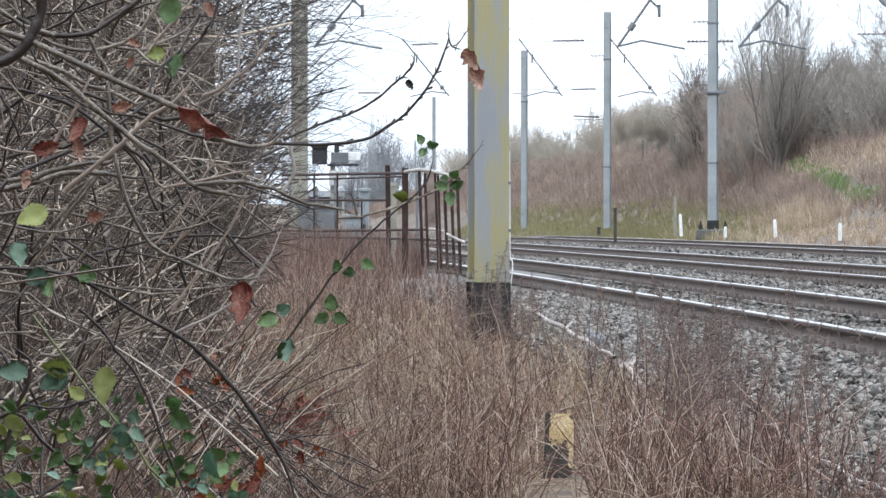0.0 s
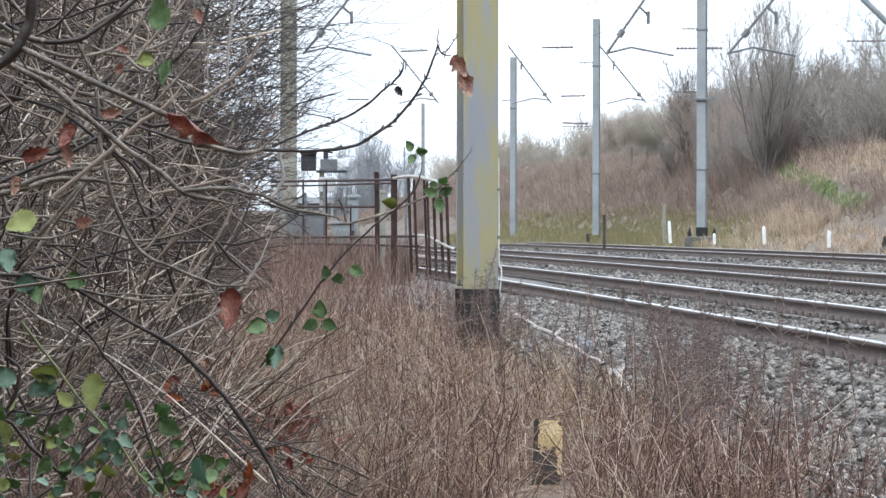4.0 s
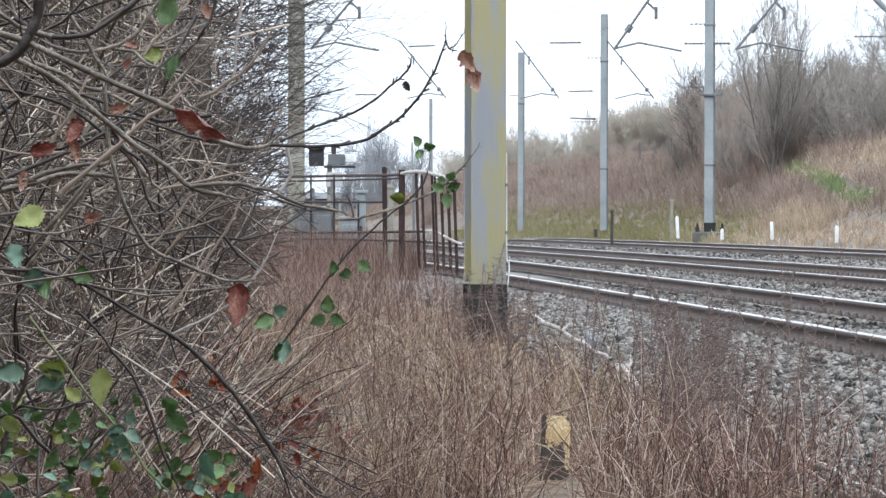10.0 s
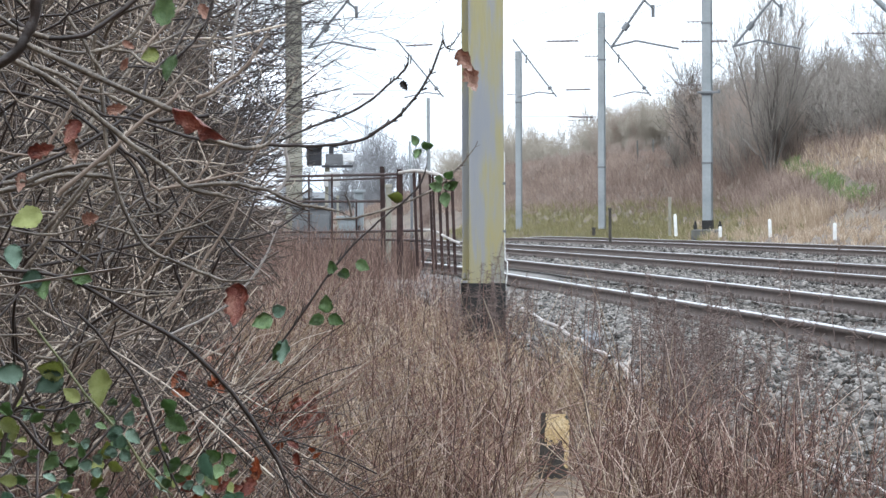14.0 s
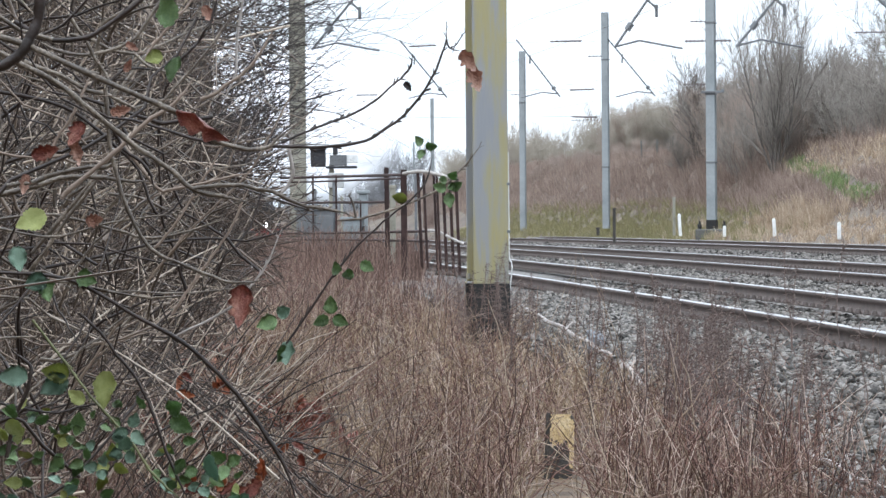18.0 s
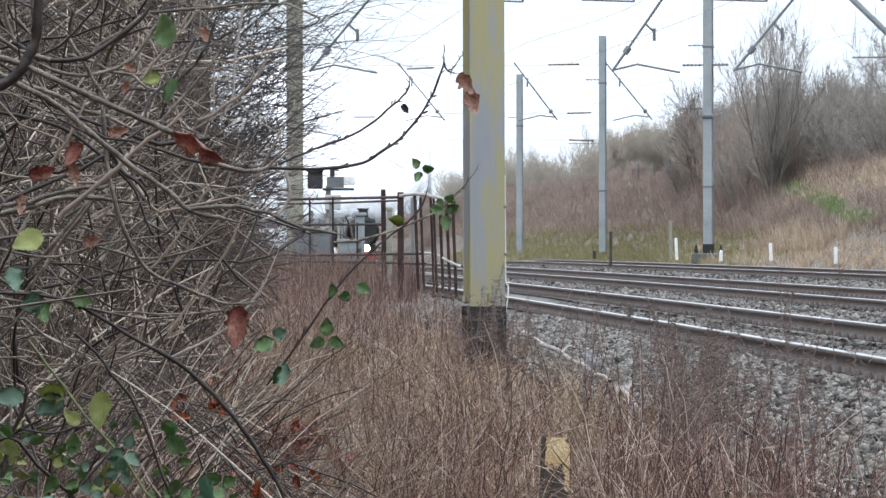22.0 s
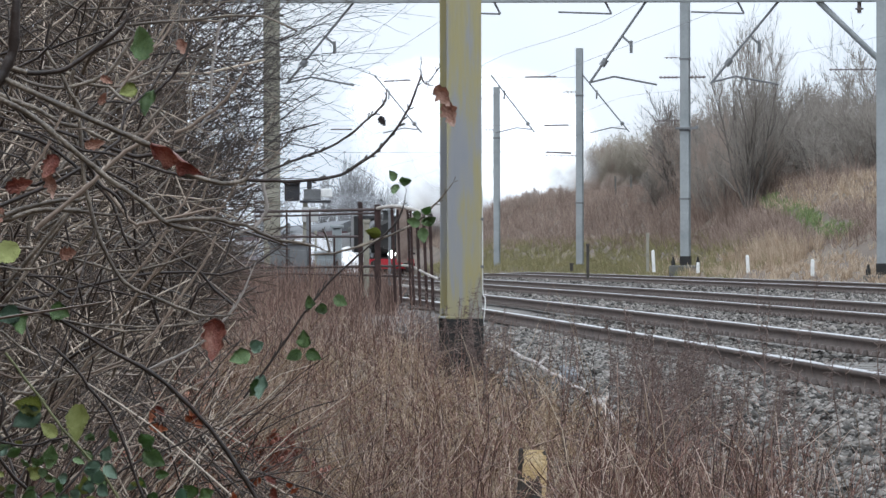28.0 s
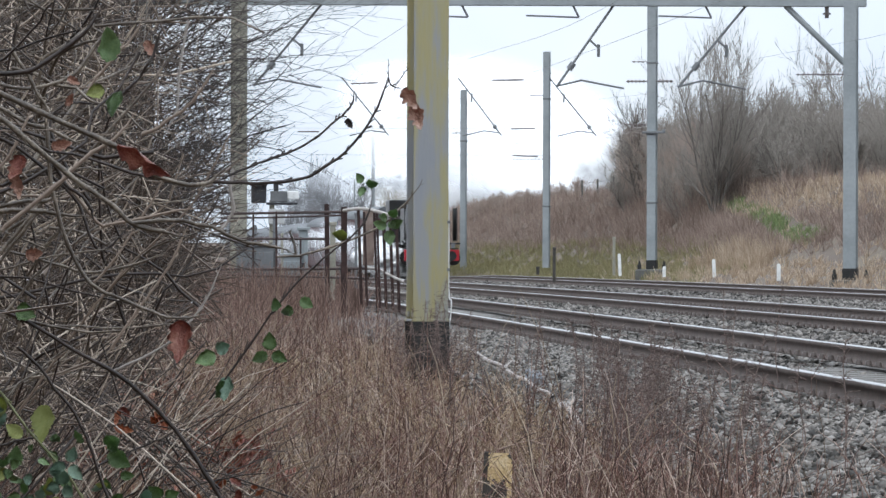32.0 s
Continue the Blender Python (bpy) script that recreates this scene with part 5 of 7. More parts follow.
weed_on(2.52, 40.5, 0.85, 61, -0.05)
weed_on(2.62, 42.0, 0.7, 62, 0.1)
weed_on(2.95, 42.5, 0.9, 63, 0.02)
weed_on(1.05, 44.0, 0.75, 64, 0.03)
weed_on(1.25, 42.0, 0.6, 65, -0.1)
weed_on(1.62, 39.0, 0.72, 66, 0.12)
weed_on(1.45, 36.0, 0.65, 67, 0.2)
weed_on(0.28, 48.6, 0.78, 68, 0.04)
weed_on(0.5, 48.4, 0.62, 69, -0.1)
weed_on(1.9, 33.5, 0.55, 70, 0.2)
weed_on(2.15, 36.5, 0.6, 71, -0.15)
weed_on(2.3, 30.5, 0.6, 72, 0.0)
for i, (x, y, h) in enumerate(((0.2, 49.2, 0.85), (0.33, 48.9, 0.7), (0.48, 49.1, 0.95), (0.62, 49.3, 0.8), (0.7, 48.8, 0.6), (0.4, 49.3, 0.75), (0.56, 48.7, 0.65), (0.15, 48.7, 0.6))):
    weed_on(x, y, h, 300 + i, 0.1 * (i % 3 - 1))
g = np.random.default_rng(74)
for i in range(12):
    weed_on(g.uniform(0.08, 0.78), g.uniform(47.2, 49.5), g.uniform(0.35, 0.72), 330 + i, g.normal(0, 0.15))
g = np.random.default_rng(73)
for i in range(110):
    y = g.uniform(27, 50)
    x = float(np.interp(y, [27, 45], [2.85, 3.4])) - 0.9 * g.uniform(0, 1) ** 1.5 + 0.25 * g.normal() + float(axis(y))
    if i % 3 and y > 32 and 0.013 < x / y < 0.037:  # the open patch round the fallen branch
        continue
    weed_on(x, y, g.uniform(0.35, 0.85), 200 + i, g.normal(0, 0.15))

# fallen leaves under the hedge
g = np.random.default_rng(36)
n = 440
which = np.repeat((0, 1), 220)
y = np.choose(which, (g.uniform(26, 29.5, n), g.uniform(29, 41, n)))
x = np.choose(which, (g.normal(-0.0375, 0.0035, n), g.normal(-0.043, 0.004, n))) * y
c = np.stack([x, y, ground_z(x, y) + g.uniform(0.0, 0.24, n)], 1)
s = g.uniform(0.025, 0.07, n)
a, b = g.uniform(0, 6.28, n), g.uniform(0.3, 1.3, n)
e1 = np.stack([np.cos(a), np.sin(a) * 0.6, np.sin(a) * 0.5], 1) * s[:, None]
e2 = np.stack([-np.sin(a) * 0.5, np.cos(a) * 0.7, np.cos(b) * 0.8], 1) * s[:, None] * 0.6
mid = np.stack([c - e1, c + e2 + (0, 0, 0.006), c + e1, c - e2 + (0, 0, 0.006)], 1).reshape(-1, 3)
thing("fallen_leaves", "fallen rust-red oak leaves lying under the hedge", "leaves", kind="stuff", data=mesh_np("fallen_leaves", mid, np.arange(4 * n).reshape(n, 4), M_FALLEN))


# ---- the hedge ----
def hedge_edge(h):
    """Slope in plan of the hedge's open side, by height over the eye per metre of distance."""
    return np.interp(h, [-0.06, -0.045, -0.03, -0.018, -0.007, 0.002, 0.01, 0.03, 0.06], [-0.076, -0.066, -0.049, -0.039, -0.0325, -0.031, -0.0305, -0.0295, -0.0285])


def hedge_twigs(n, seed, y0, y1, l0, l1, r0, r1, k=6, soft=0.004, forks=0, pull=0.0):
    g = np.random.default_rng(seed)
    y = g.uniform(y0, y1, n)
    h = g.uniform(-0.058, 0.062, n)
    edge = hedge_edge(h) - pull * np.clip((h + 0.004) / 0.012, 0.2, 1)
    b = g.uniform(-0.098, 0, n)
    b = np.where(b > edge - soft * g.exponential(1.0, n) ** 1.0, edge - g.uniform(0, 0.06, n), b)
    z = 1.5 + h * y
    ok = z > ground_z(b * y, y)
    y, b, z = y[ok], b[ok], z[ok]
    N = len(y)
    c = np.stack([b * y, y, z], 1)
    kind = g.uniform(0, 1, N)
    ang = np.where(kind < 0.45, g.normal(0.9, 0.35, N), np.where(kind < 0.72, g.normal(2.5, 0.45, N), g.normal(0.0, 0.5, N)))
    L = g.uniform(l0, l1, N)
    d = np.stack([np.cos(ang), g.normal(0, 0.35, N), np.sin(ang)], 1)
    w = np.linspace(-0.5, 0.5, k)
    P = c[:, None] + d[:, None] * (L[:, None] * w)[:, :, None]
    side = np.stack([-np.sin(ang), 0 * ang, np.cos(ang)], 1) * (g.normal(-0.05, 0.2, N) * L)[:, None]
    P += side[:, None] * ((w * 2) ** 2)[None, :, None]
    P += np.cumsum(g.normal(0, 0.024, P.shape), axis=1) * L[:, None, None]
    R = g.uniform(r0, r1, N)[:, None] * np.linspace(1, 0.5, k)[None]
    # forks: short shoots off each twig, set at an angle to it
    Q, S = [P], [R]
    for f in range(forks):
        j = g.integers(1, k - 1, N)
        at = P[np.arange(N), j]
        tan = P[np.arange(N), j + 1] - at
        tan /= np.linalg.norm(tan, axis=1, keepdims=True) + 1e-9
        perp = np.stack([-tan[:, 2], g.normal(0, 0.4, N), tan[:, 0]], 1) * g.choice([-1, 1], N)[:, None]
        way = tan + perp * g.uniform(0.5, 1.1, N)[:, None]
        way /= np.linalg.norm(way, axis=1, keepdims=True)
        ln = L * g.uniform(0.15, 0.5, N)
        v = np.linspace(0, 1, k)
        T = at[:, None] + way[:, None] * (ln[:, None] * v)[:, :, None] + np.cumsum(g.normal(0, 0.03, (N, k, 3)), axis=1) * ln[:, None, None] * v[None, :, None]
        Q.append(T)
        S.append(R[np.arange(N), j][:, None] * np.linspace(0.75, 0.35, k)[None])
    Q, S = np.concatenate(Q), np.concatenate(S)
    out = (Q[:, :, 0] / Q[:, :, 1] - hedge_edge((Q[:, :, 2] - 1.5) / Q[:, :, 1])).max(1) < 0.011
    return Q[out], S[out]


hedge = thing("hedge", "dense leafless hedge of tangled grey-brown twigs", "hedge")
part("twig_tangle", mesh_np("twig_tangle", *tubes(*hedge_twigs(1150, 51, 17, 34, 0.4, 1.3, 0.0019, 0.0048, forks=2, pull=0.005), 4), M_TWIG), hedge, kind="stuff")
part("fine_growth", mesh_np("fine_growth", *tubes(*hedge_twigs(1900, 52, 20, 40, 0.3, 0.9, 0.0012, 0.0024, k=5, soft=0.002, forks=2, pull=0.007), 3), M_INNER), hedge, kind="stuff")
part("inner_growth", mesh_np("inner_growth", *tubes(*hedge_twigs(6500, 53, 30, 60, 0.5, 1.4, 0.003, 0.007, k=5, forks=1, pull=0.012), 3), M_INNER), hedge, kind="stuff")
HP, HR = hedge_twigs(210, 54, 12.2, 19, 0.25, 0.75, 0.0022, 0.006, k=9, forks=1, pull=0.014)
for i in range(len(HP)):
    part("branch", mesh_np("branch", *tubes(HP[i:i + 1], HR[i:i + 1], 6), (M_BARK, M_DARKBARK, M_BARK, M_TWIG, M_DARKBARK)[i % 5], True), hedge)

g = np.random.default_rng(58)
LP, LR = hedge_twigs(950, 57, 21, 38, 0.25, 0.8, 0.0011, 0.0021, k=6, soft=0.0, forks=3)
shift = 0.011 * g.uniform(0, 1, len(LP)) * LP[:, 2, 1]
keep = (LP[:, 2, 0] / LP[:, 2, 1] > -0.058) & (LP[:, 2, 2] > 1.35)
LP[:, :, 0] += shift[:, None]
part("lace_growth", mesh_np("lace_growth", *tubes(LP[keep], LR[keep], 3), M_DARKBARK), hedge, kind="stuff")

EP, ER = hedge_twigs(9000, 56, 26, 60, 0.4, 1.2, 0.0022, 0.005, k=5, forks=1, pull=0.002)
keep = (EP[:, 2, 0] / EP[:, 2, 1] > -0.05) & (np.abs(EP[:, 2, 2] - 1.5) / EP[:, 2, 1] < 0.016)
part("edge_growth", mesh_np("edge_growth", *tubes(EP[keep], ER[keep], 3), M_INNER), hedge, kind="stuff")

# canes and suckers sprawling out of the hedge's foot
g = np.random.default_rng(60)
n = 420
y = g.uniform(15, 27, n)
x = g.uniform(-0.062, -0.021, n) * y
h = np.interp(x / y, [-0.062, -0.04, -0.021], [-0.02, -0.03, -0.046]) - g.exponential(0.009, n)
z = np.maximum(1.5 + h * y, ground_z(x, y) + 0.03)
a = np.where(g.uniform(0, 1, n) < 0.68, g.normal(0.8, 0.28, n), g.normal(2.45, 0.4, n))
L = g.uniform(0.25, 0.85, n)
w = np.linspace(-0.5, 0.5, 8)
d = np.stack([np.cos(a), g.normal(0, 0.4, n), np.sin(a)], 1)
P = np.stack([x, y, z], 1)[:, None] + d[:, None] * (L[:, None] * w)[:, :, None]
P[:, :, 2] -= (L * g.uniform(-0.1, 0.35, n))[:, None] * ((w * 2) ** 2)[None] * 0.5
P += np.cumsum(g.normal(0, 0.005, P.shape), axis=1)
P[:, :, 2] = np.maximum(P[:, :, 2], ground_z(P[:, :, 0], P[:, :, 1]) + 0.02)
R = g.uniform(0.0014, 0.0036, n)[:, None] * np.linspace(1, 0.5, 8)[None]
for k, mm in enumerate((M_TWIG, M_DARKBARK, M_CANE)):
    part("low_growth", mesh_np("low_growth", *tubes(P[k::3], R[k::3], 5), mm, True), hedge, kind="stuff")

# unseen hedge added towards the eye, overhead and round behind to block light: close inner growth, and canes standing
# out of it
def unseen_hedge_core(path, w, h, seed):
    """A thick run of close growth along a plan path, out of view to block light: a lumpy arch in section."""
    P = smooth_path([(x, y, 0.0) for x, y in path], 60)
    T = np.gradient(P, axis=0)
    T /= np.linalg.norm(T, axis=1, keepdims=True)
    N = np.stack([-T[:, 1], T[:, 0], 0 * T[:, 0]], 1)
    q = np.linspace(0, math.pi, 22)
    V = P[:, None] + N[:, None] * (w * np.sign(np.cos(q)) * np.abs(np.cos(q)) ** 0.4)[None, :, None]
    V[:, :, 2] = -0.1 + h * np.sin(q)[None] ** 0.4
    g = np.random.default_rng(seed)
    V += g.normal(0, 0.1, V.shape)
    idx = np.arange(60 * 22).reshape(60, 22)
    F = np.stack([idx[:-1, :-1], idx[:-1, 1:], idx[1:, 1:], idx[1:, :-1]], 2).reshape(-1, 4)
    part("unseen_core", mesh_np("unseen_core", V.reshape(-1, 3), F, M_INNER), hedge, "unseen close dark growth added to block light", kind="stuff")
    n = 9000
    i, j = g.integers(0, 60, n), g.integers(0, 22, n)
    d = V[i, j] - P[i] - (0, 0, 0.8)
    d = d / np.linalg.norm(d, axis=1, keepdims=True) + g.normal(0, 0.5, (n, 3))
    L = g.uniform(0.15, 0.6, n)
    u = np.linspace(0, 1, 4)
    Q = V[i, j][:, None] + d[:, None] * (L[:, None] * u)[:, :, None]
    part("unseen_outer_growth", mesh_np("unseen_outer_growth", *tubes(Q, np.full((n, 4), 0.004) * np.linspace(1, 0.5, 4), 3), M_TWIG), hedge, kind="stuff")


unseen_hedge_core([(-6.6, 48), (-5.2, 36), (-4.3, 26), (-3.4, 16), (-2.9, 7), (-3.0, -1), (-2.2, -5), (0.5, -6.5), (3.0, -6.8)], 1.15, 2.95, 71)
# twigs added above the view to cut the light from overhead
g = np.random.default_rng(72)
n = 2600
y = g.uniform(13, 36, n)
x = g.uniform(-0.1, -0.034, n) * y
z = 1.5 + 0.052 * y + g.uniform(0.05, 1.5, n) ** 1.2
a = g.uniform(0, 3.14, n)
d = np.stack([np.cos(a), g.normal(0, 0.5, n), np.sin(a)], 1)
w = np.linspace(-0.5, 0.5, 5)
P = np.stack([x, y, z], 1)[:, None] + d[:, None] * (g.uniform(0.3, 1.0, n)[:, None] * w)[:, :, None]
P[:, :, 2] = np.maximum(P[:, :, 2], 1.52 + 0.046 * P[:, :, 1])
part("unseen_upper_growth", mesh_np("unseen_upper_growth", *tubes(P, np.full((n, 5), 0.006) * g.uniform(0.5, 1.3, (n, 1)), 3), M_TWIG), hedge, kind="stuff")

# long thin shoots that reach out of the hedge against the sky
g = np.random.default_rng(55)
Q, S = [], []
for i in range(300):
    y = g.uniform(20, 36)
    h = g.uniform(0.004, 0.04)
    b = hedge_edge(h) - g.uniform(0.0, 0.012)
    p = np.array([b * y, y, 1.5 + h * y])
    L = g.uniform(0.12, 0.6) * (0.4 + g.uniform(0, 0.7))
    a = g.normal(0.45, 0.35)
    u = np.linspace(0, 1, 6)[:, None]
    d = np.array([math.cos(a), g.normal(0, 0.2), math.sin(a)])
    path = p + d * L * u + np.array([0, 0, g.normal(0.02, 0.2) * L]) * u ** 2 + np.cumsum(g.normal(0, 0.022, (6, 3)), 0) * L
    r = np.linspace(0.0026, 0.0011, 6) * g.uniform(0.6, 1.1)
    Q.append(path)
    S.append(r)
    for f in range(3):
        j = g.integers(1, 5)
        c = a + g.choice([-1, 1]) * g.uniform(0.4, 1.0)
        Q.append(path[j] + np.array([math.cos(c), g.normal(0, 0.2), math.sin(c)]) * L * g.uniform(0.15, 0.45) * u + np.cumsum(g.normal(0, 0.01, (6, 3)), 0) * L)
        S.append(r[j] * np.linspace(0.75, 0.4, 6))
# the longest and finest of them arch far out over the verge
for i in range(60):
    y = g.uniform(21, 30)
    h = g.uniform(0.012, 0.05)
    b = -0.03 + g.uniform(-0.004, 0.006)
    L = g.uniform(0.25, 0.95) * np.interp(h, [0.012, 0.026, 0.05], [0.35, 0.85, 1.0])
    a = g.normal(0.22, 0.22)
    u = np.linspace(0, 1, 6)[:, None]
    d = np.array([math.cos(a), g.normal(0, 0.2), math.sin(a)])
    path = np.array([b * y, y, 1.5 + h * y]) + d * L * u + np.array([0, 0, g.normal(-0.03, 0.12) * L]) * u ** 2 + np.cumsum(g.normal(0, 0.012, (6, 3)), 0) * L
    r = np.linspace(0.0021, 0.0008, 6) * g.uniform(0.6, 1.1)
    Q.append(path)
    S.append(r)
    for f in range(5):
        j = g.integers(1, 5)
        c = a + g.choice([-1, 1]) * g.uniform(0.3, 0.9)
        Q.append(path[j] + np.array([math.cos(c), g.normal(0, 0.2), math.sin(c)]) * L * g.uniform(0.1, 0.4) * u + np.cumsum(g.normal(0, 0.01, (6, 3)), 0) * L)
        S.append(r[j] * np.linspace(0.8, 0.45, 6))
part("outer_spray", mesh_np("outer_spray", *tubes(np.array(Q), np.array(S), 4), M_DARKBARK), hedge, kind="stuff")


def limb(pts, r0, r1, material, k=26, buds=0, seed=0, name="branch", parent=None):
    """One long branch with knuckles along it and, where asked, short spurs."""
    g = np.random.default_rng(seed + 900)
    P = smooth_path(pts, k)
    P += g.normal(0, 0.0005, P.shape)
    sway = np.stack([np.interp(np.arange(k) / 4, np.arange(12), g.normal(0, 0.0022, 12)) for _ in range(3)], 1)
    P += (sway - np.linspace(0, 1, k)[:, None] * sway[-1]) * (1, 1, 1)
    R = 0.95 * np.linspace(r0, r1, k) * (1 + 0.18 * (g.uniform(0, 1, k) > 0.8)) * np.clip((1.03 - np.linspace(0, 1, k)) * 5, 0.35, 1)
    pairs = [tubes([P], [R], 7)]
    for i in range(buds):
        j = g.integers(3, k - 1)
        t = P[j] - P[j - 1]
        n = np.array([-t[2], 0, t[0]]) / (np.linalg.norm(t) + 1e-9) * g.choice([-1, 1])
        L = g.uniform(0.003, 0.009)
        q = np.array([P[j], P[j] + n * L * 0.5 + t * 0.4, P[j] + n * L + t * 0.9])
        pairs.append(tubes([q], [[R[j] * 0.7, R[j] * 0.6, R[j] * 0.45]], 7))
    return part(name, mesh_np(name, *join(*pairs), material, True), parent or hedge)


limb([(-1.013, 12.000, 1.779), (-0.941, 12.000, 1.787), (-0.887, 12.000, 1.819), (-0.859, 12.000, 1.875), (-0.847, 12.000, 1.965), (-0.845, 12.000, 2.073)], 0.014, 0.01, M_DARKBARK, seed=1)
limb([(-0.989, 12.000, 1.869), (-0.869, 12.000, 1.823), (-0.737, 12.000, 1.767), (-0.623, 12.000, 1.719), (-0.527, 12.000, 1.671), (-0.494, 12.000, 1.631), (-0.437, 12.000, 1.613), (-0.377, 12.000, 1.611), (-0.347, 12.000, 1.631), (-0.293, 12.000, 1.671)], 0.0075, 0.004, M_BARK, 40, 12, 2)
limb([(-0.367, 12.000, 1.615), (-0.269, 12.000, 1.610), (-0.173, 12.000, 1.622), (-0.113, 12.000, 1.651), (-0.059, 12.000, 1.699), (-0.017, 12.000, 1.761), (0.007, 12.000, 1.815), (0.013, 12.000, 1.875)], 0.0042, 0.0022, M_DARKBARK, 40, 22, 3)
limb([(-0.346, 12.200, 1.621), (-0.237, 12.200, 1.665), (-0.157, 12.200, 1.702), (-0.096, 12.200, 1.751), (-0.068, 12.200, 1.784), (-0.060, 12.200, 1.812)], 0.003, 0.0024, M_DARKBARK, 30, 14, 4)
limb([(-0.327, 12.400, 1.695), (-0.259, 12.400, 1.732), (-0.193, 12.400, 1.747)], 0.002, 0.0014, M_DARKBARK, 16, 6, 5)
limb([(-0.997, 12.100, 1.848), (-0.888, 12.100, 1.787), (-0.779, 12.100, 1.721), (-0.695, 12.100, 1.648), (-0.598, 12.100, 1.576), (-0.537, 12.100, 1.527), (-0.465, 12.100, 1.509), (-0.416, 12.100, 1.495)], 0.007, 0.005, M_BARK, 40, 14, 6)
limb([(-0.537, 12.100, 1.526), (-0.440, 12.100, 1.531), (-0.380, 12.100, 1.521), (-0.319, 12.100, 1.497), (-0.253, 12.100, 1.478), (-0.184, 12.100, 1.459)], 0.0055, 0.0034, M_BARK, 36, 16, 7)
limb([(-0.184, 12.100, 1.459), (-0.189, 12.100, 1.485), (-0.201, 12.100, 1.511)], 0.003, 0.0022, M_BARK, 8, 2, 8)
limb([(-0.221, 12.000, 1.454), (-0.161, 12.000, 1.461), (-0.080, 12.000, 1.485), (-0.019, 12.000, 1.513), (0.025, 12.000, 1.543), (0.055, 12.000, 1.575), (0.086, 12.000, 1.618)], 0.0026, 0.0022, M_BARK, 30, 12, 9)
limb([(-0.731, 12.300, 1.743), (-0.712, 12.300, 1.583), (-0.675, 12.300, 1.454), (-0.626, 12.300, 1.386), (-0.558, 12.300, 1.352), (-0.472, 12.300, 1.322), (-0.423, 12.300, 1.316), (-0.349, 12.300, 1.339)], 0.0055, 0.0026, M_BARK, 40, 12, 10)
limb([(-0.330, 12.500, 1.647), (-0.338, 12.500, 1.609), (-0.328, 12.500, 1.559), (-0.349, 12.500, 1.522), (-0.393, 12.500, 1.503)], 0.0042, 0.0036, M_DEADWOOD, 20, 4, 11)
limb([(-1.026, 12.600, 1.503), (-0.912, 12.600, 1.532), (-0.799, 12.600, 1.554), (-0.648, 12.600, 1.540)], 0.0075, 0.005, M_BARK, 24, 8, 12)
limb([(-0.927, 12.800, 1.382), (-0.812, 12.800, 1.522), (-0.703, 12.800, 1.644), (-0.607, 12.800, 1.753), (-0.504, 12.800, 1.868), (-0.440, 12.800, 1.970)], 0.0052, 0.003, M_BARK, 30, 8, 13)
limb([(-0.876, 13.200, 1.048), (-0.718, 13.200, 1.272), (-0.586, 13.200, 1.431), (-0.454, 13.200, 1.563), (-0.375, 13.200, 1.695), (-0.322, 13.200, 1.800)], 0.0035, 0.002, M_TWIG, 30, 8, 14)
limb([(-0.626, 13.200, 1.180), (-0.507, 13.200, 1.246), (-0.414, 13.200, 1.338), (-0.375, 13.200, 1.431)], 0.0035, 0.002, M_DEADWOOD, 24, 6, 15)
limb([(-1.037, 12.900, 1.755), (-0.857, 12.900, 1.716), (-0.715, 12.900, 1.600), (-0.650, 12.900, 1.471), (-0.573, 12.900, 1.523)], 0.005, 0.003, M_DARKBARK, 30, 8, 16)
limb([(-1.045, 13.000, 1.458), (-0.902, 13.000, 1.468), (-0.759, 13.000, 1.438), (-0.668, 13.000, 1.416), (-0.564, 13.000, 1.434), (-0.499, 13.000, 1.458)], 0.0042, 0.003, M_BARK, 30, 8, 17)
limb([(-0.742, 12.700, 1.611), (-0.792, 12.700, 1.522), (-0.881, 12.700, 1.408), (-0.970, 12.700, 1.281)], 0.005, 0.004, M_BARK, 24, 6, 18)
limb([(-0.629, 13.000, 1.978), (-0.707, 13.000, 1.874), (-0.824, 13.000, 1.835), (-0.941, 13.000, 1.874)], 0.005, 0.004, M_BARK, 24, 8, 19)
limb([(-0.461, 13.400, 2.006), (-0.481, 13.400, 1.885), (-0.488, 13.400, 1.805), (-0.515, 13.400, 1.738)], 0.0035, 0.003, M_DEADWOOD, 20, 4, 20)

limb([(0.011, 12.000, 1.831), (0.018, 12.000, 1.820), (0.029, 12.000, 1.816), (0.041, 12.000, 1.812)], 0.0019, 0.0015, M_DARKBARK, 12, 3, 51)
limb([(0.019, 12.000, 1.820), (0.029, 12.000, 1.828), (0.042, 12.000, 1.840), (0.056, 12.000, 1.856)], 0.0016, 0.0011, M_DARKBARK, 12, 3, 52)

# crossing branches in the hedge face
limb([(-0.924, 12.500, 1.812), (-0.881, 12.500, 1.792), (-0.797, 12.500, 1.753), (-0.726, 12.500, 1.727), (-0.661, 12.500, 1.698)], 0.0058, 0.0042, M_BARK, 30, 8, 21)
limb([(-0.822, 12.200, 1.507), (-0.810, 12.200, 1.521), (-0.715, 12.200, 1.601), (-0.633, 12.200, 1.670), (-0.576, 12.200, 1.708), (-0.532, 12.200, 1.765)], 0.0056, 0.0042, M_CANE, 30, 8, 22)
limb([(-0.890, 12.400, 1.564), (-0.844, 12.400, 1.633), (-0.803, 12.400, 1.705), (-0.759, 12.400, 1.792)], 0.0042, 0.0028, M_CANE, 30, 8, 23)
limb([(-0.946, 12.300, 1.534), (-0.881, 12.300, 1.545), (-0.772, 12.300, 1.573), (-0.700, 12.300, 1.583)], 0.006, 0.005, M_BARK, 30, 8, 24)
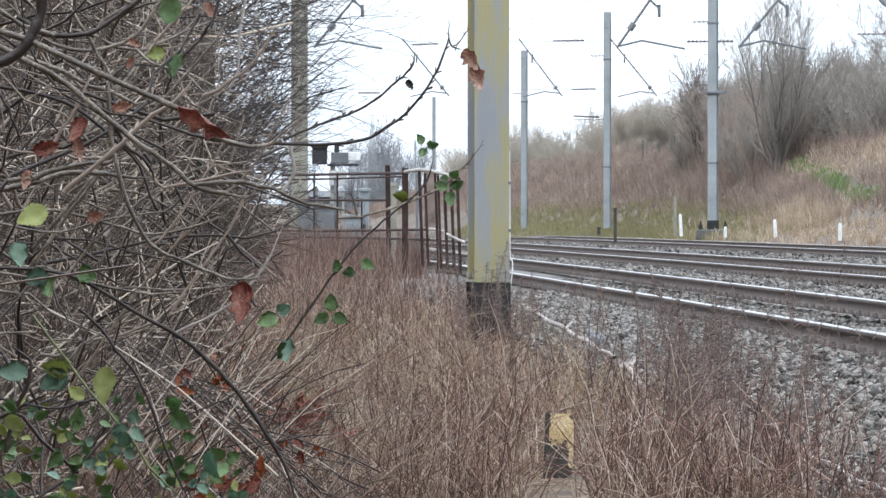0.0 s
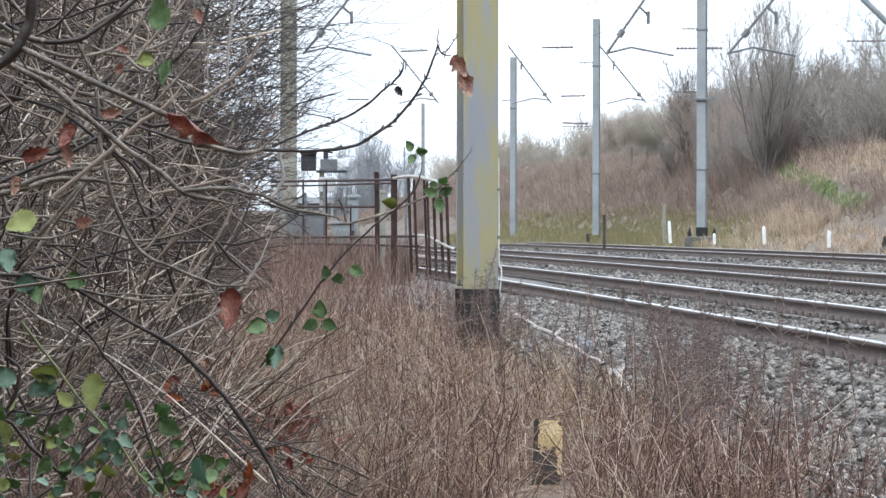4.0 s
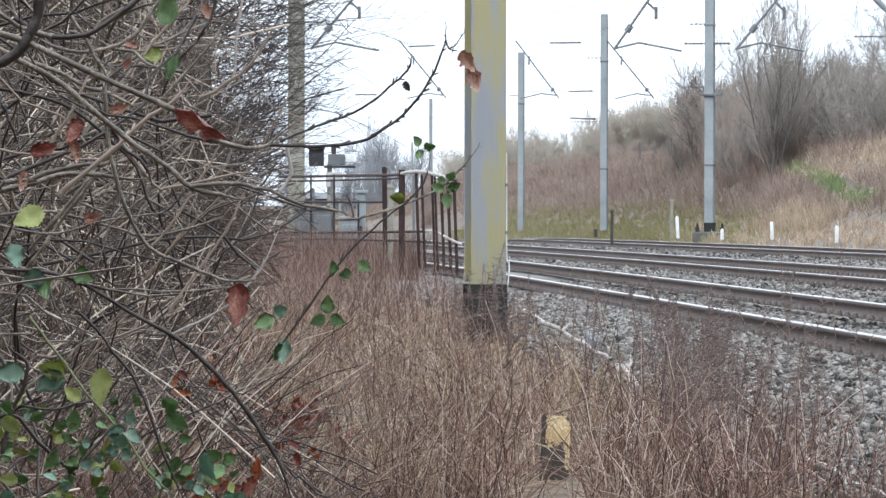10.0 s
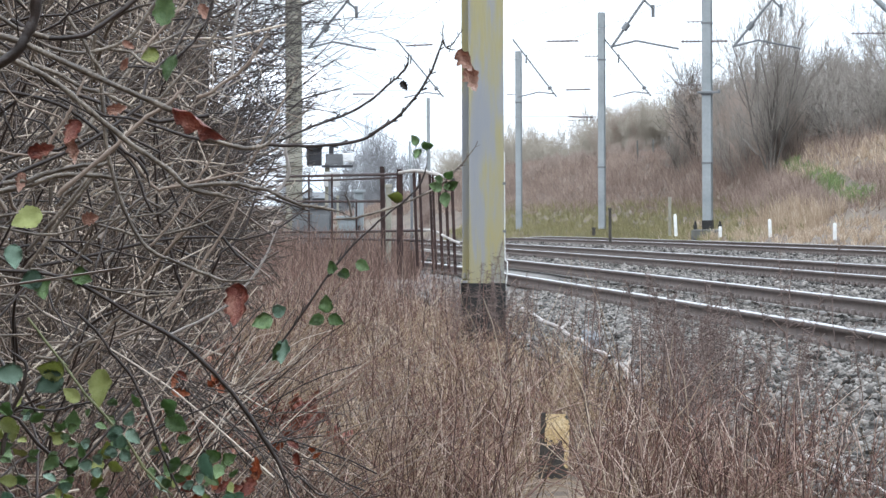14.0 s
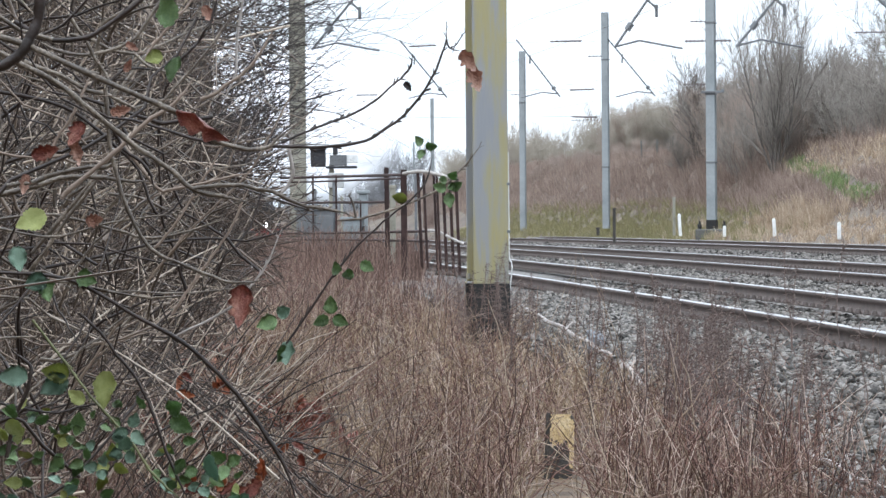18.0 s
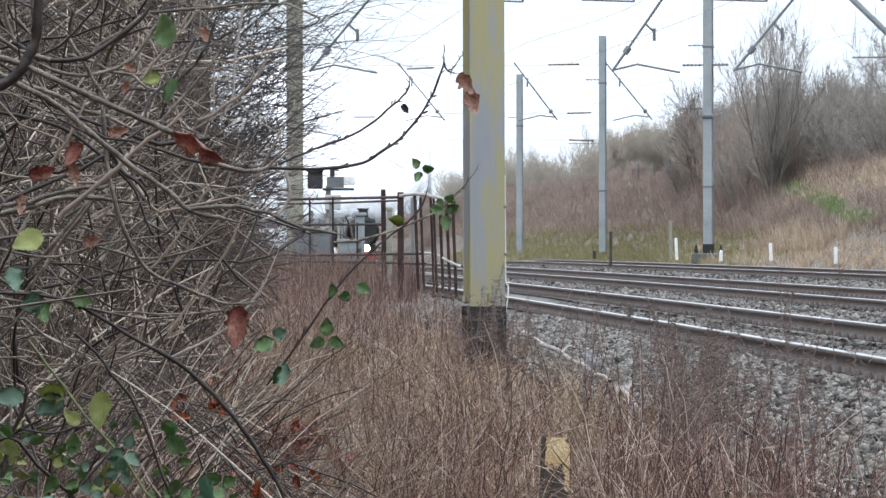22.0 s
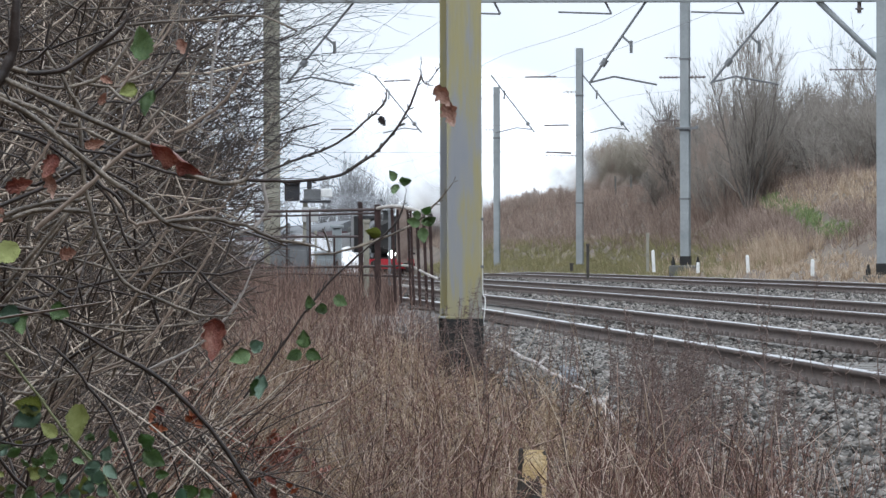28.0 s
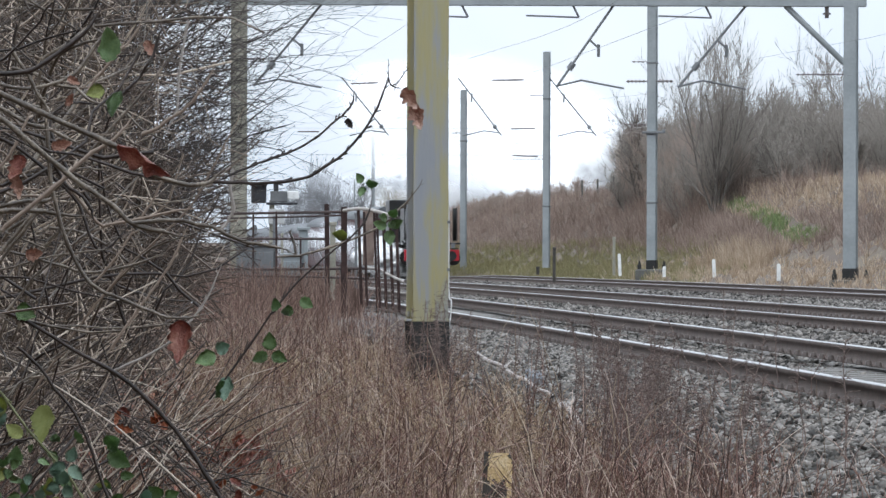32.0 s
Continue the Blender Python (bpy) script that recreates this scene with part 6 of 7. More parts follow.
limb([(-0.944, 12.600, 1.900), (-0.896, 12.600, 1.866), (-0.804, 12.600, 1.862), (-0.744, 12.600, 1.891), (-0.666, 12.600, 1.951), (-0.628, 12.600, 2.001)], 0.007, 0.005, M_DARKBARK, 30, 8, 25)
limb([(-0.660, 12.600, 1.812), (-0.634, 12.600, 1.852), (-0.591, 12.600, 1.900), (-0.555, 12.600, 1.944), (-0.534, 12.600, 1.988)], 0.0036, 0.0024, M_CANE, 30, 8, 26)
limb([(-0.549, 12.900, 1.728), (-0.476, 12.900, 1.768), (-0.421, 12.900, 1.827), (-0.381, 12.900, 1.888)], 0.0046, 0.003, M_CANE, 30, 8, 27)
limb([(-0.734, 12.300, 1.688), (-0.694, 12.300, 1.620), (-0.644, 12.300, 1.571), (-0.626, 12.300, 1.522)], 0.005, 0.003, M_DARKBARK, 30, 8, 28)
limb([(-1.027, 12.700, 1.621), (-0.951, 12.700, 1.601), (-0.849, 12.700, 1.598), (-0.735, 12.700, 1.601)], 0.0034, 0.0024, M_CANE, 30, 8, 29)
limb([(-0.843, 12.800, 1.922), (-0.773, 12.800, 1.807), (-0.747, 12.800, 1.753)], 0.0046, 0.003, M_BARK, 30, 8, 30)
limb([(-0.571, 12.500, 1.810), (-0.546, 12.500, 1.841), (-0.511, 12.500, 1.897), (-0.488, 12.500, 1.960)], 0.0044, 0.003, M_DARKBARK, 30, 8, 31)
limb([(-0.736, 12.400, 1.677), (-0.631, 12.400, 1.534), (-0.594, 12.400, 1.524), (-0.482, 12.400, 1.544), (-0.408, 12.400, 1.559)], 0.004, 0.003, M_CANE, 30, 8, 32)
limb([(-0.994, 12.600, 1.730), (-0.963, 12.600, 1.680), (-0.941, 12.600, 1.620)], 0.0036, 0.0026, M_DARKBARK, 30, 8, 33)
limb([(-0.646, 12.700, 1.395), (-0.589, 12.700, 1.465), (-0.519, 12.700, 1.573), (-0.481, 12.700, 1.649)], 0.0032, 0.002, M_CANE, 30, 8, 34)
limb([(-0.598, 12.500, 1.247), (-0.546, 12.500, 1.322), (-0.473, 12.500, 1.434), (-0.423, 12.500, 1.534)], 0.0036, 0.0022, M_CANE, 30, 8, 35)
limb([(-1.011, 12.500, 1.444), (-0.861, 12.500, 1.422), (-0.724, 12.500, 1.457), (-0.573, 12.500, 1.472)], 0.0034, 0.0022, M_BARK, 30, 8, 36)

# rain drops hanging under the twigs
M_DROP = bpy.data.materials.new("rain_drop")
M_DROP.use_nodes = True
dp = M_DROP.node_tree.nodes["Principled BSDF"]
dp.inputs["Transmission Weight"].default_value, dp.inputs["Roughness"].default_value, dp.inputs["IOR"].default_value = 1.0, 0.02, 1.33
g = np.random.default_rng(59)
HJ = g.integers(0, len(HP), 260)
HC = HP[HJ, g.integers(0, HP.shape[1], 260)] - np.stack([np.zeros(260), np.full(260, 0.004), np.full(260, 0.004)], 1)
ico = bmesh.new()
bmesh.ops.create_icosphere(ico, subdivisions=1, radius=1.0)
IV = np.array([v.co[:] for v in ico.verts])
IF = np.array([[v.index for v in f.verts] for f in ico.faces])
ico.free()
DV = (HC[:, None] + IV[None] * g.uniform(0.0016, 0.003, 260)[:, None, None]).reshape(-1, 3)
DF = (np.arange(260)[:, None, None] * len(IV) + IF[None]).reshape(-1, 3)
thing("rain_drops", "clear rain drops hanging from the hedge twigs", "water drops", kind="stuff", data=mesh_np("rain_drops", DV, DF, M_DROP, True))

# ---- brambles ----
bramble = thing("bramble", "arching bramble canes with scattered green leaves", "bramble")


def cane(pts, r0, r1, material, seed, buds=10):
    limb(pts, r0, r1, material, 34, buds, seed + 40, "cane", bramble)


cane([(-0.972, 11.800, 1.355), (-0.854, 11.800, 1.346), (-0.760, 11.800, 1.329), (-0.642, 11.800, 1.259), (-0.536, 11.800, 1.196), (-0.453, 11.800, 1.122), (-0.382, 11.800, 1.027), (-0.329, 11.800, 0.942), (-0.306, 11.800, 0.848)], 0.0038, 0.0056, M_DARKBARK, 1)
cane([(-0.362, 11.900, 1.152), (-0.267, 11.900, 1.283), (-0.195, 11.900, 1.378), (-0.112, 11.900, 1.455), (-0.058, 11.900, 1.503), (-0.026, 11.900, 1.545), (-0.019, 11.900, 1.595)], 0.0028, 0.0017, M_DARKBARK, 2)
cane([(-0.869, 12.000, 1.245), (-0.785, 12.000, 1.137), (-0.701, 12.000, 1.029), (-0.617, 12.000, 0.921), (-0.545, 12.000, 0.849)], 0.003, 0.0028, M_GREENSTEM, 3)
cane([(-0.766, 11.900, 1.265), (-0.683, 11.900, 1.176), (-0.624, 11.900, 1.081), (-0.588, 11.900, 0.973), (-0.528, 11.900, 0.843)], 0.0034, 0.003, M_DARKBARK, 4)
cane([(-0.312, 11.800, 0.928), (-0.282, 11.800, 0.907), (-0.217, 11.800, 0.860)], 0.0025, 0.002, M_DARKBARK, 5, 2)
cane([(-0.929, 12.000, 0.957), (-0.905, 12.000, 1.053), (-0.875, 12.000, 1.137), (-0.917, 12.000, 1.185)], 0.005, 0.004, M_DARKBARK, 6)
cane([(-0.707, 12.100, 0.952), (-0.574, 12.100, 1.019), (-0.440, 12.100, 1.073)], 0.0026, 0.0018, M_DARKBARK, 7)
cane([(-0.973, 12.100, 1.073), (-0.840, 12.100, 1.049), (-0.731, 12.100, 1.073), (-0.658, 12.100, 1.146)], 0.003, 0.002, M_DARKBARK, 8)


def leaf_mesh(name, material, length, width, lobes=0, fold=0.25, curl=0.2, seed=0):
    """A leaf blade with a folded midrib, a toothed or lobed edge and a little thickness."""
    g = np.random.default_rng(seed + 300)
    n = 18
    bm = bmesh.new()
    rows = []
    for i in range(n + 1):
        f = i / n
        w = width / 2 * math.sin(math.pi * min(1, f * 0.96 + 0.03) ** 0.8) ** 0.85 * (1.1 - 0.25 * f)
        if lobes:
            w *= 0.62 + 0.42 * abs(math.sin(f * math.pi * lobes))
        else:
            w *= 1 + g.normal(0.0, 0.06) + 0.06 * ((i % 2) * 2 - 1) * (0 < f < 0.97)
        z = curl * length * (f - 0.3) ** 2 + 0.02 * length * math.sin(f * 9 + seed)
        rows.append([bm.verts.new((s * w, f * length, z + fold * abs(s) * w * (1 + 0.25 * math.sin(f * 14 + s * 2 + seed)) + g.normal(0, 0.003) * length)) for s in (-1, -0.5, 0, 0.5, 1)])
    for a, b in zip(rows, rows[1:]):
        for j in range(4):
            bm.faces.new((a[j], a[j + 1], b[j + 1], b[j]))
    bmesh.ops.solidify(bm, geom=list(bm.faces), thickness=0.0006)
    return bm_mesh(name, bm, material, True)


LEAVES = {}
for i, (nm, mm) in enumerate((("green", M_LEAF), ("pale", M_LEAFPALE), ("yellow", M_LEAFYEL))):
    LEAVES[nm] = [leaf_mesh("leaf", mm, 1.0, 0.72, seed=i * 4 + j, fold=0.35 + 0.15 * j, curl=0.2 + 0.25 * j) for j in range(3)]


def leaf(at, size, turn, tone="green", tip=0.0, spin=0.0, k=0):
    """A bramble leaflet at its stalk end; turn: the way it points, anticlockwise from the right, as seen along the line."""
    ob = part("leaf", LEAVES[tone][k % 3], bramble)
    size *= 1.12
    base = Matrix.Rotation(radians(90), 4, "X")
    ob.matrix_basis = Matrix.Translation(at) @ Matrix.Rotation(radians(-turn + 90), 4, "Y") @ Matrix.Rotation(radians(spin), 4, "Z") @ Matrix.Rotation(radians(tip), 4, "X") @ base @ Matrix.Diagonal((size, size, size, 1))


def trefoil(at, size, turn, tone="green", tip=10, spin=0, k=0):
    for d, s in ((0, 1.0), (115, 0.9), (-115, 0.9)):
        a = radians(turn + d)
        q = Vector(at) + Vector((math.cos(a), 0.0, math.sin(a))) * 0.006
        leaf(q, size * s, turn + d, tone, tip, spin, k + (d > 0))


trefoil((-0.236, 11.900, 1.252), 0.036, 90, "green", 10, 0, 0)
trefoil((0.014, 11.900, 1.516), 0.031, -80, "green", 15, 10, 1)
trefoil((-0.038, 11.900, 1.607), 0.027, 20, "green", 25, 20, 2)
trefoil((0.015, 11.900, 1.535), 0.026, 60, "green", 40, 10, 0)
leaf((-0.074, 11.900, 1.497), 0.03, 170, "yellow", 10, 10, 0)
leaf((-0.350, 11.900, 1.247), 0.042, 200, "green", 10, 0, 0)
leaf((-0.347, 11.900, 1.257), 0.036, 25, "pale", 30, 0, 1)
leaf((-0.324, 11.900, 1.200), 0.05, -75, "pale", 20, 30, 2)
leaf((-0.328, 11.900, 1.188), 0.04, -140, "green", 30, -20, 0)
leaf((-0.231, 11.900, 1.354), 0.034, -10, "green", 50, 0, 0)
leaf((-0.171, 11.900, 1.364), 0.032, -30, "green", 20, 0, 1)
leaf((-0.189, 11.900, 1.342), 0.03, 190, "green", 30, 0, 2)
leaf((-0.835, 11.900, 1.471), 0.062, 205, "yellow", 10, 10, 0)
leaf((-0.897, 11.900, 1.404), 0.05, -80, "pale", 10, 0, 1)
leaf((-0.762, 11.800, 1.344), 0.046, -20, "green", 25, 0, 0)
leaf((-0.828, 11.800, 1.338), 0.05, 200, "pale", 20, 0, 1)
leaf((-0.825, 11.800, 1.332), 0.05, -60, "green", 30, 20, 2)
leaf((-0.707, 11.900, 1.140), 0.072, -88, "yellow", 10, 30, 0)
leaf((-0.790, 11.900, 1.134), 0.055, 170, "yellow", 15, 0, 1)
leaf((-0.793, 11.900, 1.126), 0.06, 215, "pale", 10, 10, 2)
leaf((-0.876, 11.900, 1.134), 0.058, 185, "pale", 10, 0, 0)
leaf((-0.574, 11.900, 1.039), 0.05, -30, "green", 10, 0, 1)
leaf((-0.576, 11.900, 1.057), 0.05, 30, "green", 40, 0, 2)
leaf((-0.494, 11.800, 0.966), 0.055, -50, "pale", 20, 40, 0)
leaf((-0.581, 12.000, 1.869), 0.07, 110, "green", 20, 30, 1)
leaf((-0.593, 12.000, 1.809), 0.04, 200, "yellow", 20, 0, 2)
leaf((-0.559, 12.000, 1.803), 0.06, -70, "green", 40, 40, 0)
g = np.random.default_rng(77)
for i in range(135):
    px, py = g.uniform(-0.094, -0.036 - 0.02 * (i > 80)), g.uniform(-0.0555, -0.035)
    if px > -0.05 and py > -0.042:
        continue
    d = g.uniform(11.7, 12.9)
    at = (px * d, d, 1.5 + py * d)
    tone = g.choice(["green", "green", "pale", "yellow"])
    leaf(at, g.uniform(0.02, 0.043), g.uniform(0, 360), tone, g.uniform(-10, 55), g.uniform(-50, 50), i)


g = np.random.default_rng(78)
for i in range(16):
    d = g.uniform(11.7, 12.4)
    px, py = g.uniform(-0.088, -0.034), g.uniform(-0.054, -0.04)
    if px > -0.045 and py > -0.046:
        continue
    trefoil((px * d, d, 1.5 + py * d), g.uniform(0.026, 0.04), g.uniform(0, 360), ("green", "pale", "yellow", "pale")[i % 4], g.uniform(5, 45), g.uniform(-30, 30), i)


# ---- dead oak leaves caught on the twigs ----
def oak_leaf(at, length, turn, material, label, tip=10, spin=0, seed=0, lobes=4, width=0.55, curl=0.9):
    me = leaf_mesh("oak_leaf", material, length, length * width, lobes=lobes, fold=0.7, curl=curl, seed=seed + 20)
    t = thing("oak_leaf", label, "leaf", group="dead leaves caught on the hedge", data=me)
    t.matrix_basis = Matrix.Translation(at) @ Matrix.Rotation(radians(-turn + 90), 4, "Y") @ Matrix.Rotation(radians(spin), 4, "Z") @ Matrix.Rotation(radians(tip), 4, "X") @ Matrix.Rotation(radians(90), 4, "X")


oak_leaf((-0.555, 11.900, 1.695), 0.132, -20, M_OAK, "curled rust-red oak leaf lying on a twig", 8, 58, 1, width=0.55, curl=0.3)
oak_leaf((-0.429, 12.200, 1.316), 0.095, -84, M_OAK, "rust-red oak leaf hanging from a hedge twig", 5, 25, 2, width=0.68)
oak_leaf((-0.761, 12.000, 1.667), 0.06, -110, M_OAK, "red-brown oak leaf hanging in the hedge", 5, 20, 3, width=0.7)
oak_leaf((-0.779, 12.000, 1.629), 0.06, -60, M_OAKDRY, "torn dry brown leaf hanging in the hedge", 10, 30, 4, width=0.6)
oak_leaf((0.045, 11.98, 1.812), 0.055, -38, M_OAKDRY, "dry curled brown leaf at a twig's tip", 10, 30, 5, width=0.75)
oak_leaf((0.066, 11.98, 1.776), 0.062, -58, M_OAKDRY, "dry brown leaf hanging from a bare twig", 15, 20, 6, width=0.65)
oak_leaf((-0.707, 12.100, 1.688), 0.05, 10, M_OAKDRY, "pale dead leaf lodged among twigs", 10, 0, 7)
oak_leaf((-0.774, 12.300, 1.454), 0.042, 10, M_OAKDRY, "small dead leaf lodged among twigs", 10, 0, 8, width=0.8)
oak_leaf((-0.891, 12.300, 1.598), 0.07, 15, M_OAK, "dark red dead leaf deep in the hedge", 10, 0, 9)
oak_leaf((-0.077, 12.100, 1.749), 0.026, -50, M_DARKBARK, "shrivelled dark bud leaf on a twig", 10, 10, 10, width=0.7)
oak_leaf((-0.903, 12.300, 1.558), 0.05, -100, M_OAKDRY, "pale brown dead leaf in the hedge", 10, 0, 11)
oak_leaf((-0.528, 12.600, 1.932), 0.05, -60, M_OAKDRY, "reddish dead leaf high in the hedge", 10, 0, 12)
oak_leaf((-0.704, 12.600, 1.787), 0.035, 60, M_OAKDRY, "pale dry leaf on a hedge twig", 10, 0, 13)
oak_leaf((-0.701, 12.600, 1.850), 0.035, -30, M_OAKDRY, "small pale dry leaf on a hedge twig", 10, 0, 14)


g = np.random.default_rng(81)
for i in range(22):
    px, py, d = ((g.uniform(-0.046, -0.031), g.uniform(-0.0535, -0.0485), 12.7), (g.uniform(-0.048, -0.036), g.uniform(-0.038, -0.03), 15.5), (g.uniform(-0.031, -0.019), g.uniform(-0.046, -0.0395), 16.5))[0 if i < 10 else 1 + i % 2]
    oak_leaf((px * d, d, 1.5 + py * d), g.uniform(0.035, 0.062), g.uniform(0, 360), M_RUSTLEAF if i % 3 else M_OAK, "dead rust-brown leaf caught low in the brambles", g.uniform(-30, 50), g.uniform(-50, 50), 20 + i, width=0.6)


# a drift of large dead leaves lying on the weeds below
DRIFT = [leaf_mesh("fallen_oak_leaf", (M_OAK, M_FALLEN, M_FALLEN, M_OAKDRY)[j], 1.0, 0.6, lobes=3 + j % 2, fold=0.6, curl=0.5 + 0.2 * j, seed=60 + j) for j in range(4)]
for i in range(150):
    k, y = ((g.normal(-0.0242, 0.0034), g.normal(29.4, 0.7)), (g.normal(-0.0262, 0.004), g.normal(29.2, 0.8)), (g.normal(-0.0435, 0.0035), g.normal(27.8, 0.6)), (g.normal(-0.0395, 0.003), g.normal(39.5, 1.0)))[i % 4]
    x = k * y
    t = thing("fallen_oak_leaf", "rust-brown dead oak leaf lying on the weeds", "leaf", group="drift of fallen oak leaves", data=DRIFT[i % 4])
    size = g.uniform(0.075, 0.13)
    t.matrix_basis = Matrix.Translation((x, y, float(ground_z(x, y)) + g.uniform(0.15, 0.3))) @ Euler((g.uniform(0.3, 1.5), g.uniform(-0.8, 0.8), g.uniform(0, 6.28))).to_matrix().to_4x4() @ Matrix.Diagonal((size, size, size, 1))


# ---- the train ----
def loco():
    t = thing("steam_locomotive", "black steam locomotive with a red buffer beam and lit headlamp", "locomotive")
    bm = rod(bmesh.new(), (0, 0.5, 2.55), (0, 7.5, 2.6), 0.88, n=32)
    part("boiler", bm_mesh("boiler", bm, M_LOCO, True), t)
    bm = rod(bmesh.new(), (0, 0.42, 2.55), (0, 0.5, 2.55), 0.72, n=28)
    rod(bm, (0, 0.36, 2.55), (0, 0.43, 2.55), 0.12, n=12)
    part("smokebox_door", bm_mesh("smokebox_door", bm, M_LOCO), t)
    bm = rod(bmesh.new(), (0, 1.4, 3.35), (0, 1.4, 3.85), 0.3, 0.26, n=20)
    rod(bm, (0, 1.4, 3.83), (0, 1.4, 3.93), 0.34, n=20)
    part("chimney", bm_mesh("chimney", bm, M_LOCO), t)
    bm = bmesh.new()
    bmesh.ops.create_uvsphere(bm, u_segments=16, v_segments=8, radius=0.42, matrix=Matrix.Translation((0, 4.6, 3.38)))
    part("dome", bm_mesh("dome", bm, M_LOCO, True), t)
    for s in (-1, 1):
        part("smoke_deflector", bm_mesh("smoke_deflector", boxes(((0.03, 1.9, 1.5), (s * 1.22, 1.5, 2.5), 0.008)), M_LOCO), t)
        part("running_plate", bm_mesh("running_plate", boxes(((0.5, 7.6, 0.08), (s * 1.08, 3.9, 1.62), 0.01)), M_LOCO), t)
        part("cylinder", bm_mesh("cylinder", rod(bmesh.new(), (s * 1.08, 0.9, 0.95), (s * 1.08, 2.1, 0.95), 0.34, n=18), M_LOCO), t)
        b = part("buffer", bm_mesh("buffer", rod(rod(bmesh.new(), (s * 0.87, 0.05, 1.05), (s * 0.87, -0.4, 1.05), 0.1, n=12), (s * 0.87, -0.38, 1.05), (s * 0.87, -0.46, 1.05), 0.23, n=20), M_LOCO), t)
        part("lamp", bm_mesh("lamp", boxes(((0.16, 0.16, 0.24), (s * 0.98, -0.02, 1.52), 0.03)), M_GREYBOX), t, "grey oil lamp")
        for y in (3.0, 5.0, 7.0):
            w = rod(bmesh.new(), (s * 0.68, y, 0.93), (s * 0.8, y, 0.93), 0.93, n=28)
            part("wheel", bm_mesh("wheel", w, M_LOCO), t)
        w = rod(bmesh.new(), (s * 0.68, 1.3, 0.48), (s * 0.8, 1.3, 0.48), 0.48, n=20)
        part("wheel", bm_mesh("wheel", w, M_LOCO), t)
    part("buffer_beam", bm_mesh("buffer_beam", boxes(((2.55, 0.12, 0.52), (0, 0.06, 1.08), 0.02)), M_RED), t, "bright red buffer beam")
    bm = rod(bmesh.new(), (0.08, -0.04, 1.6), (0.08, 0.1, 1.6), 0.2, n=16)
    part("headlamp", bm_mesh("headlamp", bm, M_LAMP), t, "lit white headlamp")
    bm = boxes(((0.12, 0.2, 0.3), (0, -0.08, 1.0), 0.02), ((2.5, 1.4, 0.06), (0, 0.8, 1.38), 0.01))
    part("coupling", bm_mesh("coupling", bm, M_LOCO), t)
    part("cab", bm_mesh("cab", boxes(((2.6, 2.0, 2.2), (0, 8.6, 2.6), 0.08)), M_LOCO), t)
    part("frames", bm_mesh("frames", boxes(((1.3, 9.2, 0.6), (0, 4.9, 1.1), 0.02)), M_LOCO), t)
    return t


def coach(label, tender=False):
    t = thing("tender" if tender else "railway_coach", label, "tender" if tender else "coach", group="" if tender else "coaches of the train")
    L, h = (6.5, 2.9) if tender else (19.0, 3.2)
    part("body", bm_mesh("body", boxes(((2.6 if tender else 2.75, L, h - 1.05), (0, L / 2 + 0.3, 1.05 + (h - 1.05) / 2), 0.06)), M_LOCO if tender else M_MAROON), t)
    if not tender:
        bm = rod(bmesh.new(), (0, 0.3, 2.75), (0, L + 0.3, 2.75), 1.45, n=28)
        for v in bm.verts:
            v.co.z = 3.2 + max(-0.05, (v.co.z - 2.75) * 0.42)
            v.co.x *= 0.96
        part("roof", bm_mesh("roof", bm, M_ROOF), t)
        for s in (-1, 1):
            for i in range(8):
                w = part("window", bm_mesh("window", boxes(((0.04, 1.25, 0.8), (s * 1.385, 1.7 + i * 2.3, 2.45), 0.01)), M_WHITE), t)
                part("pane", bm_mesh("pane", boxes(((0.03, 1.13, 0.7), (s * 1.405, 1.7 + i * 2.3, 2.45), 0.004)), M_GLASS), w)
    else:
        part("coal", bm_mesh("coal", boxes(((2.1, 4.0, 0.5), (0, 3.2, 3.0), 0.15)), M_BLACK), t)
    for y in ((1.2, 3.5, 5.8) if tender else (2.2, 4.6, 15.0, 17.4)):
        for s in (-1, 1):
            part("wheel", bm_mesh("wheel", rod(bmesh.new(), (s * 0.68, y, 0.5), (s * 0.8, y, 0.5), 0.5, n=20), M_LOCO), t)
    part("underframe", bm_mesh("underframe", boxes(((2.2, L - 0.4, 0.35), (0, L / 2 + 0.3, 0.88), 0.02)), M_LOCO), t)
    return t


def puff(name, seed, size, material, label, shells=1, stretch=(1.0, 1.0, 1.0), smooth_skin=False, lean=0):
    """A billow of vapour: shells of lumpy skin, one within another; a smooth one is a dome, open at the back."""
    bm = bmesh.new()
    for j in range(shells):
        f = 1.0 - 0.2 * j
        made = bmesh.ops.create_icosphere(bm, subdivisions=4, radius=1.0)
        for v in made["verts"]:
            o = Vector((seed * 3.1, j * 0.7, 0))
            n = noise.noise(v.co * 1.4 + o) * 0.55 + noise.noise(v.co * 3.5 + o) * 0.28 + noise.noise(v.co * 8 + o) * 0.1
            if smooth_skin:
                n = noise.noise(v.co * 1.5 + o) * 0.12 + noise.noise(v.co * 4 + o) * 0.02
            v.co = v.co * (1 + n) * f
    if smooth_skin:
        bmesh.ops.delete(bm, geom=[v for v in bm.verts if v.co.y > 0.1], context="VERTS")
    t = thing(name, label, "steam", group=name + "s")
    me = bm_mesh("billow", bm, material, True)
    for x, y, z, k in ((0, 0, 0, 1.0), (0.6, 0.3, 0.3, 0.5), (-0.5, 0.3, 0.4, 0.55))[:3 if smooth_skin else 1]:
        p = part("billow", me, t)
        p.matrix_basis = Matrix.Translation((x * size, y * size, z * size)) @ Matrix.Rotation(radians(lean), 4, "X") @ Matrix.Diagonal((size * k * stretch[0], size * k * stretch[1], size * k * stretch[2], 1))
    return t


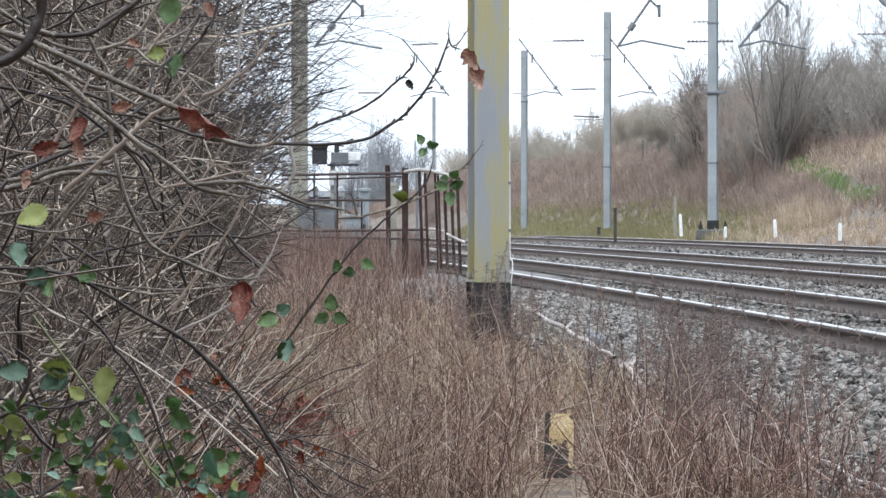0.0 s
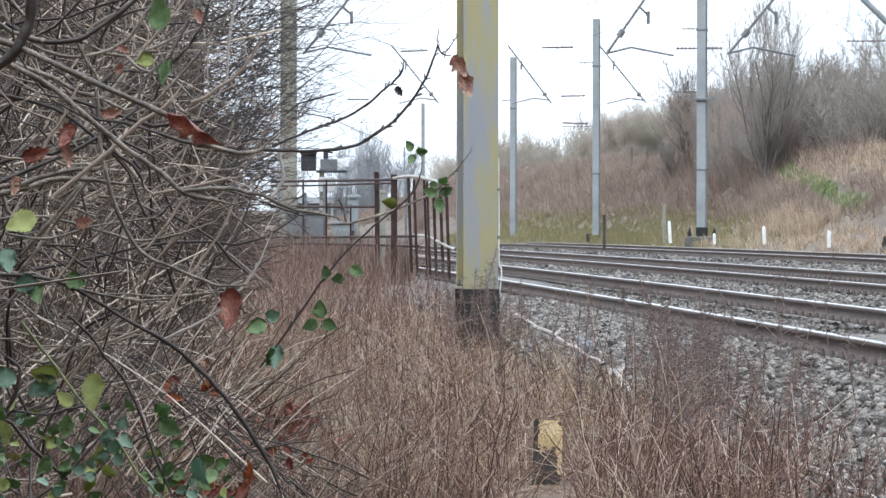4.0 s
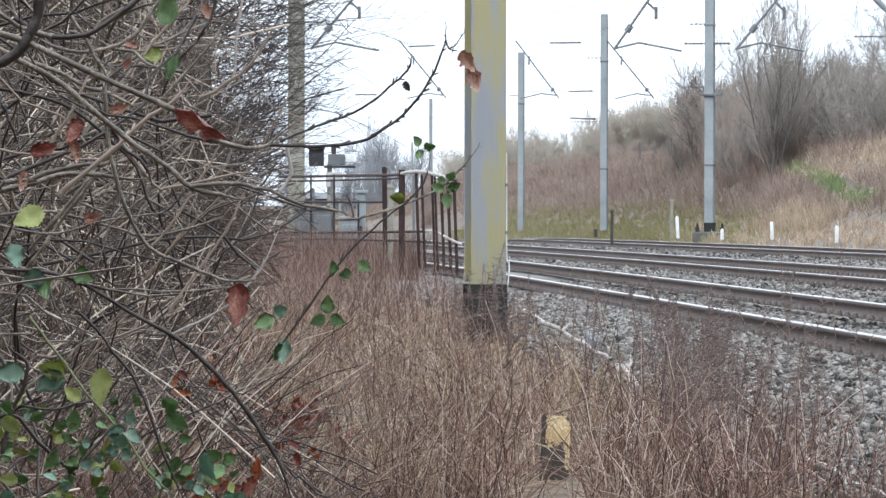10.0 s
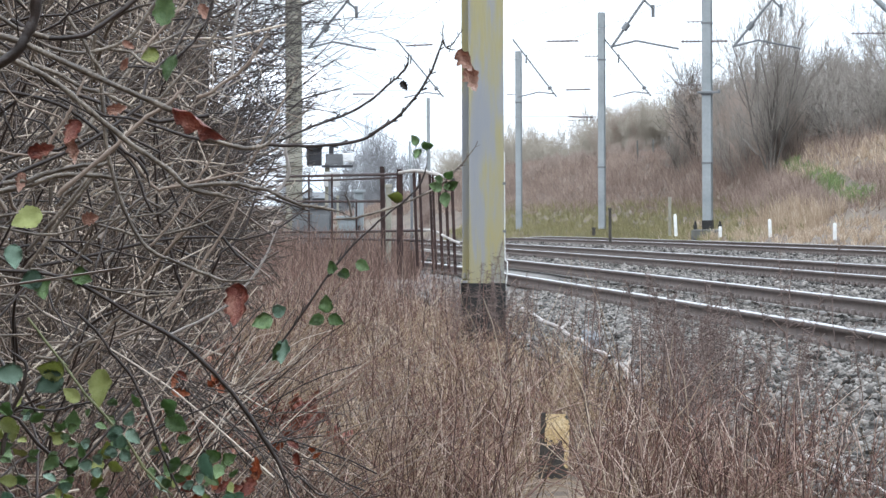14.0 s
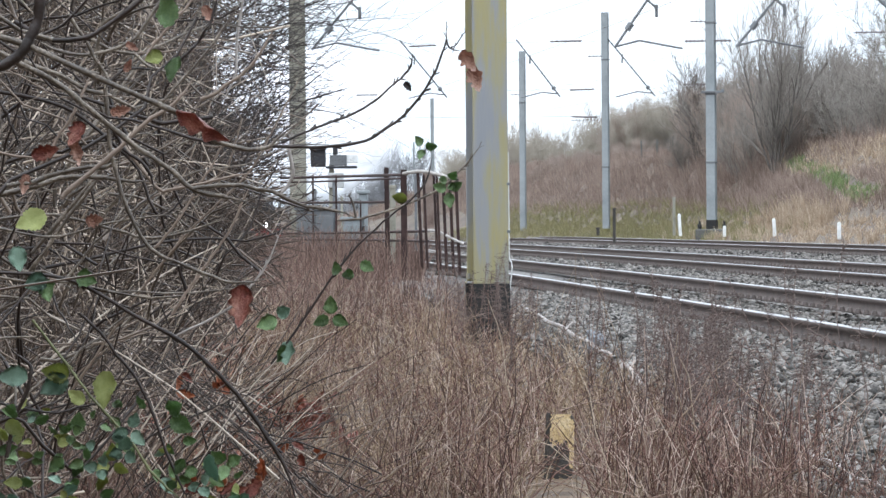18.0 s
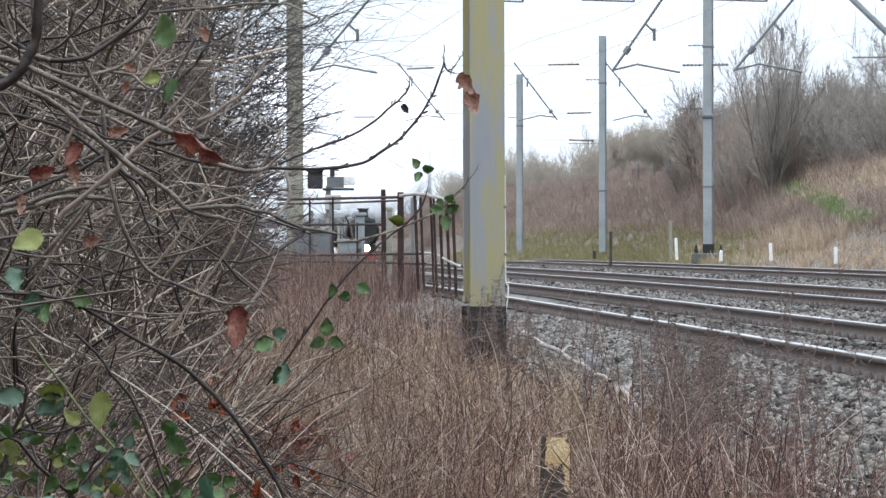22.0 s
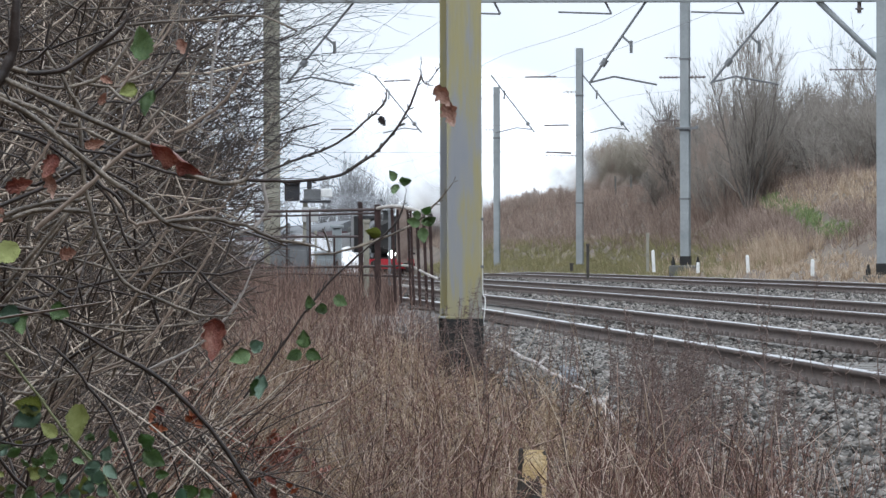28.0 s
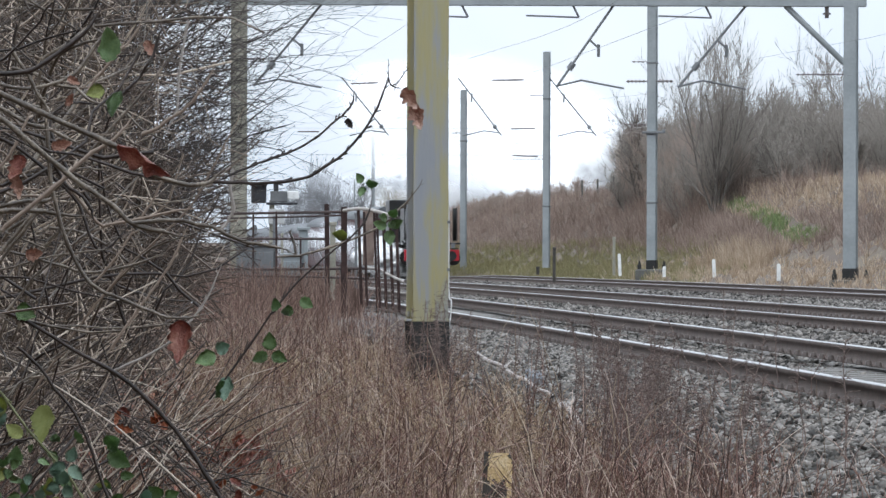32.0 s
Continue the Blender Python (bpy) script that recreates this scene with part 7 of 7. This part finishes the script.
ENGINE = loco()
TENDER = coach("black locomotive tender loaded with coal", True)
COACHES = [coach("maroon railway coach with a grey roof") for _ in range(4)]
LOW = puff("low_steam", 95, 0.42, M_JET, "low patch of white steam lying by the line", stretch=(1.1, 0.8, 0.55))
STEAM = [puff("steam_cloud", i, 5.4 + 0.5 * (i % 3), M_STEAM, "drifting cloud of white locomotive steam", stretch=(1.15, 0.16, 1.3), smooth_skin=True, lean=-42) for i in range(4)]
SMOKE = [puff("smoke_cloud", 50 + i, 0.8 + 0.2 * (i % 3), M_SMOKE, "grey exhaust smoke over the train", stretch=(1.3, 0.5, 0.8), smooth_skin=True, lean=-25) for i in range(6)]
VEIL = [puff("vapour_cloud", 110 + i, 1.15 + 0.2 * (i % 3), M_VEIL, "thin grey vapour drifting along the coaches", stretch=(1.1, 0.5, 0.95), smooth_skin=True, lean=-25) for i in range(9)]
JETS = [puff("steam_jet", 80 + i, 0.66 + 0.15 * (i % 2), M_JET, "dense white steam from the cylinders", stretch=(1.0, 1.4, 0.95)) for i in range(5)]

# distance of the engine's front along the line, by time
RUN = ((0.0, 640.0), (8.0, 560.0), (13.0, 497.0), (16.0, 452.0), (17.5, 424.0), (19.0, 378.0), (20.0, 348.0), (21.0, 332.0), (22.0, 330.0), (23.0, 327.7), (24.0, 324.5), (25.0, 320.5), (26.5, 311.5), (28.0, 300.0), (29.0, 294.0), (30.0, 285.0), (31.0, 271.2), (31.8, 263.0), (32.0, 260.0))
TIMES = (0.0, 3.0, 6.0, 9.0, 12.0, 15.0, 18.0, 20.0, 22.0, 23.0, 24.0, 25.0, 26.0, 27.0, 28.0, 29.0, 30.0, 31.0, 32.0)


def on_line(y, back):
    """Pose on the far track, back metres behind the distance y."""
    q = y + back
    slope = math.degrees(math.atan(0.035 + 0.0002 * q))
    return pose(float(axis(q)) + 18.155, q, float(rail_z(q)) + 0.025, -0.21, 0, slope)


def front(t):
    return float(np.interp(t, [r[0] for r in RUN], [r[1] for r in RUN]))


def motions():
    times = sorted(set(TIMES) | {r[0] for r in RUN})
    walk(ENGINE, [(t, on_line(front(t), 0.0)) for t in times])
    walk(TENDER, [(t, on_line(front(t), 9.6)) for t in times])
    for i, c in enumerate(COACHES):
        walk(c, [(t, on_line(front(t), 17.0 + 19.8 * i)) for t in times])
    for i, j in enumerate(JETS):
        walk(j, [(t, on_line(front(t), 1.5 + 1.6 * i) @ pose(-1.8 - 0.06 * i, 0, 0.75 + 0.12 * i, 0, 0, 4 * t + 40 * i)) for t in times])
    for i, s in enumerate(SMOKE):
        walk(s, [(t, on_line(front(t), 3.0 + 3.2 * i) @ pose(-0.6 * i, 0, 4.0 + 0.12 * i, 0, 0, 3 * t + 50 * i)) for t in times])
    walk(LOW, [(t, pose(float(np.interp(t, [0, 10, 17, 19, 32], [-20.0, -12.0, -5.7, -5.2, -4.9])), 305, -1.05 + float(np.interp(t, [12, 20], [-0.15, 0.05])), 0, 0, 2 * t)) for t in times])
    for i, s in enumerate(VEIL):
        walk(s, [(t, on_line(front(t), 12.0 + 5.5 * i) @ pose(-2.6 - 0.1 * i, 0, 1.5 + 0.5 * (i % 2), 0, 0, 20 * i)) for t in times])
    # the plume drifts behind the bank, over the wood
    for i, s in enumerate(STEAM):
        rows = []
        for t in times:
            head = float(np.interp(t, [0, 12, 18, 21, 22.6, 23.4, 24, 25, 28, 30, 32], [-62, -36, -19, -8, -3.5, -0.7, 1.0, 4.0, 5.5, 8.4, 9.1]))
            rear = float(np.interp(t, [0, 10, 12, 14, 16, 23, 25, 28, 32], [-60, -30, -20, -10.5, -7.5, -6.5, -3.5, 1.5, 3.0]))
            x = rear + max(head - rear, -4.5) * (3 - i) / 3
            rows.append((t, pose(x, 336 + 1.6 * i, 5.6 + 0.8 * (i % 2) + 0.1 * max(0, t - 23), 0, 0, 0.3 * t)))
        walk(s, rows)


motions()
